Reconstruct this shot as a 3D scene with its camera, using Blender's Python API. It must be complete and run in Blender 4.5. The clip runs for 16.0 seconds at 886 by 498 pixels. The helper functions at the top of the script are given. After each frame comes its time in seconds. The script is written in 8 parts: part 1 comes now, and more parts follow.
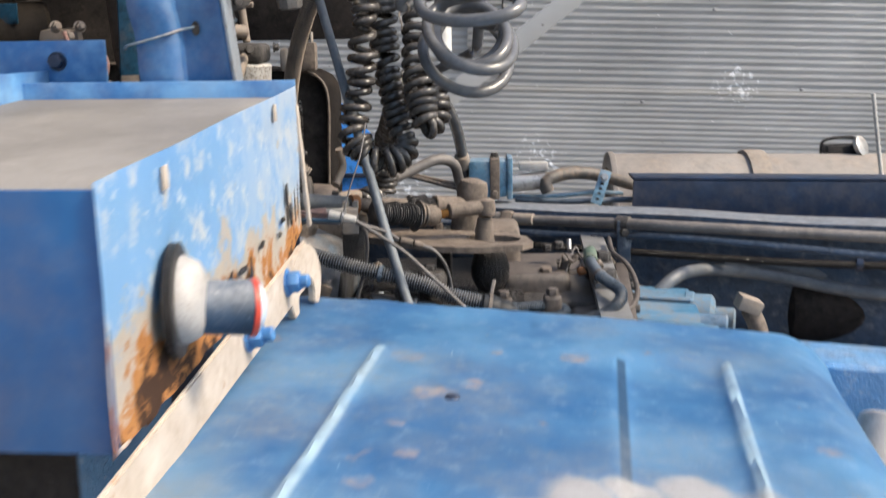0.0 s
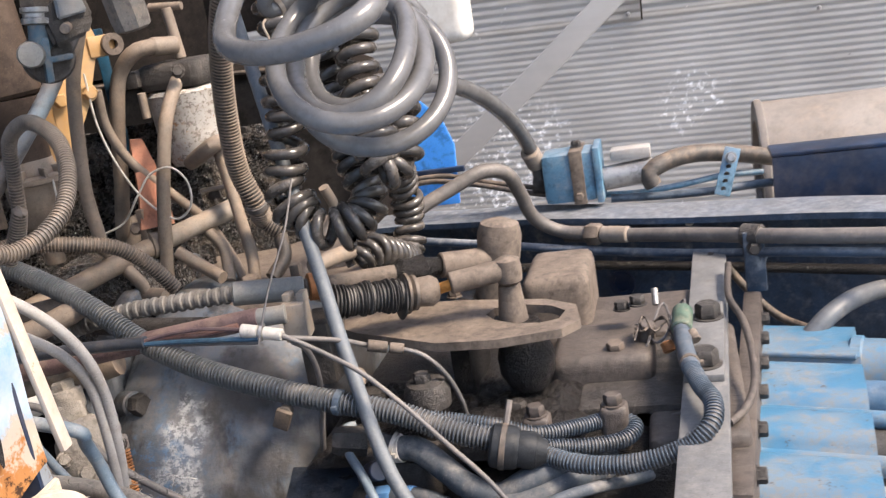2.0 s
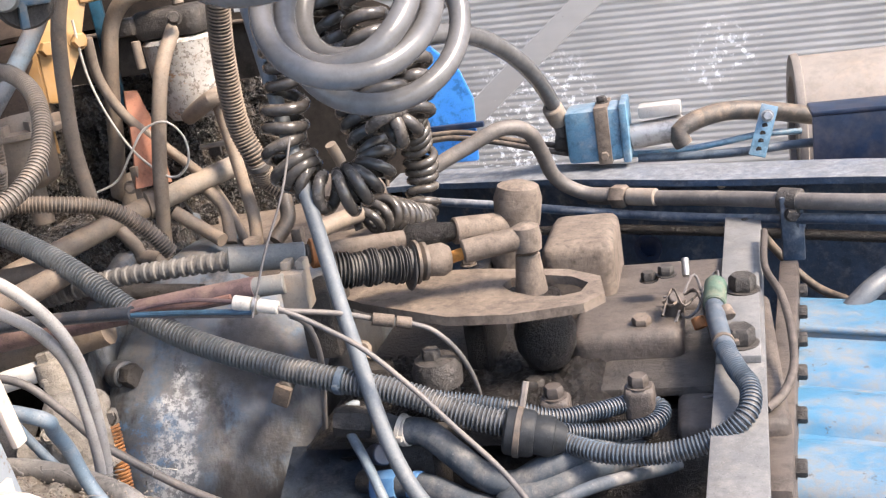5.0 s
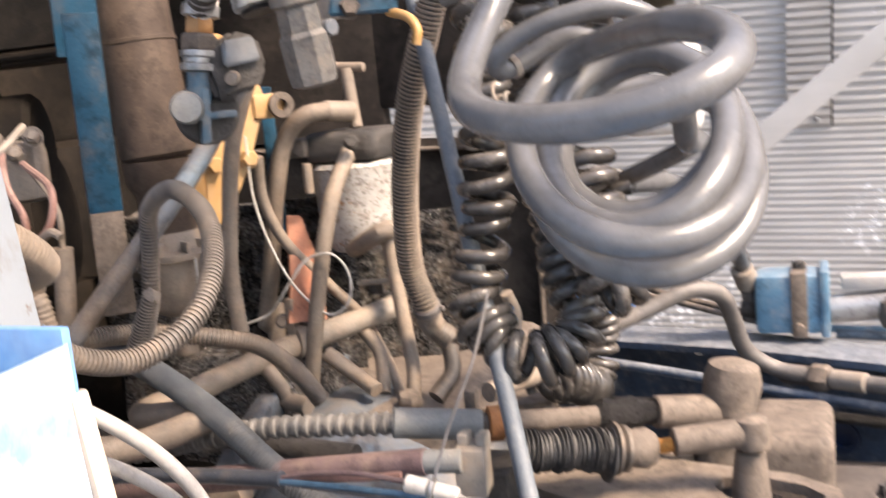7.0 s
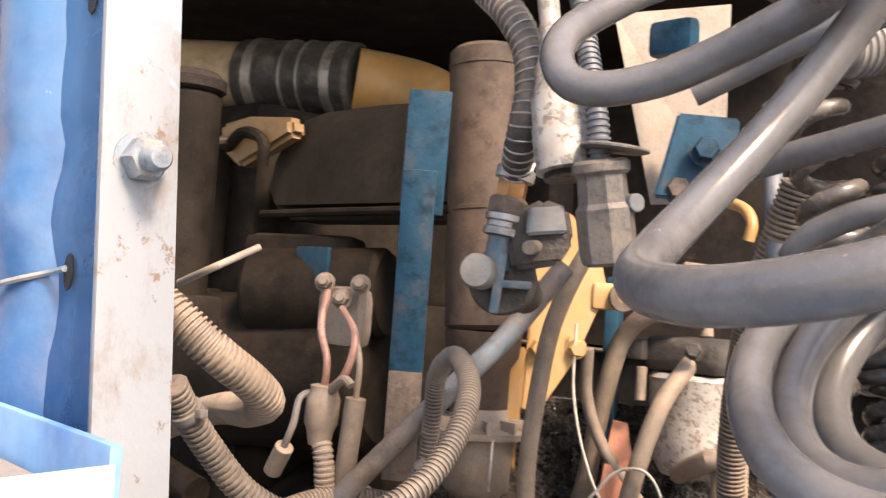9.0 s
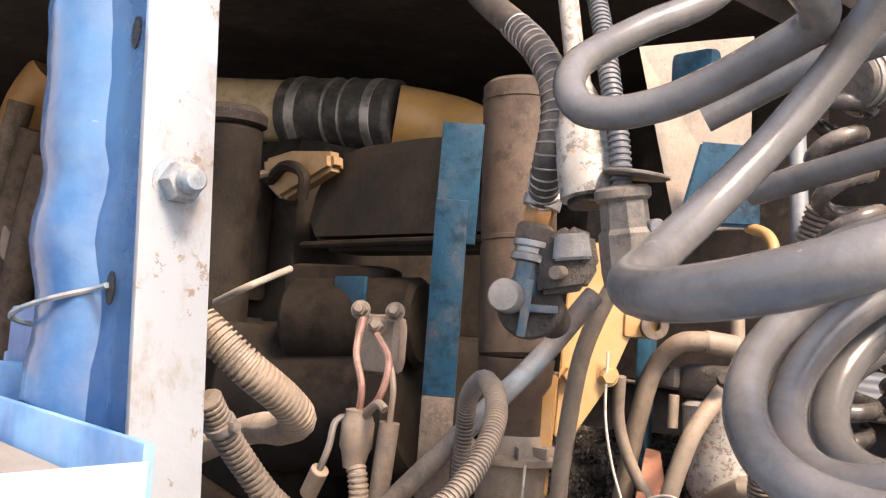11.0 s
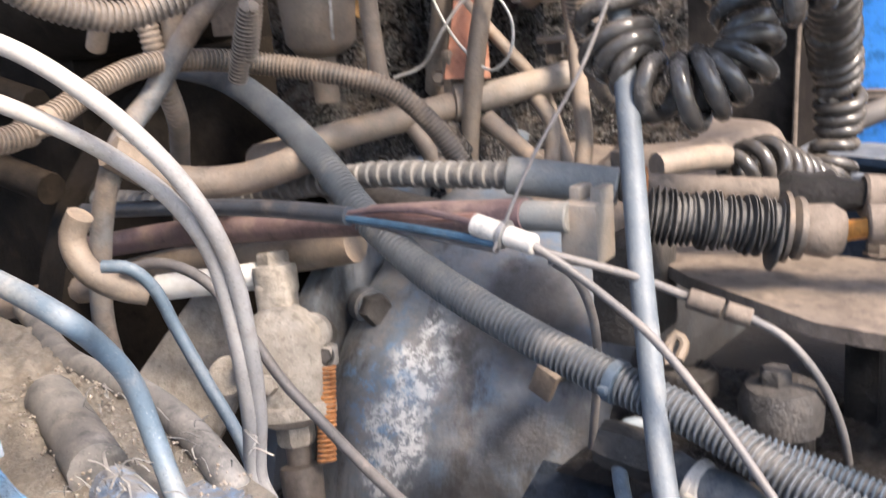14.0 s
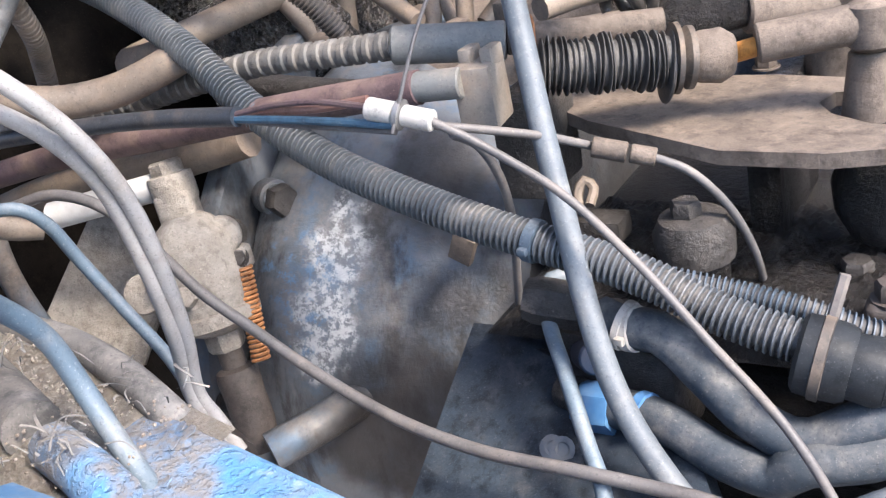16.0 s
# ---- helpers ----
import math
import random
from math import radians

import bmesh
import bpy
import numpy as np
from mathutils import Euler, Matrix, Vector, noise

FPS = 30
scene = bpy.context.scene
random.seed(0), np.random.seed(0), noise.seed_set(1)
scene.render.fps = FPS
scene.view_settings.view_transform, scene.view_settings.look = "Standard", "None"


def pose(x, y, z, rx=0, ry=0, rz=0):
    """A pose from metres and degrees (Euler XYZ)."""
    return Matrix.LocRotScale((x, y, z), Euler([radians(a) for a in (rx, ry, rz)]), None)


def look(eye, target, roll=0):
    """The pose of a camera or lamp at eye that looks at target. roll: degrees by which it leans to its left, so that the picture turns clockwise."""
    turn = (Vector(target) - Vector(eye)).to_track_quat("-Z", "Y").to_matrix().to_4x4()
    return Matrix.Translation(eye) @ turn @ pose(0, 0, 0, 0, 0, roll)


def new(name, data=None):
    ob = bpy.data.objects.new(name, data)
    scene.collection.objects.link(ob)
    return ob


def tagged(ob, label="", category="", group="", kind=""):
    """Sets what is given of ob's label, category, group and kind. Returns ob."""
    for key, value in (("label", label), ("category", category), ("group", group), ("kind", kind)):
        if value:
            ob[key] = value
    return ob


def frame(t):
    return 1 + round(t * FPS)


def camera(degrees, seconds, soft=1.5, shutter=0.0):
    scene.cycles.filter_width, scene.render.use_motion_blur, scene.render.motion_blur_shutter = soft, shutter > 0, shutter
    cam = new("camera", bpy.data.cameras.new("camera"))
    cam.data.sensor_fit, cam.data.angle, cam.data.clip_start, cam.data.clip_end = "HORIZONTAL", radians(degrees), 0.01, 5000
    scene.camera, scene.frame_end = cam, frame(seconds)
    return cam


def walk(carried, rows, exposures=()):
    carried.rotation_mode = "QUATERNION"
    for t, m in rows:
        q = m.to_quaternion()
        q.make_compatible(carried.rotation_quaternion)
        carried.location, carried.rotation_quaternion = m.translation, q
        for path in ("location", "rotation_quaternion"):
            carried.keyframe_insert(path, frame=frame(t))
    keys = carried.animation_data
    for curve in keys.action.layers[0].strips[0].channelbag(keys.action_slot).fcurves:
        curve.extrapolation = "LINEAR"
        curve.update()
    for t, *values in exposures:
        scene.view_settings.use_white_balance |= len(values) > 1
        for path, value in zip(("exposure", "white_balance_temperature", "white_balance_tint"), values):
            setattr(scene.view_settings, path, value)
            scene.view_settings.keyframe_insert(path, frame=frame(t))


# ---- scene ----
cam = camera(47.3, 16.0, soft=1.25, shutter=0.5)
PATH = [
    (0, (0.128, 0.080, 1.470), (0.052, 2.036, 1.059), -0.9),
    (0.5, (0.199, 0.215, 1.496), (0.024, 2.175, 1.139), -1.4),
    (1, (0.247, 0.366, 1.500), (-0.025, 2.318, 1.157), -4.3),
    (1.5, (0.284, 0.509, 1.506), (-0.101, 2.422, 1.067), -7.8),
    (2, (0.304, 0.580, 1.506), (-0.182, 2.450, 0.990), -9.8),
    (2.5, (0.300, 0.605, 1.499), (-0.227, 2.450, 0.938), -10.3),
    (3, (0.291, 0.619, 1.495), (-0.259, 2.450, 0.910), -10.4),
    (3.5, (0.286, 0.629, 1.492), (-0.290, 2.453, 0.907), -10.6),
    (4, (0.290, 0.641, 1.491), (-0.293, 2.463, 0.907), -10.8),
    (4.2, (0.296, 0.645, 1.494), (-0.261, 2.471, 0.899), -10.5),
    (6.3, (0.257, 0.686, 1.496), (-0.292, 2.537, 0.973), -8.2),
    (6.5, (0.220, 0.705, 1.487), (-0.342, 2.570, 1.033), -7.6),
    (7, (0.191, 0.753, 1.499), (-0.526, 2.592, 1.177), -5.6),
    (7.5, (0.189, 0.790, 1.510), (-0.732, 2.552, 1.302), -3.7),
    (8, (0.187, 0.824, 1.500), (-0.923, 2.486, 1.427), -1.2),
    (8.5, (0.202, 0.852, 1.486), (-1.089, 2.379, 1.532), 1.8),
    (9, (0.223, 0.868, 1.479), (-1.201, 2.269, 1.586), 4.0),
    (9.2, (0.223, 0.877, 1.480), (-1.237, 2.240, 1.592), 4.8),
    (11.3, (0.245, 0.861, 1.468), (-1.239, 2.190, 1.646), 4.1),
    (11.5, (0.243, 0.860, 1.466), (-1.222, 2.212, 1.618), 4.2),
    (12, (0.245, 0.859, 1.459), (-1.176, 2.267, 1.471), 4.2),
    (12.5, (0.253, 0.865, 1.434), (-1.133, 2.302, 1.308), 4.6),
    (13, (0.243, 0.879, 1.399), (-1.093, 2.353, 1.195), 2.7),
    (13.5, (0.239, 0.901, 1.387), (-1.060, 2.381, 1.037), -0.7),
    (14, (0.235, 0.917, 1.378), (-1.007, 2.394, 0.852), -4.8),
    (14.5, (0.229, 0.925, 1.382), (-0.924, 2.403, 0.685), -8.6),
    (15, (0.224, 0.925, 1.390), (-0.863, 2.402, 0.592), -11.2),
    (15.5, (0.225, 0.928, 1.393), (-0.852, 2.394, 0.562), -12.9),
    (16, (0.228, 0.928, 1.392), (-0.837, 2.401, 0.558), -13.0),
]
walk(cam, [(t, look(eye, target, roll)) for t, eye, target, roll in PATH], exposures=[(0, 1.22, 6650, 7), (0.5, 0.92, 6600, 7), (1, 1.02, 6650, 8), (1.5, 1.32, 6850, 12), (2.5, 1.80, 6600, 12), (3.5, 1.93, 6650, 12), (6.5, 2.05, 6750, 14), (7, 2.02, 7200, 15), (8, 1.90, 7500, 16), (8.5, 1.86, 7600, 17), (9, 1.96, 7700, 18), (11.5, 2.00, 7500, 17), (12, 1.98, 7000, 16), (13, 2.12, 6600, 13), (14.5, 2.07, 6400, 12), (16, 2.05, 6050, 11)])

# ---- light ----
world = bpy.data.worlds.new("sky")
scene.world = world
world.use_nodes = True
wn = world.node_tree
sky = wn.nodes.new("ShaderNodeTexSky")
sky.sky_type = "NISHITA"
sky.sun_disc = False
SUN_EL, SUN_AZ = radians(48), radians(103)   # azimuth clockwise from +y
sky.sun_elevation, sky.sun_rotation = SUN_EL, SUN_AZ
sky.air_density, sky.dust_density = 1.0, 2.0
wn.links.new(sky.outputs[0], wn.nodes["Background"].inputs[0])
wn.nodes["Background"].inputs[1].default_value = 0.15
sun = new("sun", bpy.data.lights.new("sun", "SUN"))
sun.data.energy, sun.data.angle, sun.data.color = 2.4, radians(14), (1.0, 0.86, 0.70)
sun_dir = Vector((math.sin(SUN_AZ) * math.cos(SUN_EL), math.cos(SUN_AZ) * math.cos(SUN_EL), math.sin(SUN_EL)))
sun.matrix_world = look(sun_dir * 20, (0, 0, 0))


# ---- materials ----
class Nodes:
    """Short hand for building a node material."""

    def __init__(self, name):
        self.mat = bpy.data.materials.new(name)
        self.mat.use_nodes = True
        self.tree = self.mat.node_tree
        self.bsdf = self.tree.nodes["Principled BSDF"]
        self.coord = self.tree.nodes.new("ShaderNodeTexCoord").outputs["Object"]

    def link(self, a, b):
        self.tree.links.new(a, b)

    def noise(self, scale, detail=4.0, rough=0.6, stretch=None, offset=0.0):
        src = self.coord
        if stretch or offset:
            mp = self.tree.nodes.new("ShaderNodeMapping")
            mp.inputs["Scale"].default_value = stretch or (1, 1, 1)
            mp.inputs["Location"].default_value = (offset, offset * 0.7, offset * 1.3)
            self.link(src, mp.inputs[0])
            src = mp.outputs[0]
        n = self.tree.nodes.new("ShaderNodeTexNoise")
        n.inputs["Scale"].default_value = scale
        n.inputs["Detail"].default_value = detail
        n.inputs["Roughness"].default_value = rough
        self.link(src, n.inputs["Vector"])
        return n.outputs["Fac"]

    def ramp(self, fac, lo, hi, v0=0.0, v1=1.0):
        m = self.tree.nodes.new("ShaderNodeMapRange")
        m.interpolation_type = "SMOOTHSTEP"
        self.link(fac, m.inputs["Value"])
        for key, v in (("From Min", lo), ("From Max", hi), ("To Min", v0), ("To Max", v1)):
            m.inputs[key].default_value = v
        return m.outputs[0]

    def math(self, op, a, b):
        m = self.tree.nodes.new("ShaderNodeMath")
        m.operation = op
        m.use_clamp = True
        for i, v in enumerate((a, b)):
            if isinstance(v, (int, float)):
                m.inputs[i].default_value = v
            else:
                self.link(v, m.inputs[i])
        return m.outputs[0]

    def mix(self, fac, a, b):
        m = self.tree.nodes.new("ShaderNodeMix")
        m.data_type = "RGBA"
        if isinstance(fac, (int, float)):
            m.inputs["Factor"].default_value = fac
        else:
            self.link(fac, m.inputs["Factor"])
        for sock, v in ((m.inputs["A"], a), (m.inputs["B"], b)):
            if isinstance(v, tuple):
                sock.default_value = (*v, 1)
            else:
                self.link(v, sock)
        return m.outputs["Result"]

    def up(self):
        g = self.tree.nodes.new("ShaderNodeNewGeometry")
        s = self.tree.nodes.new("ShaderNodeSeparateXYZ")
        self.link(g.outputs["Normal"], s.inputs[0])
        return s.outputs["Z"]

    def finish(self, color, rough, metal=0.0, bump=None, strength=0.2, dist=0.002):
        for sock, v in (("Base Color", color), ("Roughness", rough), ("Metallic", metal)):
            if isinstance(v, tuple):
                self.bsdf.inputs[sock].default_value = (*v, 1)
            elif isinstance(v, (int, float)):
                self.bsdf.inputs[sock].default_value = v
            else:
                self.link(v, self.bsdf.inputs[sock])
        if bump is not None:
            b = self.tree.nodes.new("ShaderNodeBump")
            b.inputs["Strength"].default_value = strength
            b.inputs["Distance"].default_value = dist
            self.link(bump, b.inputs["Height"])
            self.link(b.outputs[0], self.bsdf.inputs["Normal"])
        return self.mat


DUST = (0.27, 0.20, 0.145)


def grimy(name, base, tone, rough=0.5, metal=0.0, dust=0.5, dust_color=DUST, settle=0.35, bump=0.25, grain=140, patches=14, soot=0.55, spec=0.5, relief=0.0015, speck=1.0):
    """A surface of two tones, with road dust lying on it in patches and more of it on what faces up."""
    n = Nodes(name)
    n.bsdf.inputs["Specular IOR Level"].default_value = spec
    col = n.mix(n.ramp(n.noise(patches, 5), 0.35, 0.68), base, tone)
    mid = n.noise(patches * 2.7, 6, 0.65, offset=3.1)
    grime = n.ramp(n.noise(patches * 4.3, 7, 0.72, offset=21.0), 0.46, 0.66, 0.0, soot)
    col = n.mix(grime, col, tuple(c * 0.22 for c in base))
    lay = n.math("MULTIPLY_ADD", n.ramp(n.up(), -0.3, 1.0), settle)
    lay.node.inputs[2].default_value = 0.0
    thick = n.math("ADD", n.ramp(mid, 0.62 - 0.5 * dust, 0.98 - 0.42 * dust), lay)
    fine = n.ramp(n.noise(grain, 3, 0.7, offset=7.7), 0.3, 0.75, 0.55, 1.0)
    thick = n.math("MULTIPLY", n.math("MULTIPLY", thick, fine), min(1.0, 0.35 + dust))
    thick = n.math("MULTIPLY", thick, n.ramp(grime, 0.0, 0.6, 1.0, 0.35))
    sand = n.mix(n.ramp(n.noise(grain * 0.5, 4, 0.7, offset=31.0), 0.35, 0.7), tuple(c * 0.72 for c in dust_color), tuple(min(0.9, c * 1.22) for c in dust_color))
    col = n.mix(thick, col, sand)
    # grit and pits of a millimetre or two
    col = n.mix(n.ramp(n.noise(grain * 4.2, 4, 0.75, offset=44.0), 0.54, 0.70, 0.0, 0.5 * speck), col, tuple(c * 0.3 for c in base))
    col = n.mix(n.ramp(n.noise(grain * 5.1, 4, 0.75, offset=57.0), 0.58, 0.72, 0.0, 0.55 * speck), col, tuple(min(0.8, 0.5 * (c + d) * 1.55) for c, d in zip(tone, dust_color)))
    r = n.ramp(thick, 0.0, 1.0, rough, 0.92)
    return n.finish(col, r, n.ramp(thick, 0.0, 0.8, metal, 0.0) if metal else 0.0, n.noise(grain, 6, 0.7), bump, relief)


def painted(name, base, faded, rust=0.3, chips=0.3, fade=0.5, rough=0.38, dust=0.25, scale=11, under=(0.62, 0.64, 0.66)):
    """Old enamel: faded patches, chips down to primer, rust blooms and a thin coat of dust."""
    n = Nodes(name)
    f = n.noise(scale, 5, 0.6)
    col = n.mix(n.ramp(f, 0.62 - 0.4 * fade, 0.86 - 0.4 * fade), base, faded)
    col = n.mix(n.ramp(n.noise(scale * 6, 4, 0.6, offset=2.0), 0.4, 0.75, 0.0, 0.35), col, faded)
    c = n.noise(scale * 5, 8, 0.75, offset=5.0)
    chip = n.ramp(c, 0.74 - 0.22 * chips, 0.77 - 0.22 * chips)
    col = n.mix(n.math("MULTIPLY", chip, 0.85), col, under)
    r = n.noise(scale * 1.6, 8, 0.72, offset=9.0)
    rf = n.ramp(r, 0.75 - 0.27 * rust, 0.82 - 0.27 * rust)
    rc = n.mix(n.noise(scale * 12, 3), (0.19, 0.075, 0.03), (0.5, 0.27, 0.12))
    col = n.mix(rf, col, rc)
    d = n.math("MULTIPLY", n.ramp(n.noise(scale * 3, 6, 0.7, offset=12.0), 0.35, 0.8), dust)
    col = n.mix(d, col, DUST)
    ro = n.math("ADD", n.math("ADD", n.math("MULTIPLY", rf, 0.5), n.math("MULTIPLY", d, 0.6)), rough)
    h = n.math("SUBTRACT", n.math("ADD", n.math("MULTIPLY", n.noise(scale * 14, 4), 0.25), 0.4), n.math("MULTIPLY", n.math("ADD", chip, rf), 0.2))
    return n.finish(col, ro, 0.0, h, 0.5, 0.0015)


M = {}
M["blue"] = painted("blue_enamel", (0.030, 0.135, 0.34), (0.15, 0.33, 0.56), rust=0.25, chips=0.25, fade=0.5)
# the locker front's shade is put into this darker blue
M["blue_front"] = painted("shade_dark_locker_front", (0.008, 0.070, 0.205), (0.020, 0.105, 0.265), rust=0.42, chips=0.15, fade=0.4, dust=0.2, scale=7)
M["blue_beam"] = painted("pale_enamel_scuffed", (0.05, 0.20, 0.46), (0.5, 0.60, 0.70), rust=0.3, chips=0.55, fade=1.1, scale=13, dust=0.1)
M["blue_dark"] = painted("dark_blue_enamel", (0.004, 0.015, 0.042), (0.009, 0.032, 0.082), rust=0.15, chips=0.1, fade=0.3, dust=0.2)
M["blue_dusty"] = grimy("dusty_blue", (0.045, 0.145, 0.25), (0.10, 0.23, 0.33), dust=0.42, dust_color=(0.33, 0.31, 0.29), settle=0.45)
M["blue_grey"] = grimy("grey_blue_casting", (0.045, 0.115, 0.200), (0.085, 0.170, 0.265), dust=0.36, dust_color=(0.27, 0.255, 0.24), settle=0.2, bump=0.4)
M["sheet_blue"] = grimy("bright_blue_plastic", (0.05, 0.28, 0.82), (0.07, 0.33, 0.86), rough=0.4, dust=0.05, settle=0.0)
M["tan"] = grimy("dust_caked_metal", (0.085, 0.066, 0.053), (0.150, 0.120, 0.097), rough=0.75, dust=0.5, settle=0.25, bump=0.5, dust_color=(0.215, 0.170, 0.137), patches=26, soot=0.5, grain=190, relief=0.002)
M["tan_light"] = grimy("pale_dusty_steel", (0.215, 0.190, 0.165), (0.285, 0.255, 0.225), rough=0.75, dust=0.5, settle=0.3, soot=0.3)
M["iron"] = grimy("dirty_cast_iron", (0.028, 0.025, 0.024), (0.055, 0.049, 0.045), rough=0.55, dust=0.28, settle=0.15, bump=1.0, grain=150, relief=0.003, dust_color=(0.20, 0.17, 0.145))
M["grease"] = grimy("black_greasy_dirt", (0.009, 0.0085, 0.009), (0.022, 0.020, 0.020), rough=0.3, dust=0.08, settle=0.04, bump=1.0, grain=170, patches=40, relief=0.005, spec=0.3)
M["bell"] = grimy("grey_cast_housing", (0.055, 0.065, 0.078), (0.09, 0.10, 0.112), rough=0.5, dust=0.3, settle=0.12, bump=0.35)
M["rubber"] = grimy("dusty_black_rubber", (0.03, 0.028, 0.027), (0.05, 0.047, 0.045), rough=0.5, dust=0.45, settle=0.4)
M["conduit_dust"] = grimy("brown_dusted_conduit", (0.090, 0.080, 0.073), (0.140, 0.124, 0.110), rough=0.5, dust=0.4, settle=0.2, soot=0.3)
M["conduit"] = grimy("dusty_grey_conduit", (0.068, 0.082, 0.100), (0.110, 0.122, 0.137), rough=0.45, dust=0.3, settle=0.25, soot=0.25, dust_color=(0.33, 0.29, 0.25))
M["conduit_blue"] = grimy("blue_grey_conduit", (0.040, 0.064, 0.094), (0.072, 0.100, 0.134), rough=0.5, dust=0.35, settle=0.18, dust_color=(0.30, 0.28, 0.26))
M["ferrule"] = grimy("dusty_grey_ferrule", (0.14, 0.15, 0.155), (0.19, 0.195, 0.19), rough=0.5, dust=0.45, settle=0.3, dust_color=(0.28, 0.24, 0.20), soot=0.3)
M["sheath_rib"] = grimy("beige_ribbed_sheath", (0.085, 0.088, 0.090), (0.135, 0.132, 0.126), rough=0.55, dust=0.42, settle=0.3, dust_color=(0.29, 0.245, 0.20))
M["hydraulic"] = grimy("blue_grey_hydraulic_hose", (0.026, 0.040, 0.058), (0.044, 0.060, 0.080), rough=0.6, dust=0.45, spec=0.3, settle=0.2, dust_color=(0.27, 0.25, 0.23), soot=0.25)
M["hose"] = grimy("grey_air_hose", (0.083, 0.083, 0.086), (0.116, 0.115, 0.118), rough=0.24, speck=0.25, dust=0.14, settle=0.08, bump=0.16, dust_color=(0.22, 0.20, 0.18), soot=0.2, patches=26)
M["coil"] = grimy("black_coiled_cable", (0.030, 0.028, 0.027), (0.052, 0.048, 0.045), rough=0.17, speck=0.3, dust=0.40, settle=0.25, bump=0.08, dust_color=(0.22, 0.19, 0.165), soot=0.3)
M["hose_tan"] = grimy("dust_coated_hose", (0.160, 0.132, 0.108), (0.255, 0.210, 0.170), rough=0.6, dust=0.5, settle=0.3, soot=0.3)
M["steel"] = grimy("dull_steel", (0.32, 0.32, 0.32), (0.42, 0.41, 0.40), rough=0.4, metal=0.7, dust=0.35, settle=0.2)
M["rod"] = grimy("blue_grey_painted_rod", (0.088, 0.130, 0.175), (0.130, 0.176, 0.218), rough=0.5, dust=0.35, settle=0.15, dust_color=(0.38, 0.35, 0.31), soot=0.2)
M["joint_black"] = grimy("black_plastic_joint", (0.012, 0.014, 0.017), (0.022, 0.025, 0.029), rough=0.5, dust=0.15, settle=0.06, dust_color=(0.14, 0.14, 0.145), spec=0.2)
M["rod_grey"] = grimy("dusty_grey_steel_tube", (0.094, 0.114, 0.136), (0.124, 0.143, 0.162), rough=0.55, dust=0.32, settle=0.2, dust_color=(0.29, 0.275, 0.26), patches=24, soot=0.15)
M["cover"] = grimy("brown_dusty_casting", (0.056, 0.046, 0.041), (0.092, 0.077, 0.067), rough=0.6, dust=0.36, settle=0.16, bump=0.5, grain=210, relief=0.002, dust_color=(0.150, 0.122, 0.105), patches=22, soot=0.5)
M["white"] = painted("chipped_white_paint", (0.62, 0.61, 0.58), (0.72, 0.70, 0.66), rust=0.25, chips=0.0, fade=0.4, dust=0.35, scale=20)
M["white_tube"] = grimy("grimy_white_plastic_tube", (0.30, 0.29, 0.285), (0.40, 0.385, 0.37), rough=0.45, dust=0.5, settle=0.1, dust_color=(0.33, 0.29, 0.25), soot=0.25)
M["yellow"] = painted("worn_yellow_paint", (0.37, 0.205, 0.068), (0.43, 0.275, 0.125), rust=0.35, chips=0.1, fade=0.4, dust=0.5, scale=16)
M["orange"] = grimy("orange_painted_rod", (0.55, 0.22, 0.04), (0.6, 0.28, 0.07), rough=0.5, dust=0.3, settle=0.1)
M["red_lead"] = grimy("primer_red_paint", (0.36, 0.13, 0.07), (0.42, 0.18, 0.11), rough=0.7, dust=0.4, settle=0.2)
M["pipe_dust"] = grimy("dusty_steel_pipe", (0.085, 0.078, 0.076), (0.125, 0.115, 0.110), rough=0.5, dust=0.42, settle=0.3, patches=14, soot=0.3, dust_color=(0.25, 0.215, 0.185))
M["pipe_blue"] = grimy("worn_blue_pipe", (0.10, 0.17, 0.24), (0.20, 0.26, 0.31), rough=0.5, dust=0.5, settle=0.35, patches=22)
M["rail"] = grimy("rail_paint", (0.009, 0.026, 0.054), (0.020, 0.052, 0.104), rough=0.5, dust=0.3, dust_color=(0.34, 0.335, 0.33), settle=0.9, patches=18, soot=0.4)
M["pink"] = grimy("faded_maroon_hose", (0.115, 0.07, 0.075), (0.16, 0.105, 0.105), rough=0.6, dust=0.4, settle=0.2)
M["copper"] = grimy("brass_fitting", (0.42, 0.25, 0.11), (0.34, 0.17, 0.07), rough=0.42, metal=0.6, dust=0.3, settle=0.15)
M["rust"] = grimy("rusty_spring_steel", (0.30, 0.11, 0.035), (0.42, 0.19, 0.07), rough=0.85, dust=0.25, settle=0.1)
M["rust_pipe"] = grimy("rust_brown_pipe", (0.054, 0.039, 0.031), (0.094, 0.068, 0.052), rough=0.65, dust=0.36, settle=0.12, patches=11, dust_color=(0.165, 0.122, 0.094), spec=0.25)
M["grey_cast"] = grimy("grey_die_casting", (0.11, 0.105, 0.10), (0.16, 0.15, 0.14), rough=0.5, metal=0.3, dust=0.4, settle=0.2, patches=30)
M["valve_blue"] = painted("chipped_bright_blue", (0.016, 0.060, 0.10), (0.05, 0.105, 0.145), rust=0.45, chips=0.5, fade=0.5, dust=0.5, scale=40, under=(0.17, 0.16, 0.15))
M["white_chipped"] = painted("flaking_white_sleeve", (0.25, 0.25, 0.24), (0.34, 0.34, 0.325), rust=0.7, chips=1.0, fade=0.5, dust=0.5, scale=26, under=(0.10, 0.095, 0.085))
M["canister_white"] = painted("flaking_white_canister", (0.40, 0.39, 0.37), (0.47, 0.46, 0.435), rust=0.62, chips=0.95, fade=0.5, dust=0.5, scale=38, under=(0.15, 0.135, 0.12))
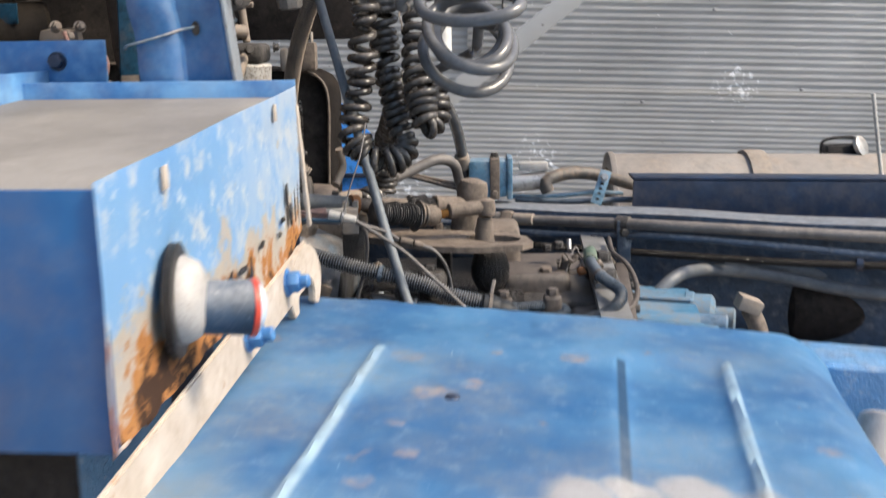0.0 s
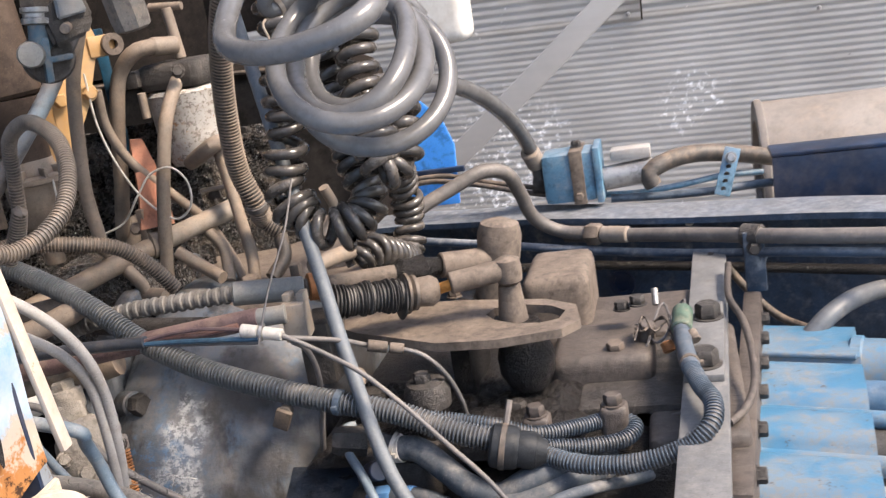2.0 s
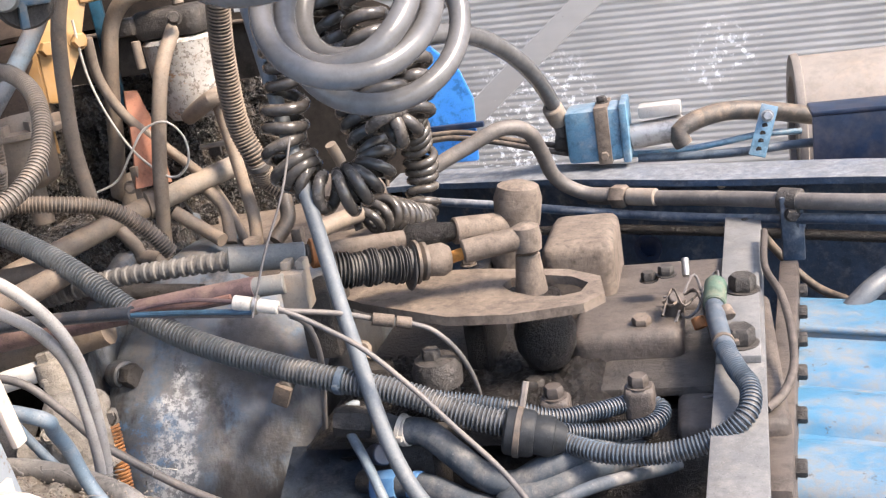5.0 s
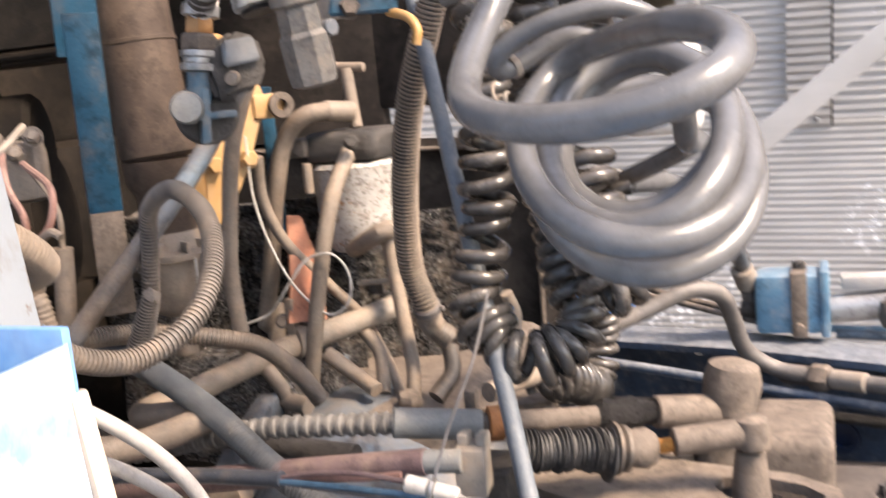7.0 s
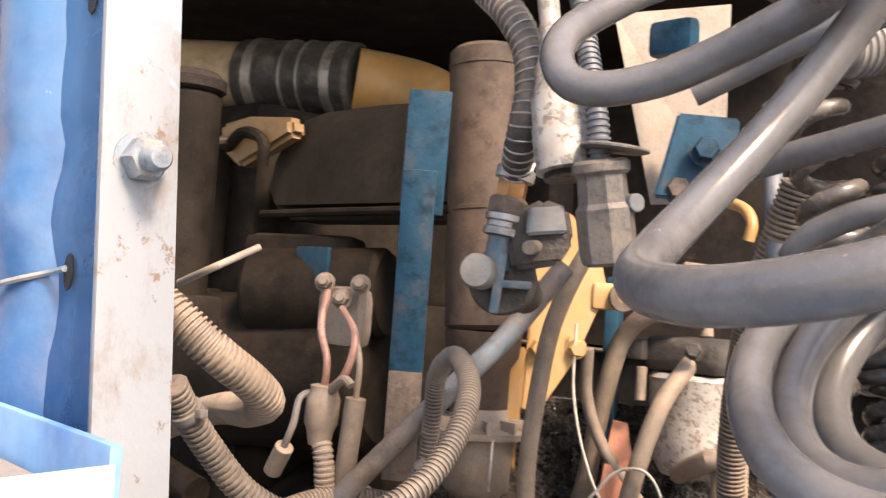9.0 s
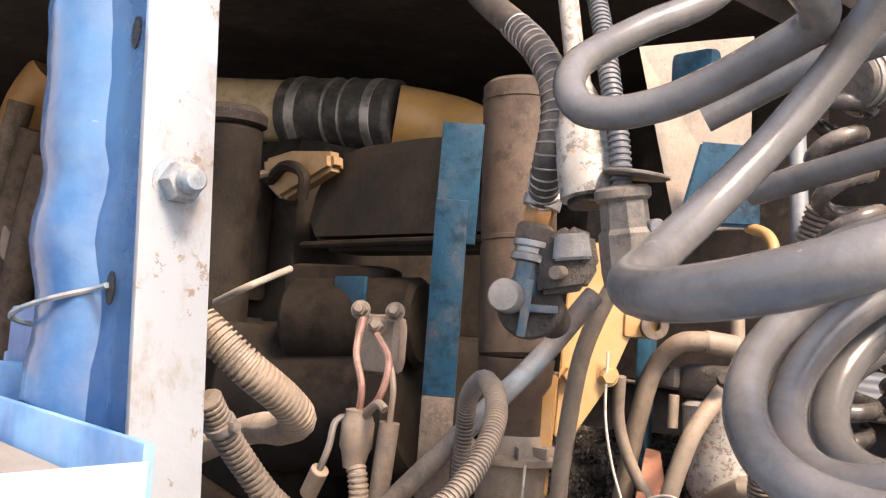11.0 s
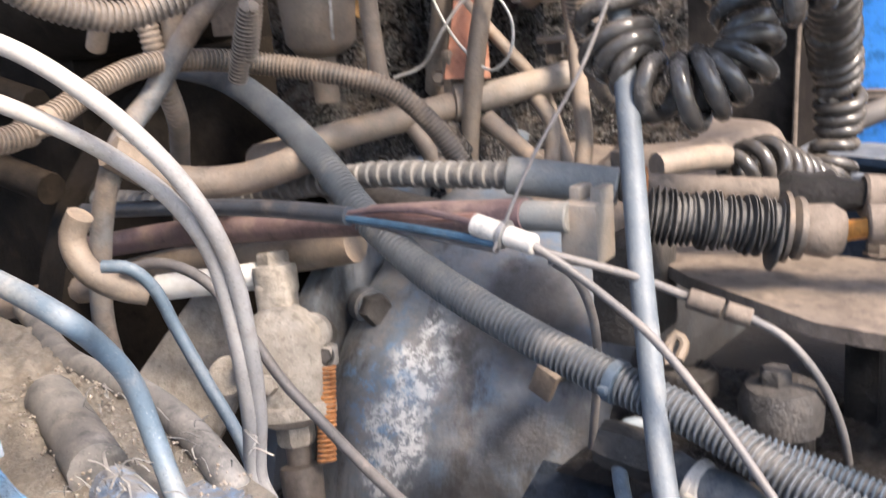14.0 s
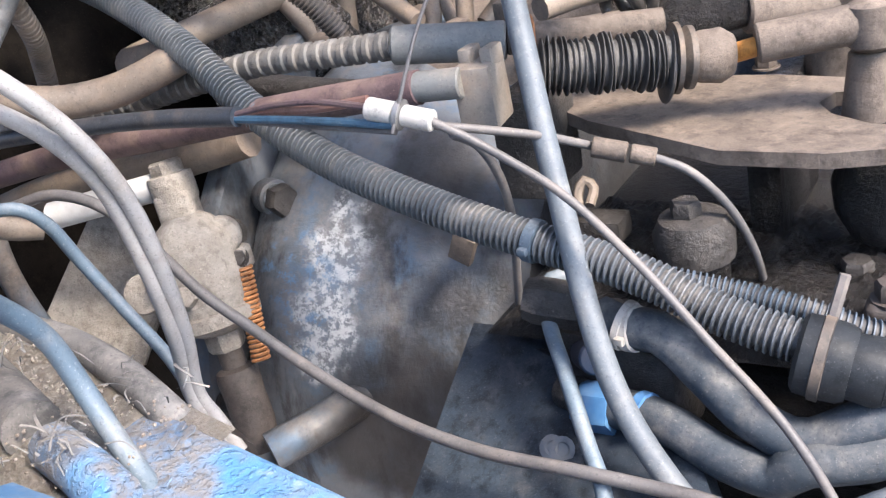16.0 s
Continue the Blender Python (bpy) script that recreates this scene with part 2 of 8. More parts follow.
M["strip_blue"] = grimy("scuffed_teal_strip", (0.008, 0.042, 0.076), (0.014, 0.064, 0.112), rough=0.45, dust=0.36, settle=0.1, dust_color=(0.10, 0.075, 0.055), patches=13, soot=0.75, spec=0.15)
# shade under the cab is painted in as a near-black base
M["engine"] = grimy("shade_dark_engine", (0.0055, 0.0045, 0.0038), (0.021, 0.0165, 0.013), rough=0.7, dust=0.24, settle=0.12, bump=0.5, patches=9, dust_color=(0.075, 0.055, 0.038), spec=0.12)
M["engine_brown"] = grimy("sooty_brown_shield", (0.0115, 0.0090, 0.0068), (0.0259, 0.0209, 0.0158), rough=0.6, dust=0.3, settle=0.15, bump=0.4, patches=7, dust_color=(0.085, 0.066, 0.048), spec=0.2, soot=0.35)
M["intake_tan"] = grimy("dusty_cream_pipe", (0.36, 0.285, 0.185), (0.43, 0.35, 0.24), rough=0.55, dust=0.4, settle=0.15, patches=9)
M["apron"] = grimy("dusty_black_apron", (0.02, 0.017, 0.015), (0.048, 0.041, 0.036), rough=0.7, dust=0.4, settle=0.1, dust_color=(0.10, 0.085, 0.072), patches=10, spec=0.2)
M["yellow_dirty"] = painted("sooted_yellow_paint", (0.15, 0.088, 0.03), (0.22, 0.135, 0.06), rust=0.5, chips=0.2, fade=0.4, dust=0.6, scale=30, under=(0.05, 0.04, 0.03))
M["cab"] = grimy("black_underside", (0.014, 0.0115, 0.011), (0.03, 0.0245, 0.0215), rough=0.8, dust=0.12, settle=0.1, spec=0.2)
M["muffler"] = grimy("tan_tank_paint", (0.185, 0.168, 0.155), (0.235, 0.215, 0.198), rough=0.65, dust=0.4, settle=0.2, patches=5, soot=0.3)
M["wire_red"] = grimy("faded_red_wire", (0.24, 0.115, 0.09), (0.3, 0.18, 0.15), rough=0.5, dust=0.35, settle=0.1)
M["rim_red"] = grimy("weathered_red_plastic", (0.50, 0.045, 0.022), (0.58, 0.10, 0.06), rough=0.4, dust=0.2, settle=0.1)
M["wire_blue"] = grimy("blue_wire", (0.04, 0.10, 0.165), (0.07, 0.14, 0.2), rough=0.45, dust=0.25, settle=0.1)
M["wire_grey"] = grimy("grey_wire", (0.088, 0.084, 0.086), (0.130, 0.124, 0.124), rough=0.5, dust=0.42, settle=0.15, dust_color=(0.25, 0.21, 0.18), soot=0.25)
M["wire_white"] = grimy("pale_wire", (0.5, 0.47, 0.43), (0.56, 0.53, 0.48), rough=0.5, dust=0.3, settle=0.1)
M["pale_dust"] = grimy("pale_caked_casting", (0.245, 0.215, 0.182), (0.345, 0.308, 0.265), rough=0.8, dust=0.52, settle=0.35, bump=0.9, dust_color=(0.41, 0.37, 0.325), patches=34, soot=0.42, relief=0.003)
M["tape"] = grimy("torn_grey_tape", (0.08, 0.08, 0.082), (0.17, 0.165, 0.16), rough=0.6, dust=0.45, settle=0.3, dust_color=(0.36, 0.32, 0.28))
M["bracket_blue"] = grimy("smeared_blue_casting", (0.012, 0.022, 0.036), (0.024, 0.041, 0.062), rough=0.5, dust=0.24, settle=0.15, bump=0.6, relief=0.002, patches=18, soot=0.8, dust_color=(0.20, 0.18, 0.165))
M["green"] = grimy("green_tape", (0.045, 0.10, 0.075), (0.09, 0.15, 0.11), rough=0.55, dust=0.5, settle=0.1)
M["sheath"] = grimy("black_blue_sheath", (0.03, 0.04, 0.055), (0.055, 0.065, 0.08), rough=0.4, dust=0.3, settle=0.2)


def spots(n, places, wobble=0.012, scale=60):
    """A mask of ragged round spots at (x, y, z, radius)."""
    jit = n.tree.nodes.new("ShaderNodeTexNoise")
    jit.inputs["Scale"].default_value = scale
    jit.inputs["Detail"].default_value = 5
    n.link(n.coord, jit.inputs["Vector"])
    sub = n.tree.nodes.new("ShaderNodeVectorMath")
    sub.operation = "MULTIPLY_ADD"
    sub.inputs[1].default_value = (wobble * 2,) * 3
    n.link(jit.outputs["Color"], sub.inputs[0])
    n.link(n.coord, sub.inputs[2])
    out = None
    for x, y, z, r in places:
        d = n.tree.nodes.new("ShaderNodeVectorMath")
        d.operation = "DISTANCE"
        d.inputs[1].default_value = (x + wobble, y + wobble, z + wobble)
        n.link(sub.outputs[0], d.inputs[0])
        m = n.ramp(d.outputs["Value"], r * 0.55, r * 1.1, 1.0, 0.0)
        out = m if out is None else n.math("MAXIMUM", out, m)
    return out


def stripe(n, x0, y0, slope, width, y_end):
    """A worn line x = x0 + slope * (y0 - y) that ends at y_end."""
    sep = n.tree.nodes.new("ShaderNodeSeparateXYZ")
    n.link(n.coord, sep.inputs[0])
    m = n.tree.nodes.new("ShaderNodeMath")
    m.operation = "MULTIPLY_ADD"
    n.link(sep.outputs["Y"], m.inputs[0])
    m.inputs[1].default_value, m.inputs[2].default_value = slope, -(x0 + slope * y0)
    a = n.tree.nodes.new("ShaderNodeMath")
    a.operation = "ADD"
    n.link(sep.outputs["X"], a.inputs[0])
    n.link(m.outputs[0], a.inputs[1])
    b = n.tree.nodes.new("ShaderNodeMath")
    b.operation = "ABSOLUTE"
    n.link(a.outputs[0], b.inputs[0])
    core = n.ramp(b.outputs[0], width * 0.4, width, 1.0, 0.0)
    return n.math("MULTIPLY", core, n.ramp(sep.outputs["Y"], y_end - 0.004, y_end + 0.004, 1.0, 0.0))


def mudguard_material():
    """Blue enamel rubbed pale on the pressed ribs, with tan rust blooms and pale patches by the edge."""
    n = Nodes("mudguard_enamel")
    col = n.mix(n.ramp(n.noise(7, 5, 0.6), 0.32, 0.68), (0.040, 0.170, 0.40), (0.135, 0.335, 0.57))
    col = n.mix(n.ramp(n.noise(4, 4, 0.6, stretch=(1.0, 0.3, 1), offset=6), 0.45, 0.75, 0.0, 0.6), col, (0.27, 0.45, 0.60))
    col = n.mix(n.ramp(n.noise(60, 5, 0.7, offset=2.0), 0.5, 0.75, 0.0, 0.45), col, (0.36, 0.50, 0.64))
    scratch = n.ramp(n.noise(22, 5, 0.75, stretch=(8, 0.7, 1), offset=3), 0.66, 0.72, 0.0, 0.6)
    col = n.mix(scratch, col, (0.45, 0.56, 0.66))
    worn = n.math("MAXIMUM", stripe(n, 0.044, 0.888, -0.10, 0.0062, 0.885), stripe(n, 0.329, 0.888, -0.14, 0.0055, 0.885))
    col = n.mix(n.math("MULTIPLY", worn, n.ramp(n.noise(30, 4), 0.25, 0.6, 0.45, 0.95)), col, (0.50, 0.68, 0.80))
    step = stripe(n, 0.243, 0.888, -0.12, 0.005, 0.885)
    col = n.mix(n.math("MULTIPLY", step, 0.8), col, (0.02, 0.06, 0.13))
    bloom = spots(n, [(0.067, 0.863, 1.216, 0.016), (0.205, 0.879, 1.209, 0.014), (0.091, 0.783, 1.215, 0.018), (0.122, 0.805, 1.213, 0.012), (0.081, 0.673, 1.216, 0.010), (0.057, 0.629, 1.217, 0.010), (0.050, 0.667, 1.217, 0.006), (0.169, 0.732, 1.211, 0.006), (0.229, 0.749, 1.208, 0.006), (0.140, 0.884, 1.212, 0.007), (0.278, 0.724, 1.206, 0.007), (-0.050, 0.895, 1.222, 0.012), (0.370, 1.003, 1.201, 0.016), (0.357, 0.705, 1.202, 0.012), (0.069, 0.724, 1.216, 0.007)])
    bloom = n.math("MULTIPLY", bloom, n.ramp(n.noise(55, 6, 0.75, offset=9), 0.38, 0.62, 0.1, 0.75))
    col = n.mix(bloom, col, n.mix(n.noise(70, 4), (0.40, 0.30, 0.26), (0.52, 0.44, 0.42)))
    bare = spots(n, [(0.185, 0.628, 1.210, 0.026), (0.220, 0.640, 1.209, 0.022), (0.254, 0.643, 1.207, 0.030), (0.272, 0.623, 1.206, 0.030), (0.158, 0.604, 1.212, 0.020)], 0.02, 35)
    col = n.mix(n.math("MULTIPLY", bare, 0.9), col, n.mix(n.noise(50, 5), (0.50, 0.47, 0.46), (0.68, 0.66, 0.65)))
    fleck = n.ramp(n.noise(85, 7, 0.75, offset=15), 0.66, 0.70)
    col = n.mix(n.math("MULTIPLY", fleck, 0.8), col, (0.40, 0.29, 0.22))
    edge = n.noise(13, 8, 0.75, offset=19)
    rust = n.ramp(edge, 0.66, 0.74, 0.0, 0.85)
    col = n.mix(rust, col, (0.42, 0.30, 0.24))
    haze = n.math("MULTIPLY", n.ramp(n.noise(6, 7, 0.68, offset=25), 0.40, 0.70), n.ramp(n.noise(140, 4, 0.7, offset=28), 0.3, 0.7, 0.25, 0.62))
    col = n.mix(haze, col, (0.33, 0.34, 0.335))
    silt = n.math("MULTIPLY", spots(n, [(-0.06, 0.46, 1.225, 0.17), (0.0, 0.36, 1.222, 0.17)], 0.08, 12), n.ramp(n.noise(45, 6, 0.72, offset=33), 0.35, 0.65, 0.2, 0.75))
    col = n.mix(silt, col, (0.36, 0.33, 0.28))
    dull = n.math("ADD", n.math("MULTIPLY", n.math("MAXIMUM", bloom, n.math("MAXIMUM", bare, rust)), 0.5), 0.33)
    return n.finish(col, n.math("ADD", dull, n.ramp(n.noise(18, 5), 0.3, 0.7, 0.0, 0.15)), 0.0, n.noise(120, 5, 0.7), 0.25, 0.001)


def locker_material():
    """Sky-blue paint flaking to chalky white, rusting orange along the lower edge."""
    n = Nodes("locker_flaking_paint")
    sep = n.tree.nodes.new("ShaderNodeSeparateXYZ")
    n.link(n.coord, sep.inputs[0])
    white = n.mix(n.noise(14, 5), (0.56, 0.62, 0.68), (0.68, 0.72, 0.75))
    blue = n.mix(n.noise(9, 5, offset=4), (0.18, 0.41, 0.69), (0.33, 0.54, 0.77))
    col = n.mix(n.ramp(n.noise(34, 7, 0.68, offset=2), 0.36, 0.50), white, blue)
    col = n.mix(n.ramp(n.noise(70, 6, 0.7, offset=8), 0.60, 0.66, 0.0, 0.7), col, (0.70, 0.72, 0.74))
    # far end almost white: chalky paint, with its glare painted into the colour
    far_white = n.math("MULTIPLY", n.ramp(sep.outputs["Y"], 0.72, 0.96), n.ramp(n.noise(24, 6, 0.7, offset=18), 0.30, 0.58))
    col = n.mix(n.math("MULTIPLY", far_white, 0.8), col, (0.60, 0.66, 0.72))
    low = n.ramp(sep.outputs["Z"], 1.262, 1.372, 0.31, -0.05)
    r = n.math("ADD", n.noise(20, 8, 0.72, offset=11), low)
    cream = n.ramp(r, 0.555, 0.63)
    col = n.mix(n.math("MULTIPLY", cream, 0.85), col, (0.62, 0.52, 0.40))
    orange = n.ramp(r, 0.69, 0.75)
    col = n.mix(orange, col, n.mix(n.noise(60, 5), (0.42, 0.15, 0.04), (0.62, 0.33, 0.12)))
    dark = n.ramp(r, 0.79, 0.83)
    col = n.mix(dark, col, (0.07, 0.035, 0.02))
    h = n.math("SUBTRACT", 0.6, n.math("MULTIPLY", n.math("ADD", cream, orange), 0.25))
    return n.finish(col, n.ramp(orange, 0, 1, 0.45, 0.9), 0.0, h, 0.6, 0.0015)


def post_material():
    """White paint over blue with brown smudges and small chips."""
    n = Nodes("post_white_paint")
    col = n.mix(n.noise(9, 5), (0.178, 0.203, 0.230), (0.245, 0.270, 0.295))
    col = n.mix(n.ramp(n.noise(24, 7, 0.72, stretch=(1, 1, 0.6), offset=4), 0.54, 0.68, 0.0, 0.6), col, (0.15, 0.122, 0.104))
    col = n.mix(n.ramp(n.noise(75, 6, 0.75, offset=7), 0.585, 0.64, 0.0, 0.85), col, (0.13, 0.085, 0.06))
    col = n.mix(n.ramp(n.noise(12, 5, 0.7, offset=12), 0.60, 0.68, 0.0, 0.5), col, (0.35, 0.52, 0.72))
    return n.finish(col, 0.42, 0.0, n.noise(90, 6, 0.7), 0.35, 0.0012)


def rail_blue_material():
    """Blistered blue paint under a film of tan dust, thickest beside the caked dirt."""
    n = Nodes("blistered_rail_blue")
    col = n.mix(n.ramp(n.noise(16, 6, 0.65), 0.35, 0.68), (0.060, 0.210, 0.43), (0.120, 0.285, 0.51))
    col = n.mix(n.ramp(n.noise(70, 6, 0.72, offset=4), 0.58, 0.66, 0.0, 0.7), col, (0.26, 0.36, 0.48))
    col = n.mix(n.ramp(n.noise(40, 7, 0.75, offset=9), 0.62, 0.68, 0.0, 0.7), col, (0.10, 0.055, 0.03))
    film = n.math("MULTIPLY", n.ramp(n.noise(30, 7, 0.72, offset=14), 0.36, 0.72), n.ramp(n.up(), 0.0, 1.0, 0.2, 0.6))
    near = spots(n, [(-0.10, 1.105, 1.187, 0.05), (-0.075, 1.13, 1.186, 0.045), (-0.055, 1.145, 1.185, 0.03), (-0.045, 1.10, 1.185, 0.025)], 0.03, 30)
    film = n.math("MAXIMUM", film, n.math("MULTIPLY", near, n.ramp(n.noise(120, 5, 0.7, offset=2), 0.3, 0.6, 0.45, 0.9)))
    col = n.mix(film, col, n.mix(n.noise(200, 4), (0.15, 0.128, 0.107), (0.225, 0.195, 0.165)))
    return n.finish(col, n.ramp(film, 0.0, 0.8, 0.36, 0.9), 0.0, n.math("ADD", n.math("MULTIPLY", n.math("ADD", n.noise(150, 5, 0.65), n.ramp(n.noise(330, 3, 0.6, offset=6), 0.5, 0.66, 0.0, 0.5)), 0.6), n.math("MULTIPLY", film, 0.3)), 0.8, 0.003)


def oil_material():
    """Black grit soaked with oil; pale specks paint its wet glints into the colour."""
    n = Nodes("oil_wet_crust")
    grit = n.noise(330, 4, 0.6, offset=3)
    col = n.mix(n.ramp(grit, 0.48, 0.62), (0.012, 0.011, 0.012), (0.19, 0.18, 0.175))
    col = n.mix(n.ramp(n.noise(40, 5, 0.7, offset=8), 0.44, 0.66, 0.0, 0.75), col, (0.22, 0.182, 0.15))
    n.bsdf.inputs["Specular IOR Level"].default_value = 0.9
    return n.finish(col, n.ramp(n.noise(60, 4), 0.35, 0.65, 0.10, 0.35), 0.0, grit, 1.0, 0.008)


def bell_material():
    """Blue-grey paint on cast iron, streaked with oil and a chalky drip."""
    n = Nodes("streaked_casting")
    col = n.mix(n.ramp(n.noise(12, 6, 0.65), 0.35, 0.68), (0.105, 0.118, 0.134), (0.185, 0.198, 0.215))
    col = n.mix(n.ramp(n.noise(26, 6, 0.7, offset=3), 0.50, 0.66, 0.0, 0.6), col, (0.105, 0.175, 0.26))
    col = n.mix(n.ramp(n.noise(18, 7, 0.72, stretch=(1.6, 1, 0.5), offset=8), 0.48, 0.66, 0.0, 0.8), col, (0.022, 0.018, 0.016))
    dust = n.math("MULTIPLY", n.ramp(n.noise(40, 6, 0.7, offset=14), 0.42, 0.72), n.ramp(n.up(), -0.2, 1.0, 0.25, 0.75))
    col = n.mix(dust, col, (0.25, 0.215, 0.185))
    # large dark-brown spots over the rear part and the end face
    oil = spots(n, [(-0.13, 1.43, 1.165, 0.06), (-0.10, 1.37, 1.10, 0.06), (-0.12, 1.335, 1.03, 0.07), (-0.16, 1.345, 1.0, 0.06), (-0.075, 1.57, 1.10, 0.09), (-0.075, 1.50, 1.08, 0.08), (-0.08, 1.62, 1.14, 0.07)], 0.03, 25)
    col = n.mix(n.math("MULTIPLY", oil, 0.85), col, (0.024, 0.021, 0.02))
    drip = spots(n, [(-0.186, 1.400, 1.155, 0.022), (-0.192, 1.386, 1.125, 0.026), (-0.198, 1.370, 1.09, 0.025), (-0.204, 1.357, 1.06, 0.021), (-0.19, 1.36, 1.075, 0.018), (-0.262, 1.42, 1.125, 0.008), (-0.262, 1.405, 1.10, 0.008)], 0.014, 70)
    flake = n.ramp(n.noise(150, 6, 0.75, offset=5), 0.44, 0.56, 0.10, 0.92)
    col = n.mix(n.math("MULTIPLY", drip, flake), col, (0.56, 0.56, 0.55))
    blue = spots(n, [(-0.222, 1.380, 1.11, 0.034), (-0.216, 1.362, 1.075, 0.026)], 0.014, 60)
    col = n.mix(n.math("MULTIPLY", blue, n.ramp(n.noise(90, 5, 0.7, offset=9), 0.5, 0.62, 0.0, 0.7)), col, (0.13, 0.24, 0.38))
    return n.finish(col, n.ramp(n.noise(22, 5), 0.3, 0.7, 0.32, 0.7), 0.15, n.noise(130, 7, 0.72), 0.5, 0.0018)


def housing_material():
    """Sky-blue paint under a tan film of dust, bare in ragged patches."""
    n = Nodes("dust_filmed_blue_housing")
    blue = n.mix(n.noise(14, 5), (0.025, 0.130, 0.250), (0.060, 0.200, 0.330))
    dust = n.mix(n.noise(9, 5, 0.65, offset=3), (0.140, 0.155, 0.165), (0.205, 0.205, 0.200))
    film = n.ramp(n.noise(11, 7, 0.70, stretch=(1.0, 1.4, 1), offset=6), 0.38, 0.56, 0.15, 0.95)
    fine = n.ramp(n.noise(120, 6, 0.72, offset=9), 0.42, 0.62, 0.55, 1.0)
    film = n.math("MULTIPLY", film, fine)
    col = n.mix(film, blue, dust)
    chip = n.ramp(n.noise(70, 7, 0.75, offset=15), 0.62, 0.66, 0.0, 0.8)
    col = n.mix(chip, col, (0.06, 0.05, 0.045))
    return n.finish(col, n.ramp(film, 0.0, 1.0, 0.35, 0.85), 0.0, n.noise(150, 6, 0.7), 0.4, 0.002)


M["housing"] = housing_material()
M["bell"] = bell_material()
M["mudguard"] = mudguard_material()
M["post_blue"] = painted("glossy_sky_blue", (0.020, 0.082, 0.215), (0.050, 0.140, 0.285), rust=0.22, chips=0.3, fade=0.5, rough=0.16, dust=0.15, scale=15)
M["rail_blue"] = rail_blue_material()
M["bar_steel"] = grimy("dusty_flat_steel", (0.100, 0.104, 0.110), (0.150, 0.152, 0.156), rough=0.6, dust=0.45, settle=0.25, dust_color=(0.205, 0.196, 0.186), patches=24, soot=0.25)
M["locker"] = locker_material()
M["locker_low"] = painted("dirty_mounting_strip", (0.42, 0.36, 0.30), (0.52, 0.46, 0.40), rust=0.45, chips=0.2, fade=0.4, dust=0.5, scale=22)
M["sand"] = grimy("caked_sand", (0.40, 0.335, 0.265), (0.53, 0.45, 0.36), rough=0.95, dust=0.6, settle=0.4, bump=1.0, grain=420, patches=30, dust_color=(0.52, 0.48, 0.43), soot=0.2, relief=0.003)
M["post"] = post_material()
M["lid"] = grimy("dusty_lid", (0.150, 0.138, 0.126), (0.215, 0.198, 0.180), rough=0.6, dust=0.3, settle=0.1, patches=6, dust_color=(0.34, 0.31, 0.28), soot=0.15)
M["oil_wet"] = oil_material()
M["slant"] = grimy("half_bare_blue_pipe", (0.125, 0.10, 0.082), (0.125, 0.185, 0.24), rough=0.55, dust=0.5, settle=0.3, patches=9)
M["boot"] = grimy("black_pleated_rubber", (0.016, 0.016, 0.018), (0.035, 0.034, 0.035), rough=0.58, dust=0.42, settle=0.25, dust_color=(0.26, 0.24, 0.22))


def wall_material():
    n = Nodes("grey_corrugated_sheet")
    col = n.mix(n.ramp(n.noise(1.6, 5), 0.35, 0.7), (0.41, 0.40, 0.385), (0.53, 0.518, 0.50))
    col = n.mix(n.ramp(n.noise(3.0, 6, 0.7, stretch=(0.5, 1, 6), offset=4), 0.4, 0.8, 0.0, 0.5), col, (0.36, 0.355, 0.35))
    spat = n.math("MULTIPLY", n.ramp(n.noise(38, 6, 0.75, offset=8), 0.53, 0.59), spots(n, [(-0.68, 0, -0.3, 0.16), (-0.07, 0, -0.27, 0.12), (-0.62, 0, -0.40, 0.2), (-0.76, 0, -0.45, 0.24), (-0.74, 0, -0.6, 0.2), (0.7, 0, 0.05, 0.1)], 0.08, 9))
    spat = n.math("MAXIMUM", spat, n.ramp(n.noise(26, 5, 0.7, offset=8), 0.68, 0.72))
    col = n.mix(n.math("MULTIPLY", spat, 0.95), col, (0.93, 0.92, 0.91))
    dark = n.ramp(n.noise(34, 4, 0.7, offset=17), 0.70, 0.73)
    col = n.mix(n.math("MULTIPLY", dark, 0.6), col, (0.12, 0.11, 0.10))
    return n.finish(col, 0.5, 0.15, n.noise(60, 5), 0.2, 0.002)


def ground_material():
    n = Nodes("oil_stained_concrete")
    col = n.mix(n.noise(0.8, 6), (0.22, 0.20, 0.18), (0.33, 0.305, 0.28))
    col = n.mix(n.ramp(n.noise(3.0, 6, 0.7, offset=5), 0.58, 0.72), col, (0.13, 0.12, 0.11))
    return n.finish(col, 0.85, 0.0, n.noise(40, 8, 0.75), 0.4, 0.01)


M["wall"] = wall_material()
M["ground"] = ground_material()
M["wall_plain"] = grimy("weathered_render", (0.30, 0.28, 0.26), (0.36, 0.34, 0.31), rough=0.9, dust=0.3, settle=0.0, patches=1.5, grain=60)


# ---- mesh helpers ----
def mesh_of(bm, name, material, angle=38):
    me = bpy.data.meshes.new(name)
    bmesh.ops.recalc_face_normals(bm, faces=bm.faces)
    bm.to_mesh(me)
    bm.free()
    me.shade_smooth()
    me.set_sharp_from_angle(angle=radians(angle))
    me.materials.append(material)
    return me


def part(name, bm, material, parent, label="", angle=38):
    ob = new(name, mesh_of(bm, name, M[material], angle))
    ob.parent = parent
    if label:
        ob["label"] = label
    return ob


def thing(name, label, category, group="", kind="", at=(0, 0, 0)):
    ob = new(name)
    ob.location = at
    ob.empty_display_size = 0.02
    return tagged(ob, label, category, group, kind)


def solo(name, bm, material, label, category, group="", kind="", angle=38):
    ob = new(name, mesh_of(bm, name, M[material], angle))
    return tagged(ob, label, category, group, kind)


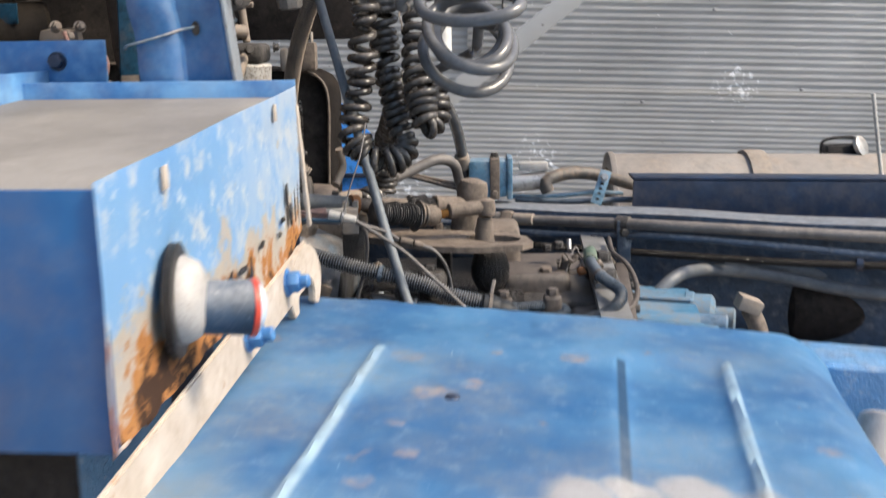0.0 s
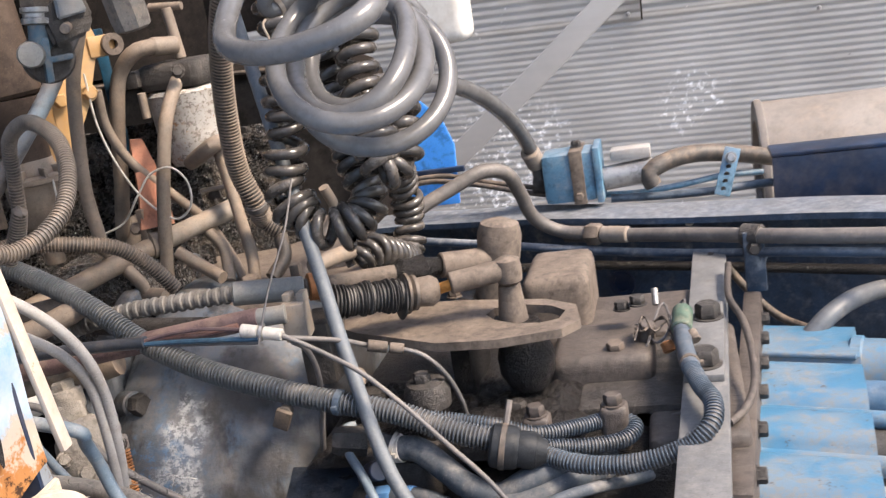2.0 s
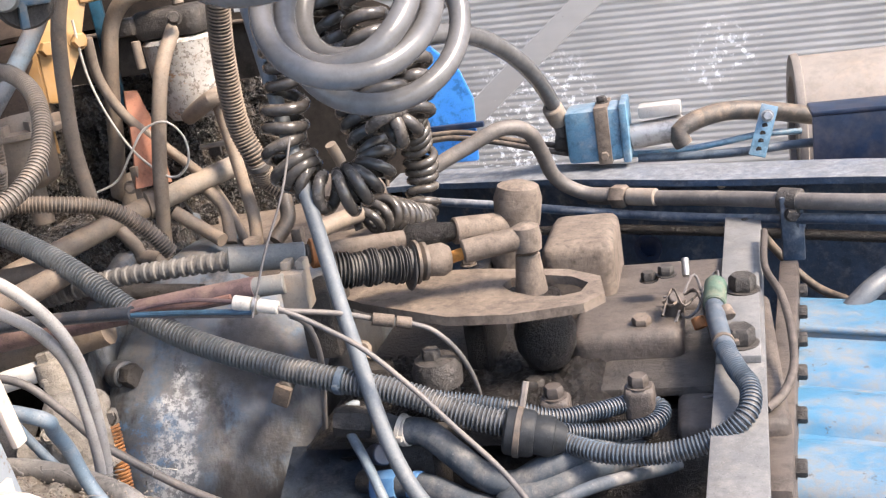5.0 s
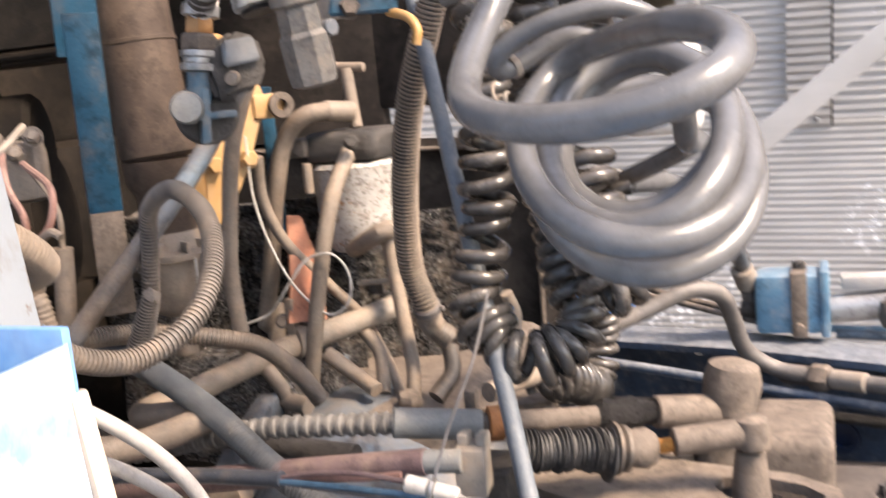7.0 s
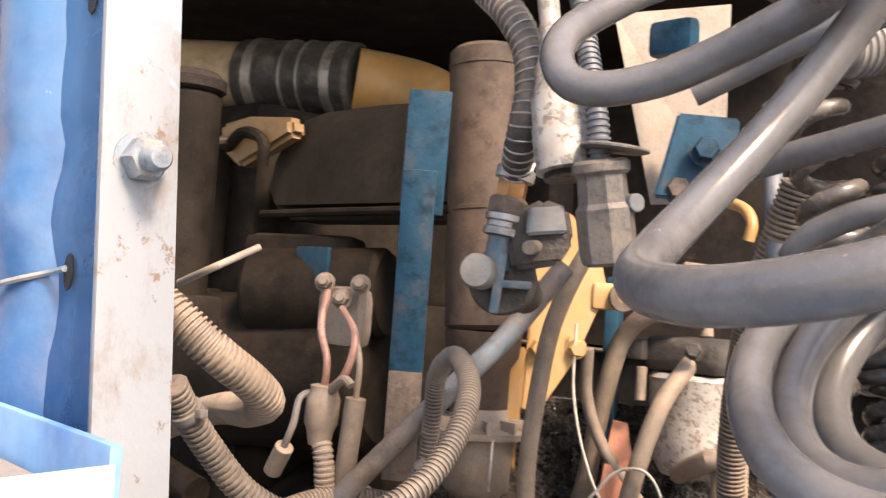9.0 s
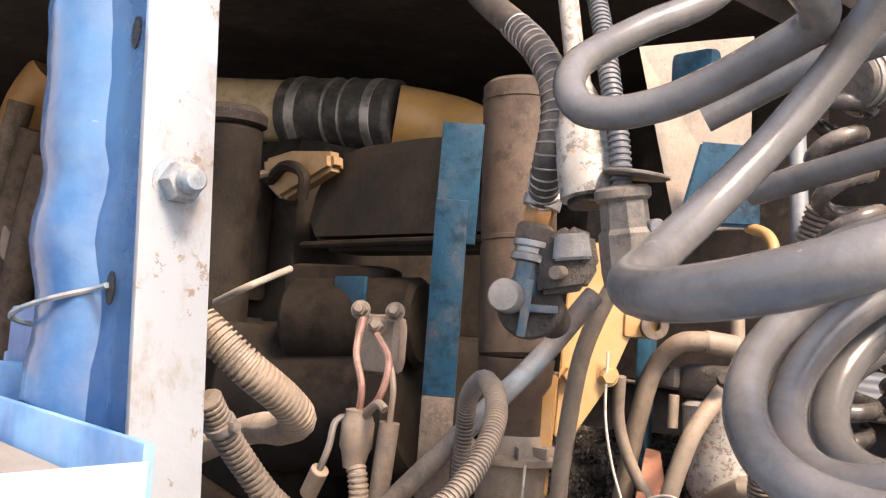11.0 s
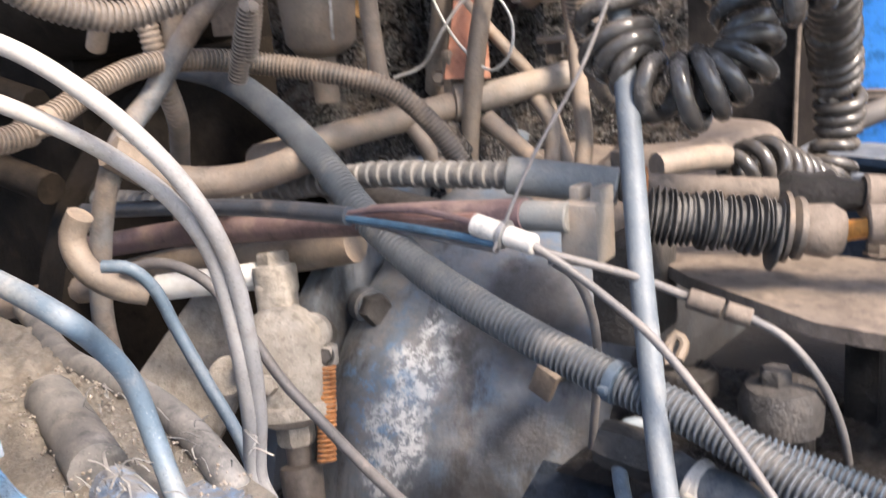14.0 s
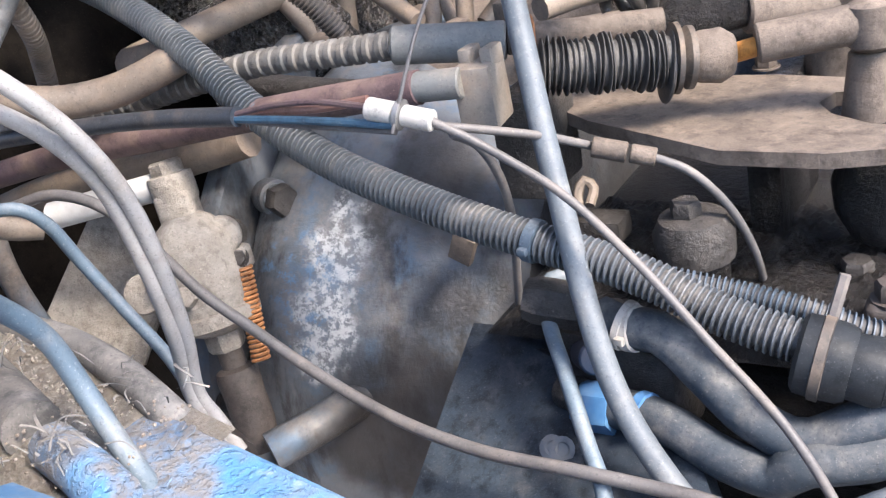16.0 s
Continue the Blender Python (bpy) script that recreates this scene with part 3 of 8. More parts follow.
def spline(pts, step):
    """Evenly spaced points on a smooth curve through pts."""
    p = [Vector(q) for q in pts]
    if len(p) == 2:
        out = [p[0].lerp(p[1], i / 8) for i in range(9)]
    else:
        ext = [p[0] * 2 - p[1]] + p + [p[-1] * 2 - p[-2]]
        out = []
        for i in range(1, len(ext) - 2):
            a, b, c, d = ext[i - 1:i + 3]
            ta = max((b - a).length, 1e-5) ** 0.5
            tb = max((c - b).length, 1e-5) ** 0.5
            tc = max((d - c).length, 1e-5) ** 0.5
            m1 = ((b - a) / ta - (c - a) / (ta + tb) + (c - b) / tb) * tb
            m2 = ((c - b) / tb - (d - b) / (tb + tc) + (d - c) / tc) * tb
            for k in range(16):
                u = k / 16
                out.append(b * (2 * u ** 3 - 3 * u ** 2 + 1) + m1 * (u ** 3 - 2 * u ** 2 + u) + c * (-2 * u ** 3 + 3 * u ** 2) + m2 * (u ** 3 - u ** 2))
        out.append(p[-1])
    q = np.array([tuple(v) for v in out])
    d = np.r_[0, np.cumsum(np.linalg.norm(np.diff(q, axis=0), axis=1))]
    n = max(3, int(round(d[-1] / step)) + 1)
    s = np.linspace(0, d[-1], n)
    return np.stack([np.interp(s, d, q[:, i]) for i in range(3)], 1), s


def sweep(bm, q, radii, seg=10, caps=True, squash=1.0):
    """A tube along the points q with a radius at each of them."""
    tang = np.gradient(q, axis=0)
    tang /= np.linalg.norm(tang, axis=1)[:, None] + 1e-12
    ref = np.array((0, 0, 1.0)) if abs(tang[0][2]) < 0.9 else np.array((1.0, 0, 0))
    nrm = ref - tang[0] * (ref @ tang[0])
    nrm /= np.linalg.norm(nrm)
    rings = []
    ang = np.linspace(0, 2 * np.pi, seg, endpoint=False)
    for i in range(len(q)):
        nrm = nrm - tang[i] * (nrm @ tang[i])
        nrm /= np.linalg.norm(nrm)
        bi = np.cross(tang[i], nrm)
        ring = q[i] + radii[i] * (np.cos(ang)[:, None] * nrm * squash + np.sin(ang)[:, None] * bi)
        rings.append([bm.verts.new(v) for v in ring])
    for a, b in zip(rings[:-1], rings[1:]):
        for k in range(seg):
            bm.faces.new((a[k], a[(k + 1) % seg], b[(k + 1) % seg], b[k]))
    if caps:
        bm.faces.new(rings[0][::-1])
        bm.faces.new(rings[-1])
    return bm


def tube(pts, r, seg=10, step=None, wobble=0.0, bm=None):
    bm = bm or bmesh.new()
    q, s = spline(pts, step or max(0.004, r * 0.8))
    if wobble:
        for i in range(len(q)):
            v = noise.noise_vector(Vector(q[i]) * 9)
            q[i] += np.array(v) * wobble
    return sweep(bm, q, np.full(len(q), r), seg)


def ribbed(pts, r, pitch, depth=0.16, seg=12, duty=0.5, bm=None):
    """A corrugated hose: rings of radius r with grooves between them."""
    bm = bm or bmesh.new()
    q, s = spline(pts, pitch / 8)
    ph = (s / pitch) % 1.0
    rad = np.where((ph > 0.12) & (ph < 0.12 + duty), r, r * (1 - depth))
    return sweep(bm, q, rad, seg)


def helix(spine, big, r, pitch, seg=8, turn=18, lift=0.0, bm=None, vary=0.0, seed=0):
    """A coiled cable wound round a spine curve."""
    bm = bm or bmesh.new()
    q, s = spline(spine, (pitch if isinstance(pitch, float) else min(pitch)) / turn)
    if isinstance(pitch, float):
        phase = s / pitch
    else:
        local = np.interp(s, np.linspace(0, s[-1], len(pitch)), pitch)
        phase = np.r_[0, np.cumsum(np.diff(s) / local[1:])]
        pitch = min(pitch)
    tang = np.gradient(q, axis=0)
    tang /= np.linalg.norm(tang, axis=1)[:, None]
    ref = np.array((0.3, 0.9, 0.1))
    nrm = ref - tang[0] * (ref @ tang[0])
    nrm /= np.linalg.norm(nrm)
    out = []
    rnd = random.Random(seed)
    wob = [rnd.uniform(-1, 1) for _ in range(int(phase[-1]) + 3)]
    for i in range(len(q)):
        nrm = nrm - tang[i] * (nrm @ tang[i])
        nrm /= np.linalg.norm(nrm)
        bi = np.cross(tang[i], nrm)
        k = phase[i]
        a = 2 * np.pi * k
        w = wob[int(k)] * (1 - k % 1) + wob[int(k) + 1] * (k % 1)
        rr = big * (1 + vary * w)
        out.append(q[i] + rr * (np.cos(a) * nrm + np.sin(a) * bi) + tang[i] * pitch * vary * 2 * w)
    out = np.array(out)
    return sweep(bm, out, np.full(len(out), r), seg)


def frame_on(p, axis, side=None):
    """A matrix at p whose z runs along axis, and whose x lies as near to side as it can."""
    z = Vector(axis).normalized()
    s = Vector(side) if side else (Vector((1, 0, 0)) if abs(z.x) < 0.8 else Vector((0, 1, 0)))
    x = (s - z * s.dot(z)).normalized()
    y = z.cross(x)
    m = Matrix((x, y, z)).transposed().to_4x4()
    m.translation = Vector(p)
    return m


def lathe(profile, m=None, seg=24, bm=None):
    """A turned body: profile of (radius, height), closed at both ends."""
    bm = bm or bmesh.new()
    m = m or Matrix()
    rings = []
    for r, z in profile:
        rings.append([bm.verts.new(m @ Vector((max(r, 1e-4) * math.cos(2 * math.pi * k / seg), max(r, 1e-4) * math.sin(2 * math.pi * k / seg), z))) for k in range(seg)])
    for a, b in zip(rings[:-1], rings[1:]):
        for k in range(seg):
            bm.faces.new((a[k], a[(k + 1) % seg], b[(k + 1) % seg], b[k]))
    bm.faces.new(rings[0][::-1])
    bm.faces.new(rings[-1])
    return bm


def rod(a, b, r, seg=14, r2=None, bm=None):
    a, b = Vector(a), Vector(b)
    r2 = r if r2 is None else r2
    n = (b - a).length
    c = min(r, r2) * 0.12
    return lathe([(r - c, 0), (r, c), (r2, n - c), (r2 - c, n)], frame_on(a, b - a), seg, bm)


def block(size, m=None, bevel=0.003, bm=None, seg=2):
    """A box with rounded edges, centred on m."""
    bm = bm or bmesh.new()
    m = m or Matrix()
    tmp = bmesh.new()
    bmesh.ops.create_cube(tmp, size=1.0, matrix=Matrix.Diagonal((*size, 1)))
    if bevel:
        bmesh.ops.bevel(tmp, geom=tmp.edges[:], offset=bevel, segments=seg, profile=0.6, affect="EDGES")
    vs = {v: bm.verts.new(m @ v.co) for v in tmp.verts}
    for f in tmp.faces:
        bm.faces.new([vs[v] for v in f.verts])
    tmp.free()
    return bm


def slab(outline, thick, m=None, bevel=0.0015, bm=None):
    """A plate cut to an outline in its x-y plane."""
    bm = bm or bmesh.new()
    m = m or Matrix()
    tmp = bmesh.new()
    f = tmp.faces.new([tmp.verts.new((x, y, 0)) for x, y in outline])
    ex = bmesh.ops.extrude_face_region(tmp, geom=[f])
    bmesh.ops.translate(tmp, verts=[v for v in ex["geom"] if isinstance(v, bmesh.types.BMVert)], vec=(0, 0, thick))
    if bevel:
        bmesh.ops.bevel(tmp, geom=[e for e in tmp.edges if e.is_manifold and e.calc_face_angle(0) > 0.5], offset=bevel, segments=2, affect="EDGES")
    vs = {v: bm.verts.new(m @ v.co) for v in tmp.verts}
    for f in tmp.faces:
        bm.faces.new([vs[v] for v in f.verts])
    tmp.free()
    return bm


def bolt(p, axis, size=0.019, washer=True, shank=0.0, bm=None, height=None):
    """A hexagon bolt head, size across its flats, on an optional washer, with a thread end standing out."""
    bm = bm or bmesh.new()
    m = frame_on(p, axis)
    r = size / 1.732
    h = height or size * 0.62
    z = 0.0
    if washer:
        lathe([(r * 1.25, 0), (r * 1.25, size * 0.1)], m, 18, bm)
        z = size * 0.1
    prof = [(r * 0.96, z), (r, z + h * 0.06), (r, z + h * 0.8), (r * 0.84, z + h)]
    lathe(prof, m, 6, bm)
    if shank:
        t = r * 0.58
        lathe([(t, z + h - 0.001), (t, z + h + shank * 0.85), (t * 0.8, z + h + shank)], m, 14, bm)
    return bm


def hose(name, pts, r, material, label, category="hose", group="", ties=(), tie="wire_grey", **kw):
    """A smooth hose; ties are places along it, from 0 to 1, that carry a strap."""
    if not ties:
        return solo(name, tube(pts, r, **kw), material, label, category, group)
    ob = thing(name, label, category, group)
    part(category, tube(pts, r, **kw), material, ob)
    strap_on(ob, pts, r, ties, tie)
    return ob


def strap_on(ob, pts, r, ties, tie):
    q, _ = spline(pts, 0.004)
    for u in ties:
        i = min(len(q) - 2, max(1, int(u * (len(q) - 1))))
        axis = q[i + 1] - q[i - 1]
        part("strap", clip_ring(q[i], axis, r * 1.01, max(0.004, r * 0.6), 0.0009), tie, ob)
        side = Vector(axis).cross(Vector((0, 0, 1))).normalized()
        part("strap_lock", block((0.005, 0.004, 0.004), frame_on(Vector(q[i]) + side * (r + 0.0018), side), 0.0008), tie, ob)


def conduit(name, pts, r, material, label, pitch=0.0042, depth=0.17, group="", duty=0.5, ties=(), tie="wire_grey", groove_dark=""):
    """A corrugated conduit; the last argument is the material of a tube added to darken its grooves."""
    if not ties and not groove_dark:
        return solo(name, ribbed(pts, r, pitch, depth, duty=duty), material, label, "conduit", group)
    ob = thing(name, label, "conduit", group)
    part("conduit", ribbed(pts, r, pitch, depth, duty=duty), material, ob)
    if groove_dark:
        part("groove_dark", tube(pts, r * (1 - depth) + 0.0003, 14, 0.003), groove_dark, ob, "dark tube added to darken the grooves")
    strap_on(ob, pts, r, ties, tie)
    return ob


def clip_ring(p, axis, r, width=0.01, proud=0.0018, bm=None):
    bm = bm or bmesh.new()
    m = frame_on(Vector(p) - Vector(axis).normalized() * width / 2, axis)
    return lathe([(r, 0), (r + proud, width * 0.08), (r + proud, width * 0.92), (r, width)], m, 20, bm)


# ---- setting ----
def build_setting():
    bm = bmesh.new()
    n = 24
    size = 60.0
    verts = [[bm.verts.new((-size + 2 * size * i / n, -size + 2 * size * j / n, 0)) for j in range(n + 1)] for i in range(n + 1)]
    for i in range(n):
        for j in range(n):
            bm.faces.new((verts[i][j], verts[i + 1][j], verts[i + 1][j + 1], verts[i][j + 1]))
    solo("ground", bm, "ground", "oil-stained grey concrete yard under the truck", "ground", kind="structure")

    # corrugated wall behind the truck: sheets of horizontal ribs lapped over one another
    wall = thing("wall_north", "grey corrugated metal wall with spattered dirt", "wall", kind="structure")
    wall.location = (0.4, 4.05, 1.245)
    wall.rotation_euler = (0, radians(2.0), 0)

    def sheet(x0, x1, z0, z1, y, pitch=0.036, depth=0.0062):
        bm = bmesh.new()
        prof = [(0.0, 0.0), (0.22, 0.85), (0.34, 1.0), (0.52, 0.85), (0.80, 0.0)]
        cols = []
        rows_n = int(round((z1 - z0) / pitch))
        pts = []
        for k in range(rows_n):
            for u, d in prof:
                pts.append((z0 + (k + u) * (z1 - z0) / rows_n, d))
        pts.append((z1, 0.0))
        nx = 5
        for i in range(nx + 1):
            x = x0 + (x1 - x0) * i / nx
            cols.append([bm.verts.new((x, y - d * depth + 0.004 * math.sin(3.1 * x + z * 2), z)) for z, d in pts])
        for a, b in zip(cols[:-1], cols[1:]):
            for k in range(len(pts) - 1):
                bm.faces.new((a[k], b[k], b[k + 1], a[k + 1]))
        bmesh.ops.solidify(bm, geom=bm.faces[:], thickness=-0.0012)
        ob = part("panel", bm, "wall", wall, angle=25)
        return ob

    for x0, x1 in ((-5.0, -2.6), (-2.6, -0.22), (-0.22, 2.9), (2.9, 6.2)):
        sheet(x0, x1, 0.02, 2.6, -0.002 * (x0 > 0), 0.0268, 0.0052)
    for x0, x1 in ((-4.9, -1.6), (-1.6, 1.0), (1.0, 3.2), (3.2, 6.2)):
        sheet(x0, x1, -1.3, 0.03, -0.013, 0.0222, 0.0036)
    sheet(-0.327, -0.2, 0.008, 1.1, -0.02, 0.0268, 0.0035)
    # shadow along the patch's right side, put in as a near-black strip
    part("patch_shadow", block((0.006, 0.012, 1.09), Matrix.Translation((-0.197, -0.016, 0.553)), 0.001), "cab", wall, "dark strip for the shadow at the lapped edge")
    for x, z in ((-0.33, 0.03), (-0.24, 0.03), (0.35, -0.02), (0.95, 0.04), (0.95, -0.25), (0.6, 0.33), (1.3, 0.02), (-1.2, 0.03)):
        part("screw", lathe([(0.008, 0), (0.007, 0.004), (0.002, 0.006)], frame_on((x, -0.026, z), (0, -1, 0)), 10), "steel", wall)

    brace = block((0.062, 0.03, 2.4), frame_on((0.32, 3.3, 1.507), (0.79, 0, 0.61), (0, 1, 0)) @ Matrix.Rotation(radians(90), 4, "Z"), 0.004)
    solo("diagonal_brace", brace, "wall", "pale grey flat diagonal brace before the metal wall", "brace", kind="structure")

    # unseen walls, added to close the yard and hold back low sky light
    for name, s, c in (("unseen_wall_south", (26, 0.3, 2.6), (0, -11, 1.3)), ("unseen_wall_west", (0.3, 14.6, 4), (-9, -3.5, 2.0))):
        solo(name, block(s, Matrix.Translation(c), 0.02), "wall_plain", "plain unseen wall added to close the yard", "wall", kind="structure")


# ---- chassis ----
def far_skew(x):
    """The far rail closes in on the near one towards the rear."""
    return 0.008 - 0.33 * (min(1.1, max(-0.1, x)) - 0.2)


def skew(x):
    """The near-side frame runs slightly askew to the far one."""
    return -0.2 * (min(0.6, max(-0.32, x)) + 0.03)


def build_chassis():
    # far frame rail, a channel open to the gearbox
    rail = thing("chassis_rail", "blue steel chassis rail with dusty top flange", "chassis rail")
    x0, x1 = -1.6, 3.2
    prof = [(1.882, 1.156), (1.882, 1.164), (1.962, 1.164), (1.962, 0.925), (1.882, 0.925), (1.882, 0.933), (1.954, 0.933), (1.954, 1.156)]
    bm = bmesh.new()
    cols = []
    nx = 96
    for i in range(nx + 1):
        x = x0 + (x1 - x0) * i / nx
        dz = 0.0015 * math.sin(5 * x) + 0.0015 * math.sin(17 * x) - 0.003
        cols.append([bm.verts.new((x, y + far_skew(x), z + dz)) for y, z in prof])
    for a, b in zip(cols[:-1], cols[1:]):
        for k in range(len(prof)):
            j = (k + 1) % len(prof)
            bm.faces.new((a[k], b[k], b[j], a[j]))
    bm.faces.new(cols[0])
    bm.faces.new(cols[-1][::-1])
    part("channel", bm, "rail", rail)
    bm = lathe([(0.019, 0), (0.019, 0.006), (0.012, 0.006), (0.012, 0.001)], frame_on((0.197, 1.953 + far_skew(0.197), 1.048), (-0.3, -1, 0)), 24)
    part("grommet", bm, "blue_dark", rail, "round blue grommet in the rail")
    for x in (0.03, 0.297, 0.62):
        part("rivet", lathe([(0.006, 0), (0.006, 0.002), (0.003, 0.003)], frame_on((x, 1.953 + far_skew(x), 1.136), (-0.3, -1, 0)), 12), "white", rail, "pale rivet head")
    # subframe beam on the rail
    beam = thing("subframe_beam", "dark blue subframe beam lying on the chassis rail", "beam")
    part("web", block((2.6, 0.006, 0.110), Matrix.Translation((1.71, 1.958, 1.128)) @ Matrix.Rotation(radians(0.9), 4, "Y"), 0.001), "blue_dark", beam)
    part("top_flange", block((2.6, 0.060, 0.006), Matrix.Translation((1.71, 1.984, 1.1865)) @ Matrix.Rotation(radians(0.9), 4, "Y"), 0.002), "blue_dark", beam, "dusty top flange")
    # near frame rail under the mudguard
    side = thing("chassis_rail", "blue near-side chassis rail with flaking paint", "chassis rail")
    prof = [(1.062, 1.180), (1.066, 1.184), (1.132, 1.184), (1.136, 1.181), (1.136, 1.174), (1.070, 1.174), (1.070, 0.96), (1.132, 0.96), (1.132, 0.952), (1.062, 0.952)]
    bm = bmesh.new()
    cols = []
    for i in range(61):
        x = -1.6 + 4.2 * i / 60
        dz = 0.0015 * math.sin(7 * x) - 0.022 * x
        cols.append([bm.verts.new((x, y + skew(x), z + dz)) for y, z in prof])
    for a, c in zip(cols[:-1], cols[1:]):
        for k in range(len(prof)):
            j = (k + 1) % len(prof)
            bm.faces.new((a[k], c[k], c[j], a[j]))
    bm.faces.new(cols[0])
    bm.faces.new(cols[-1][::-1])
    part("channel", bm, "rail_blue", side)
    bm = lathe([(0.011, 0), (0.011, 0.003), (0.005, 0.004)], frame_on((0.495, 1.066, 1.095), (0, -1, 0)), 16)
    part("plug", bm, "grease", side, "black plug")
    lever = rod((0.469, 0.900, 1.149), (0.447, 0.860, 1.086), 0.022, 18)
    solo("plastic_pole", lever, "white_tube", "off-white plastic pole standing by the mudguard", "pole")


def build_pipes():
    g = "pipes along the chassis rail"
    hose("air_pipe", [(-0.042, 1.740, 1.221), (-0.021, 1.750, 1.237), (0.018, 1.770, 1.253), (0.057, 1.790, 1.266), (0.081, 1.810, 1.256), (0.090, 1.840, 1.223), (0.100, 1.865, 1.181), (0.127, 1.875, 1.158), (0.176, 1.865, 1.150), (0.307, 1.800, 1.154), (0.423, 1.730, 1.160), (0.9, 1.62, 1.15), (1.3, 1.52, 1.15), (2.2, 1.5, 1.15)], 0.0092, "pipe_dust", "dusty steel air pipe with an s-bend", "pipe", g)
    hose("air_pipe", [(-0.075, 1.900, 1.157), (0.028, 1.890, 1.144), (0.174, 1.860, 1.129), (0.305, 1.800, 1.130), (0.426, 1.730, 1.141), (0.9, 1.62, 1.115), (1.3, 1.52, 1.11), (2.2, 1.5, 1.11)], 0.006, "rail", "thin blue-grey pipe along the rail", "pipe", g)
    hose("air_pipe", [(-0.4, 1.93, 1.10), (0.1, 1.905, 1.10), (0.25, 1.868, 1.098), (0.62, 1.74, 1.095), (0.85, 1.66, 1.10), (1.3, 1.54, 1.09), (2.2, 1.52, 1.085)], 0.0065, "grease", "thin black pipe along the rail", "pipe", g)
    nut = thing("pipe_union", "dusty hexagon pipe union on the air pipe", "pipe fitting")
    way = Vector((0.131, -0.065, 0.004)).normalized()
    u = Vector((0.176, 1.865, 1.150))
    part("nut", bolt(u - way * 0.010, way, 0.026, False, height=0.020), "tan", nut)
    part("collar", rod(u - way * 0.045, u - way * 0.008, 0.0110), "cover", nut)
    part("sleeve", rod(u + way * 0.012, u + way * 0.050, 0.0108), "tan_light", nut, "pale scraped sleeve")
    cl = thing("pipe_clamp", "dusty blue double pipe clamp on the rail pipes", "clamp")
    c = Vector((0.367, 1.764, 1.157))
    part("bracket", block((0.024, 0.010, 0.074), Matrix.Translation(c + Vector((0, -0.006, -0.030))), 0.003), "rail", cl)
    part("band", clip_ring(c, (0.116, -0.07, 0), 0.0096, 0.026, 0.004), "iron", cl)
    part("band", clip_ring(c + Vector((0.004, 0.0, -0.024)), (0.116, -0.07, 0), 0.0066, 0.020, 0.003), "rail", cl)
    part("bolt", bolt(c + Vector((0, -0.012, -0.012)), (0, -1, 0), 0.012), "iron", cl)
    cl = thing("pipe_clamp", "small blue pipe clip", "clamp")
    part("band", clip_ring((0.74, 1.70, 1.098), (1, -0.33, 0), 0.008, 0.012, 0.003), "blue_dark", cl)
    # tab on the far side with two hoses
    tab = thing("hose_bracket", "pale steel tab holding two hoses", "bracket")
    part("plate", block((0.036, 0.004, 0.05), Matrix.Translation((0.572, 1.86, 1.068)) @ Matrix.Rotation(radians(-18), 4, "X"), 0.001), "tan_light", tab)
    part("bolt", bolt((0.572, 1.857, 1.073), (0, -1, 0.2), 0.011), "iron", tab)
    g = "dusty hoses behind the gearbox"
    hose("air_hose", [(0.31, 1.60, 0.98), (0.36, 1.66, 1.0), (0.440, 1.700, 1.076), (0.522, 1.780, 1.073), (0.600, 1.780, 1.066), (0.731, 1.740, 1.047), (0.823, 1.700, 1.043)], 0.011, "conduit", "grey dusty hose sagging behind the gearbox", group=g)
    hose("air_hose", [(0.541, 1.790, 1.084), (0.604, 1.800, 1.079), (0.674, 1.800, 1.066), (0.750, 1.800, 1.051), (0.864, 1.800, 1.031)], 0.010, "conduit", "grey dusty hose running to the rear", group=g)
    hose("air_hose", [(0.337, 1.800, 1.108), (0.360, 1.800, 1.075), (0.390, 1.780, 1.048), (0.424, 1.750, 1.039)], 0.005, "rubber", "thin black hose behind the gearbox", group=g)
    # brake reservoir glimpsed low behind
    tank = thing("air_tank", "dark grimy air reservoir low behind the gearbox", "air tank")
    part("shell", lathe([(0.02, 0), (0.055, 0.008), (0.07, 0.03), (0.07, 0.40), (0.055, 0.425), (0.02, 0.432)], frame_on((0.66, 1.84, 0.99), (1, 0, 0)), 32), "cab", tank)
    part("drain", rod((0.9, 1.76, 0.98), (0.9, 1.735, 0.98), 0.012), "iron", tank)


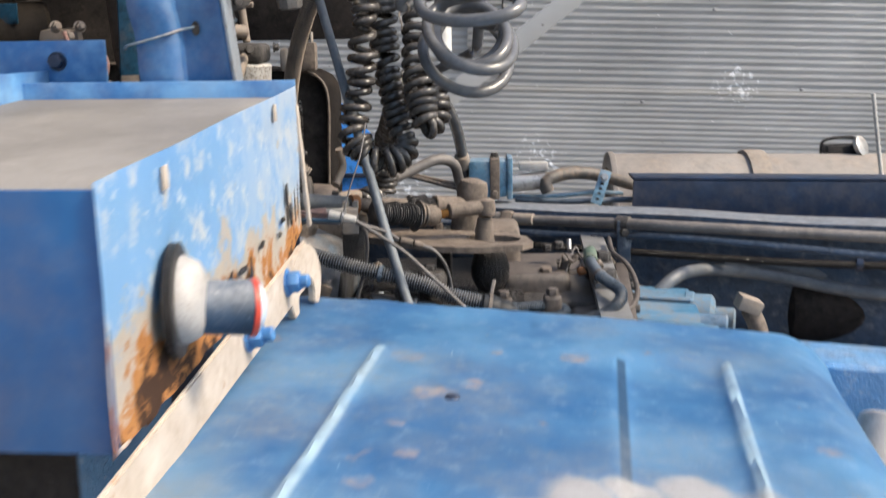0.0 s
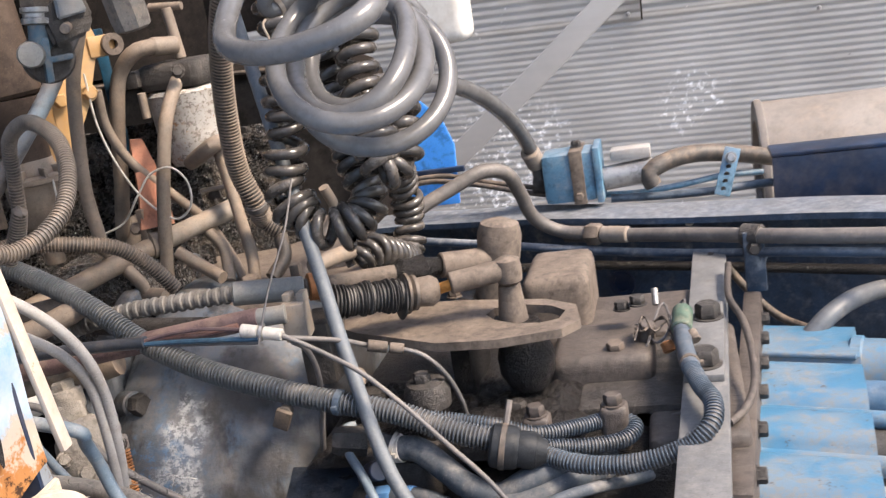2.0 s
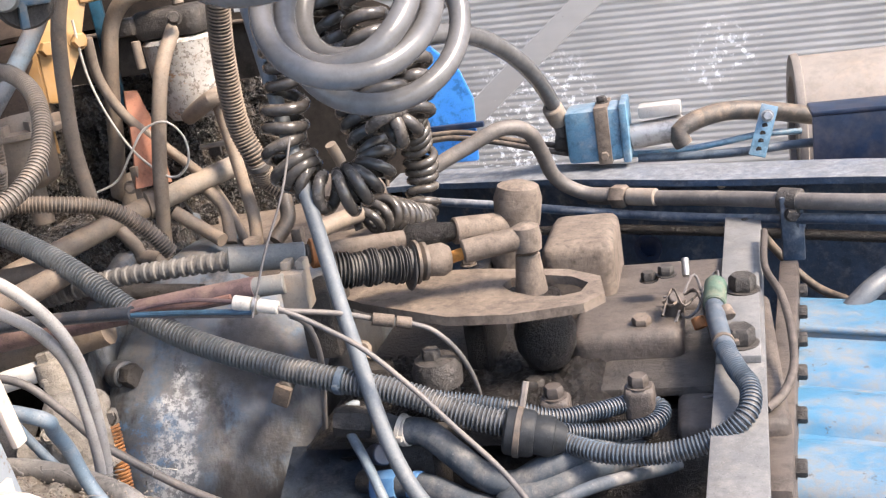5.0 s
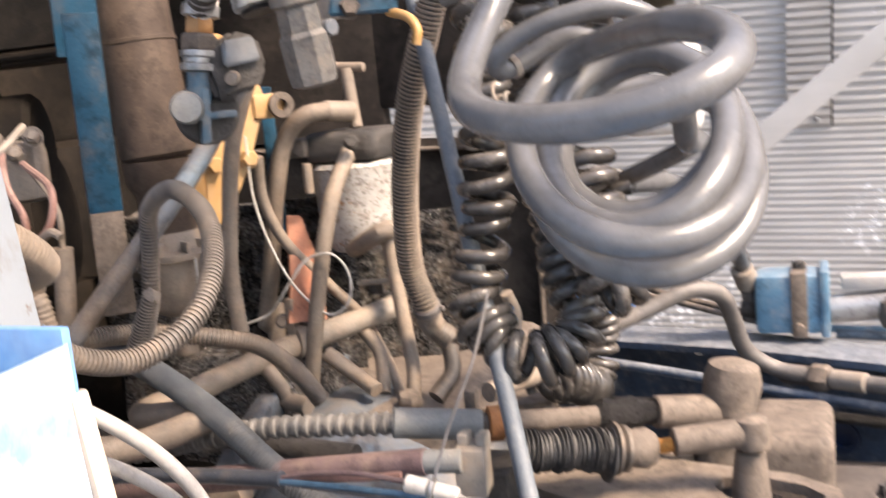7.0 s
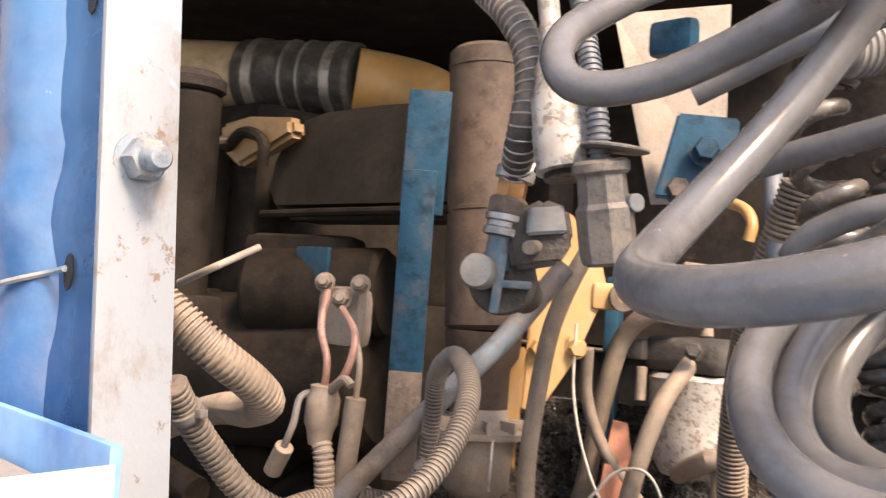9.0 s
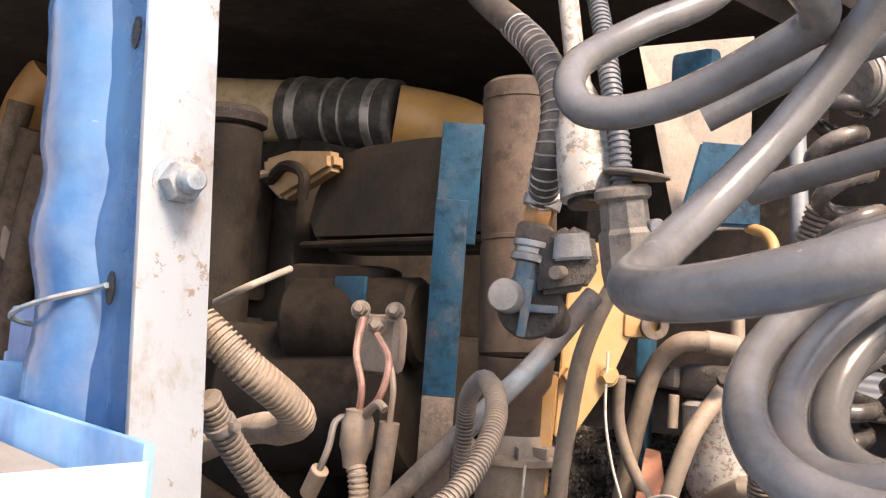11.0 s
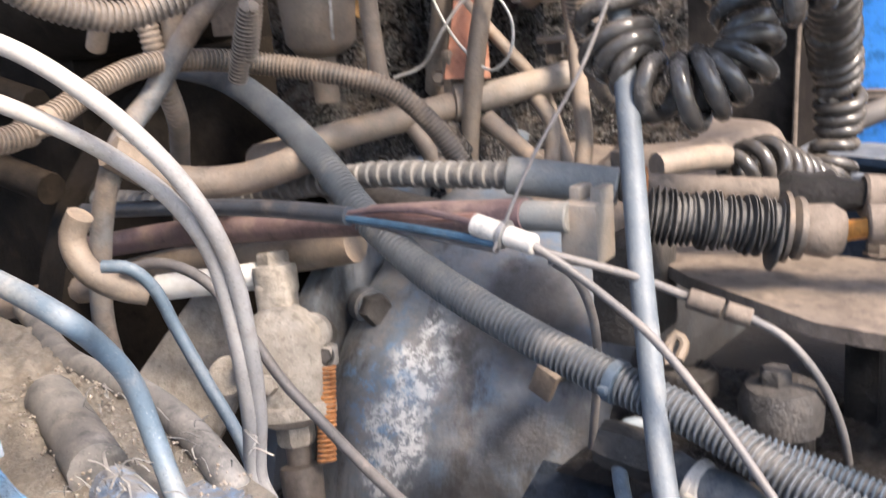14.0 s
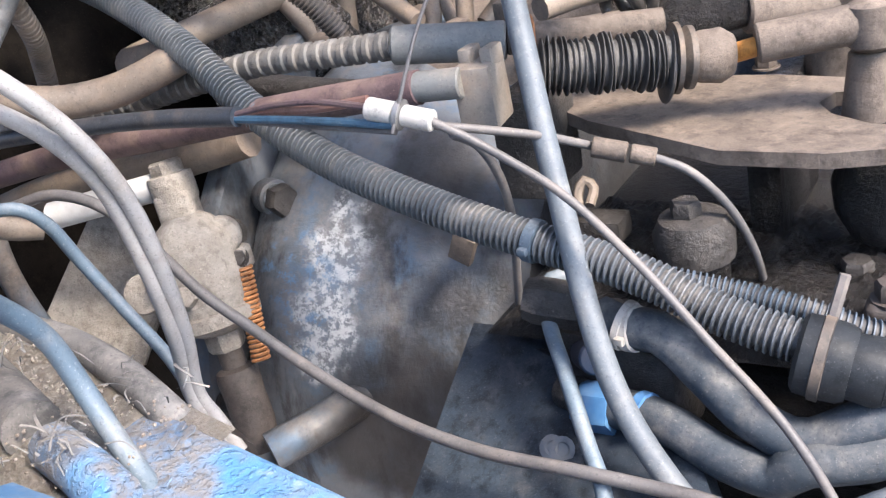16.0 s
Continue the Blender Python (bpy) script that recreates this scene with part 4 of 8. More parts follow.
def build_muffler():
    m = thing("silencer", "tan-painted silencer drum with a pale strap", "silencer")
    ax = frame_on((0.425, 2.47, 1.062), (1, 0.0, -0.012))
    part("drum", lathe([(0.100, 0.012), (0.100, 0.0), (0.135, 0.0), (0.137, 0.004), (0.137, 0.012), (0.132, 0.014), (0.132, 1.35), (0.11, 1.38), (0.02, 1.39)], ax, 48), "muffler", m)
    part("end_plate", lathe([(0.099, 0.010), (0.099, 0.013)], ax, 40), "iron", m)
    part("tailpipe", rod((1.78, 2.47, 1.045), (2.4, 2.47, 1.04), 0.045, 20), "rust_pipe", m)
    for x in (0.765, 1.4):
        near = 1.95 + far_skew(x)
        part("bracket", block((0.05, 2.40 - near, 0.02), Matrix.Translation((x, (2.40 + near) / 2, 0.925)), 0.004), "iron", m)
        part("strap", lathe([(0.133, -0.022), (0.1385, -0.022), (0.1395, -0.016), (0.1395, 0.016), (0.1385, 0.022), (0.133, 0.022)], frame_on((x, 2.47, 1.06), (1, 0, 0)), 48), "tan_light", m, "pale steel strap")
    lamp = thing("work_lamp", "small black work lamp with a chrome bezel", "work lamp")
    c = Vector((0.982, 2.500, 1.185))
    part("body", block((0.085, 0.05, 0.045), Matrix.Translation(c), 0.01), "grease", lamp)
    part("reflector", lathe([(0.005, 0), (0.024, 0.006), (0.026, 0.016), (0.022, 0.018)], frame_on(c + Vector((0.025, -0.02, 0.014)), (0.5, -0.5, 0.3)), 20), "steel", lamp, "bright round reflector")
    part("bracket", tube([c + Vector((-0.05, 0, 0.0)), c + Vector((-0.045, 0, 0.03)), c + Vector((0.045, 0, 0.03)), c + Vector((0.05, 0, -0.01))], 0.004, 8), "grease", lamp)
    solo("marker_rod", rod((0.924, 2.100, 1.166), (0.893, 2.100, 1.349), 0.004, 10), "wire_white", "thin pale upright rod on the rail", "rod")
    # loose cables lying along the far side of the rail
    g = "cables along the rail"
    hose("cable", [(0.181, 2.000, 1.169), (0.237, 2.000, 1.167), (0.295, 2.010, 1.169), (0.353, 2.030, 1.171), (0.404, 2.050, 1.165)], 0.0045, "blue_dusty", "blue-grey cable on the rail top", "cable", g)
    hose("cable", [(0.193, 1.990, 1.165), (0.265, 1.990, 1.161), (0.336, 1.990, 1.160), (0.385, 2.000, 1.160), (0.419, 2.000, 1.160)], 0.006, "conduit_blue", "dark blue cable on the rail top", "cable", g)
    hose("cable", [(-0.097, 2.000, 1.217), (-0.059, 2.000, 1.218), (0.006, 1.990, 1.207), (0.060, 1.985, 1.193), (0.105, 1.980, 1.183)], 0.004, "rubber", "thin black cable behind the rail", "cable", g)
    hose("cable", [(-0.101, 2.020, 1.221), (-0.047, 2.020, 1.220), (0.020, 2.000, 1.207), (0.094, 1.990, 1.192)], 0.004, "rubber", "thin black cable behind the rail", "cable", g)


def build_valve():
    v = thing("air_valve", "blue square air valve with a tan strap on the rail", "valve")
    c = Vector((0.142, 1.985, 1.208))
    part("body", block((0.074, 0.062, 0.070), Matrix.Translation(c), 0.008), "blue_dusty", v)
    part("strap", block((0.018, 0.067, 0.076), Matrix.Translation(c + Vector((0.012, 0, 0))), 0.002), "tan", v, "tan steel strap")
    part("cover", block((0.010, 0.068, 0.078), Matrix.Translation(c + Vector((0.040, 0, 0.001))), 0.003), "blue_dusty", v)
    bm = bmesh.new()
    bolt(c + Vector((0.012, -0.034, -0.025)), (0, -1, 0), 0.010, bm=bm)
    part("bolt", bm, "tan", v)
    part("bolt", bolt(c + Vector((0.012, 0.0, 0.038)), (0, 0, 1), 0.012), "iron", v)
    part("outlet", rod(c + Vector((0.044, 0, -0.012)), c + Vector((0.115, 0, -0.006)), 0.017, 20), "steel", v, "silvery outlet")
    part("cap", block((0.055, 0.03, 0.016), Matrix.Translation(c + Vector((0.085, 0.005, 0.020))), 0.004), "white_tube", v, "pale plastic cap")
    part("union", rod(c + Vector((-0.036, 0, -0.01)), c + Vector((-0.055, 0, -0.006)), 0.014, 16), "iron", v)
    hose("air_hose", [(0.028, 1.620, 1.400), (0.047, 1.660, 1.395), (0.066, 1.760, 1.368), (0.082, 1.860, 1.323), (0.091, 1.940, 1.273), (0.096, 1.975, 1.234), (0.100, 1.985, 1.204)], 0.0105, "hose", "grey air hose arching to the valve")
    solo("hose_cuff", rod((0.092, 1.955, 1.254), (0.097, 1.975, 1.230), 0.0135), "tan_light", "pale hose cuff at the valve", "hose clamp")
    hose("rubber_hose", [(0.254, 1.970, 1.182), (0.249, 1.970, 1.198), (0.266, 1.980, 1.208), (0.306, 2.000, 1.213), (0.355, 2.020, 1.205), (0.413, 2.060, 1.184), (0.481, 2.100, 1.162), (0.545, 2.150, 1.141)], 0.0125, "rubber", "black rubber hose bent over the rail")
    br = thing("perforated_strip", "perforated steel bracket strip on the rail", "bracket")
    a, b = Vector((0.343, 1.965, 1.158)), Vector((0.364, 1.985, 1.218))
    m = frame_on((a + b) / 2, b - a, (1, 0, 0))
    part("strip", block((0.021, 0.003, (b - a).length), m, 0.001), "blue_dusty", br)
    bm = bmesh.new()
    for k in (-0.36, -0.2, -0.05, 0.1):
        lathe([(0.0035, 0), (0.0035, 0.0006)], frame_on(m @ Vector((0, 0.0015 if m.to_3x3() @ Vector((0, 1, 0)) @ Vector((0, -1, 0)) > 0 else -0.0015, k * (b - a).length)), (0, -1, 0)), 12, bm)
    part("hole", bm, "grease", br, "dark bolt holes")
    part("bolt", bolt(m @ Vector((0, 0, 0.3 * (b - a).length)) + Vector((0, -0.002, 0)), (0, -1, 0.2), 0.011), "steel", br)
    # bright blue plate behind the coils
    pl = thing("blue_mud_flap", "bright blue plate standing behind the coiled cables", "plate")
    m = frame_on((-0.165, 2.36, 1.20), (0, -1, 0), (1, 0, 0))
    part("plate", slab([(-0.10, -0.10), (0.055, -0.10), (0.062, 0.01), (0.045, 0.06), (-0.02, 0.13), (-0.10, 0.13)], 0.006, m), "sheet_blue", pl)
    part("rib", block((0.15, 0.012, 0.01), Matrix.Translation((-0.165, 2.35, 1.165)), 0.002), "blue_dark", pl)


build_setting()
build_chassis()
build_pipes()
build_muffler()
build_valve()


# ---- gearbox ----
def build_gearbox():
    g = thing("gearbox", "greasy grey truck gearbox with a light blue rear housing", "gearbox")
    # main case
    bm = block((0.36, 0.44, 0.24), Matrix.Translation((0.115, 1.56, 0.975)), 0.018, seg=3)
    block((0.30, 0.05, 0.10), Matrix.Translation((0.12, 1.335, 0.99)), 0.015, bm)
    part("case", bm, "grease", g)
    # cover plate with bolts
    bm = block((0.30, 0.30, 0.020), Matrix.Translation((0.105, 1.56, 1.104)), 0.006)
    part("cover", bm, "grease", g, "greasy black top cover")
    part("rear_cover", block((0.100, 0.30, 0.022), Matrix.Translation((0.235, 1.56, 1.105)), 0.006), "iron", g, "brown dusty rear cover")
    for p in ((0.035, 1.44, 1.113), (0.13, 1.42, 1.113), (-0.03, 1.43, 1.113)):
        part("bolt", bolt(p, (0, 0, 1), 0.015), "iron", g)
    bm = bmesh.new()
    grid = []
    for i in range(121):
        row = []
        for j in range(61):
            x, y = -0.05 + 0.245 * i / 120, 1.335 + 0.17 * j / 60
            edge = min(1.0, i / 8, (120 - i) / 8, j / 5, (60 - j) / 5)
            z = 1.1095 + edge * (0.0095 + 0.006 * noise.noise(Vector((x * 45, y * 45, 1))) + 0.004 * noise.noise(Vector((x * 150, y * 150, 3))) + 0.002 * noise.noise(Vector((x * 380, y * 380, 5))))
            row.append(bm.verts.new((x, y, z)))
        grid.append(row)
    for a, b in zip(grid[:-1], grid[1:]):
        for j in range(60):
            bm.faces.new((a[j], b[j], b[j + 1], a[j + 1]))
    part("grease_crust", bm, "grease", g, "lumpy black grease on the cover", angle=70)
    # raised turret of the shift cover
    m = Matrix.Translation((0.152, 1.655, 1.127))
    part("turret", block((0.072, 0.115, 0.105), m, 0.014, seg=3), "tan", g, "dust-caked shift turret")
    bm = block((0.098, 0.10, 0.045), Matrix.Translation((0.205, 1.515, 1.118)), 0.014, seg=4)
    part("boss", bm, "cover", g)
    bm = block((0.17, 0.12, 0.030), Matrix.Translation((0.215, 1.63, 1.110)), 0.010, seg=3)
    part("step", bm, "cover", g)
    part("ledge", block((0.085, 0.26, 0.05), Matrix.Translation((0.290, 1.49, 1.084)), 0.010, seg=3), "cover", g)
    for x, y in ((0.156, 1.365), (0.221, 1.378)):
        part("lug", block((0.024, 0.022, 0.045), Matrix.Translation((x, y, 1.112)), 0.006, seg=3), "cover", g)
        part("bolt", bolt((x, y, 1.1335), (0, 0, 1), 0.014), "cover", g)
    part("bolt", bolt((0.219, 1.487, 1.137), (0, -0.2, 1), 0.015), "tan", g)
    # ball of the shift rod under the plate
    part("ball", lathe([(0.004, -0.028), (0.018, -0.024), (0.026, -0.008), (0.027, 0.008), (0.021, 0.026), (0.017, 0.040)], Matrix.Translation((0.140, 1.448, 1.150)), 24), "grease", g, "greasy black shift ball")
    part("breather", lathe([(0.020, 0), (0.021, 0.014), (0.017, 0.022), (0.010, 0.024)], Matrix.Translation((0.062, 1.372, 1.147)), 20), "iron", g, "crusted filler plug")
    part("bolt", bolt((0.060, 1.370, 1.170), (0, 0, 1), 0.014, False), "iron", g)
    part("breather_seat", rod((0.062, 1.372, 1.10), (0.062, 1.372, 1.150), 0.0165), "grease", g)
    # bell housing of the clutch
    prof = [(0.20, 0.0), (0.228, 0.006), (0.236, 0.02), (0.238, 0.055), (0.228, 0.09), (0.205, 0.15), (0.185, 0.19), (0.175, 0.20)]
    part("bell_housing", lathe(prof, frame_on((-0.275, 1.575, 0.985), (1, 0, 0)), 64), "bell", g, "grey bell housing with white drip stains")
    part("flange", lathe([(0.20, -0.02), (0.262, -0.02), (0.264, -0.016), (0.264, -0.004), (0.262, 0.0), (0.20, 0.0)], frame_on((-0.275, 1.575, 0.985), (1, 0, 0)), 64), "bell", g)
    for a in (58, 86, 112, 140, 166):
        p = (-0.275, 1.575 - 0.250 * math.sin(radians(a - 60)), 0.985 + 0.250 * math.cos(radians(a - 60)))
        part("bolt", bolt(p, (1, 0, 0), 0.017), "iron", g)
    part("boss", lathe([(0.013, 0), (0.013, 0.016), (0.011, 0.018), (0.011, 0.020)], frame_on((-0.264, 1.416, 1.150), (0.85, -0.42, 0.1)), 20), "bell", g)
    part("bolt", bolt((-0.246, 1.407, 1.152), (0.85, -0.42, 0.1), 0.0205, False, height=0.013), "iron", g, "large bolt on the bell housing")
    # rear housing
    def housing_z(y):
        """Height of the housing across its run: a flat shelf, then three soft bulges between through-bolt ridges."""
        if y > 1.624:
            return 1.066 - 0.10 * max(0.0, y - 1.69)
        z = 1.0
        for lo, hi, crown in ((1.512, 1.624, 1.070), (1.435, 1.512, 1.070), (1.345, 1.435, 1.064), (1.24, 1.345, 1.035)):
            if lo <= y <= hi:
                w = (2 * (y - lo) / (hi - lo) - 1)
                z = crown - 0.016 * w ** 4 - (0.03 * (1.345 - y) / 0.1 if hi < 1.36 else 0.0)
        return z

    run = Vector((1.0, -0.28, 0.0)).normalized()

    def on_housing(y, u, dz=0.0):
        return Vector((0.350 + 0.10 * (y - 1.6), y, housing_z(y) + dz)) + run * u

    bm = bmesh.new()
    cols = []
    for i in range(9):
        u = 0.104 * min(i, 7) / 7
        row = []
        for j in range(97):
            y = 1.715 - 0.47 * j / 96
            q = on_housing(y, u)
            row.append(bm.verts.new(q if i < 8 else q + Vector((0.004, 0, -0.16))))
        cols.append([bm.verts.new(row[0].co + Vector((0, 0.004, -0.16)))] + row + [bm.verts.new(row[-1].co + Vector((0, -0.004, -0.16)))])
    for p, q in zip(cols[:-1], cols[1:]):
        for j in range(len(p) - 1):
            bm.faces.new((p[j], q[j], q[j + 1], p[j + 1]))
    part("rear_housing", bm, "housing", g, "dusty light blue rear housing", angle=50)
    for y, r, more in ((1.512, 0.0085, 0.024), (1.435, 0.0095, 0.022), (1.345, 0.0095, 0.022)):
        part("through_bolt_ridge", rod(on_housing(y, 0.002, -0.001), on_housing(y, 0.104 + more, -0.001), r, 16), "housing", g)
    part("lip", rod(on_housing(1.6245, 0.002, 0.001), on_housing(1.6245, 0.100, 0.001), 0.0035, 10), "housing", g)
    part("collar", lathe([(0.036, 0), (0.040, 0.002), (0.040, 0.012), (0.037, 0.014), (0.037, 0.040), (0.030, 0.046), (0.018, 0.047), (0.018, 0.075), (0.014, 0.078)], frame_on(on_housing(1.668, 0.096, -0.036), run), 32), "housing", g, "round bearing collar")
    part("output", rod(on_housing(1.58, 0.10, -0.03), on_housing(1.58, 0.150, -0.03), 0.020), "blue_grey", g)
    part("output", rod(on_housing(1.50, 0.10, -0.045), on_housing(1.50, 0.165, -0.045), 0.026), "iron", g)
    bm = block((0.020, 0.46, 0.24), Matrix.Translation((0.3385, 1.515, 0.976)) @ Matrix.Rotation(radians(-5.5), 4, "Z"), 0.004)
    part("rear_flange", bm, "cover", g)
    for y in (1.682, 1.625, 1.560, 1.492, 1.415, 1.335):
        part("bolt", bolt((0.3495 + 0.096 * (y - 1.515) - 0.0012, y, 1.084), (1, -0.1, 0), 0.012), "iron", g)
    part("side_casting", block((0.20, 0.10, 0.20), Matrix.Translation((0.335, 1.315, 0.935)), 0.018, seg=3), "blue_grey", g, "light blue side casting under the bar")
    part("side_dome", lathe([(0.074, -0.10), (0.074, -0.02), (0.068, 0.012), (0.050, 0.034), (0.024, 0.045), (0.004, 0.047)], frame_on((0.205, 1.375, 0.985), (0.05, -0.45, 1)), 36), "housing", g, "blue rounded cover on the side")
    # filler elbow behind the housing
    cap = thing("breather_elbow", "tan pipe elbow with a square cap behind the gearbox", "pipe")
    part("pipe", tube([(0.55, 1.565, 0.90), (0.552, 1.563, 0.98), (0.545, 1.565, 1.03), (0.532, 1.57, 1.06)], 0.014, 12), "tan", cap)
    part("cap", block((0.036, 0.036, 0.022), Matrix.Translation((0.530, 1.572, 1.068)) @ Matrix.Rotation(radians(20), 4, "Y"), 0.004), "tan_light", cap)
    # cross bar over the gearbox
    bar = thing("cross_bar", "pale dusty flat steel bar bolted across the gearbox", "bar")
    lay = Matrix.Translation((0.3030, 1.4975, 1.1285)) @ Matrix.Rotation(radians(-2.7), 4, "Z")
    part("bar", block((0.0390, 0.605, 0.010), lay, 0.0016), "bar_steel", bar)
    part("heel", block((0.0386, 0.026, 0.009), lay @ Matrix.Translation((0, 0.313, -0.004)) @ Matrix.Rotation(radians(-24), 4, "X"), 0.0014), "bar_steel", bar, "bent heel of the bar")
    part("pad", block((0.0345, 0.185, 0.007), lay @ Matrix.Translation((-0.001, 0.005, 0.0085)), 0.0014), "bar_steel", bar, "dusty packing plate under the bolts")
    for p in ((0.307, 1.551, 1.1395), (0.300, 1.434, 1.1395)):
        part("bolt", bolt(p, (0.02, 0, 1), 0.0215, True, 0.0, height=0.014), "iron", bar)
    part("rivet", lathe([(0.004, 0), (0.0035, 0.0015), (0.001, 0.002)], lay @ Matrix.Translation((0.002, 0.285, 0.005)), 12), "iron", bar)
    part("spacer", block((0.034, 0.15, 0.02), lay @ Matrix.Translation((0, 0.005, -0.0145)), 0.003), "cover", bar)


def build_shifter():
    pl = thing("shift_plate", "dusty steel selector plate with a slotted end", "plate")
    # outline runs along the truck; a slot near its rear end
    pts = [(-0.050, 1.445, 1.205), (-0.009, 1.418, 1.203), (0.073, 1.388, 1.198), (0.125, 1.387, 1.197), (0.183, 1.401, 1.197), (0.198, 1.421, 1.197), (0.191, 1.462, 1.197), (0.161, 1.482, 1.198), (0.077, 1.492, 1.201), (0.014, 1.488, 1.204), (-0.053, 1.486, 1.205)]
    bm = bmesh.new()
    slot = [(0.138, 1.425, 1.197), (0.117, 1.439, 1.197), (0.107, 1.455, 1.197), (0.112, 1.471, 1.197), (0.136, 1.476, 1.197), (0.167, 1.465, 1.197), (0.182, 1.448, 1.197), (0.178, 1.428, 1.197), (0.162, 1.421, 1.197)]
    t = 0.008
    ot = [bm.verts.new(p) for p in pts]
    st = [bm.verts.new(p) for p in slot]
    eo = [bm.edges.new((ot[i], ot[(i + 1) % len(ot)])) for i in range(len(ot))]
    es = [bm.edges.new((st[i], st[(i + 1) % len(st)])) for i in range(len(st))]
    bmesh.ops.triangle_fill(bm, edges=eo + es, use_beauty=True)
    ex = bmesh.ops.extrude_face_region(bm, geom=bm.faces[:])
    bmesh.ops.translate(bm, verts=[v for v in ex["geom"] if isinstance(v, bmesh.types.BMVert)], vec=(0, 0, -t))
    part("plate", bm, "tan", pl)
    part("bolt", bolt((0.067, 1.505, 1.201), (0, 0, 1), 0.011), "tan", pl)
    part("support", block((0.02, 0.09, 0.085), Matrix.Translation((0.075, 1.50, 1.155)), 0.004), "grease", pl)
    # two selector levers
    lv = thing("selector_lever", "dust-caked selector lever with a rounded head", "lever")
    part("post", rod((0.097, 1.530, 1.181), (0.107, 1.530, 1.222), 0.017, 18, 0.019), "tan", lv)
    bm = lathe([(0.012, -0.022), (0.021, -0.016), (0.0225, 0.008), (0.019, 0.020), (0.008, 0.024)], frame_on((0.115, 1.530, 1.245), (0.15, 0, 1)), 22)
    part("head", bm, "tan", lv)
    lv = thing("selector_lever", "dusty selector post standing in the slot", "lever")
    part("post", rod((0.132, 1.455, 1.187), (0.133, 1.455, 1.225), 0.0145, 18, 0.0105), "tan", lv)
    part("head", lathe([(0.008, -0.013), (0.012, -0.010), (0.013, 0.0), (0.0115, 0.010), (0.005, 0.013)], frame_on((0.135, 1.450, 1.240), (0, 0, 1)), 18), "tan", lv)
    # cable with the bellows
    cb = thing("shift_cable", "shift cable with a black pleated bellows and an orange rod", "cable")
    a, b = Vector((-0.015, 1.383, 1.246)), Vector((0.043, 1.420, 1.236))
    axis = (b - a).normalized()
    n = 23
    length = (b - a).length
    rnd = random.Random(3)
    m = frame_on(a, axis)
    core = part("bellows", rod(a, b, 0.0118, 20), "boot", cb, "black pleated rubber bellows")
    w = length / n
    for k in range(n):
        pleat = bmesh.new()
        rr = 0.0150 + 0.0008 * math.sin(0.8 * k) + rnd.uniform(-0.0007, 0.0007)
        tilt = m @ Matrix.Translation((0.0004 * math.sin(1.3 * k), 0.0005 * math.sin(0.55 * k + 1), k * w)) @ Matrix.Rotation(radians(rnd.uniform(-4, 4)), 4, "X") @ Matrix.Rotation(radians(rnd.uniform(-4, 4)), 4, "Y")
        lathe([(0.0112, 0.10 * w), (rr, 0.40 * w), (rr + 0.0002, 0.50 * w), (rr, 0.60 * w), (0.0112, 0.90 * w)], tilt, 28, pleat)
        part("pleat", pleat, "boot", core)
    part("flange_ring", lathe([(0.011, length - 0.004), (0.0175, length - 0.003), (0.0180, length - 0.002), (0.0172, length - 0.0012), (0.011, length - 0.0005)], m @ Matrix.Rotation(radians(5), 4, "X"), 28), "boot", cb)
    part("lip", lathe([(0.010, length - 0.001), (0.0185, length), (0.0188, length + 0.0025), (0.013, length + 0.004), (0.0165, length + 0.007), (0.0165, length + 0.010), (0.010, length + 0.011)], m, 28), "rubber", cb)
    part("collar", lathe([(0.012, length + 0.010), (0.0135, length + 0.014), (0.0145, length + 0.025), (0.011, length + 0.031), (0.006, length + 0.032)], m, 24), "tan", cb)
    e = Vector((0.089, 1.432, 1.238))
    part("rod", rod(b + axis * 0.03, e, 0.0052), "orange", cb, "orange painted rod")
    part("rod_end", rod(e - axis * 0.006, (0.134, 1.450, 1.241), 0.0102), "tan", cb)
    # second cable: ferrule, tube and greasy joint
    cb = thing("shift_cable", "ribbed blue-grey shift cable with a steel ferrule", "cable")
    part("sheath", ribbed([(-0.475, 1.345, 1.228), (-0.407, 1.355, 1.229), (-0.336, 1.370, 1.235), (-0.269, 1.379, 1.246), (-0.210, 1.384, 1.256), (-0.160, 1.389, 1.258), (-0.108, 1.393, 1.260)], 0.0088, 0.0088, 0.15, duty=0.6), "sheath_rib", cb)
    f0, f1 = Vector((-0.111, 1.393, 1.260)), Vector((-0.052, 1.420, 1.251))
    part("ferrule", rod(f0, f1, 0.0112, 20), "ferrule", cb)
    j = Vector((0.031, 1.470, 1.242))
    part("tube", rod(f1, j, 0.0085), "tan", cb)
    part("band", clip_ring(f1 + (j - f1) * 0.1, j - f1, 0.0112, 0.012), "rust", cb)
    k2 = Vector((0.071, 1.500, 1.237))
    part("joint", lathe([(0.008, 0), (0.013, 0.006), (0.012, 0.02), (0.014, 0.03), (0.011, (k2 - j).length * 0.6), (0.008, (k2 - j).length)], frame_on(j - (k2 - j).normalized() * 0.01, k2 - j), 18), "grease", cb, "greasy joint")
    part("rod_end", rod(k2 - (k2 - j) * 0.25, (0.111, 1.525, 1.230), 0.0125, 18), "tan", cb)
    # clamp block
    cl = thing("cable_clamp", "square grey clamp block holding the shift cable", "clamp")
    c = Vector((-0.042, 1.368, 1.239))
    part("block", block((0.021, 0.026, 0.034), Matrix.Translation(c) @ Matrix.Rotation(radians(8), 4, "Z"), 0.002), "tan_light", cl)
    part("lug", block((0.007, 0.014, 0.01), Matrix.Translation(c + Vector((-0.006, 0.004, 0.019))), 0.0015), "tan_light", cl)
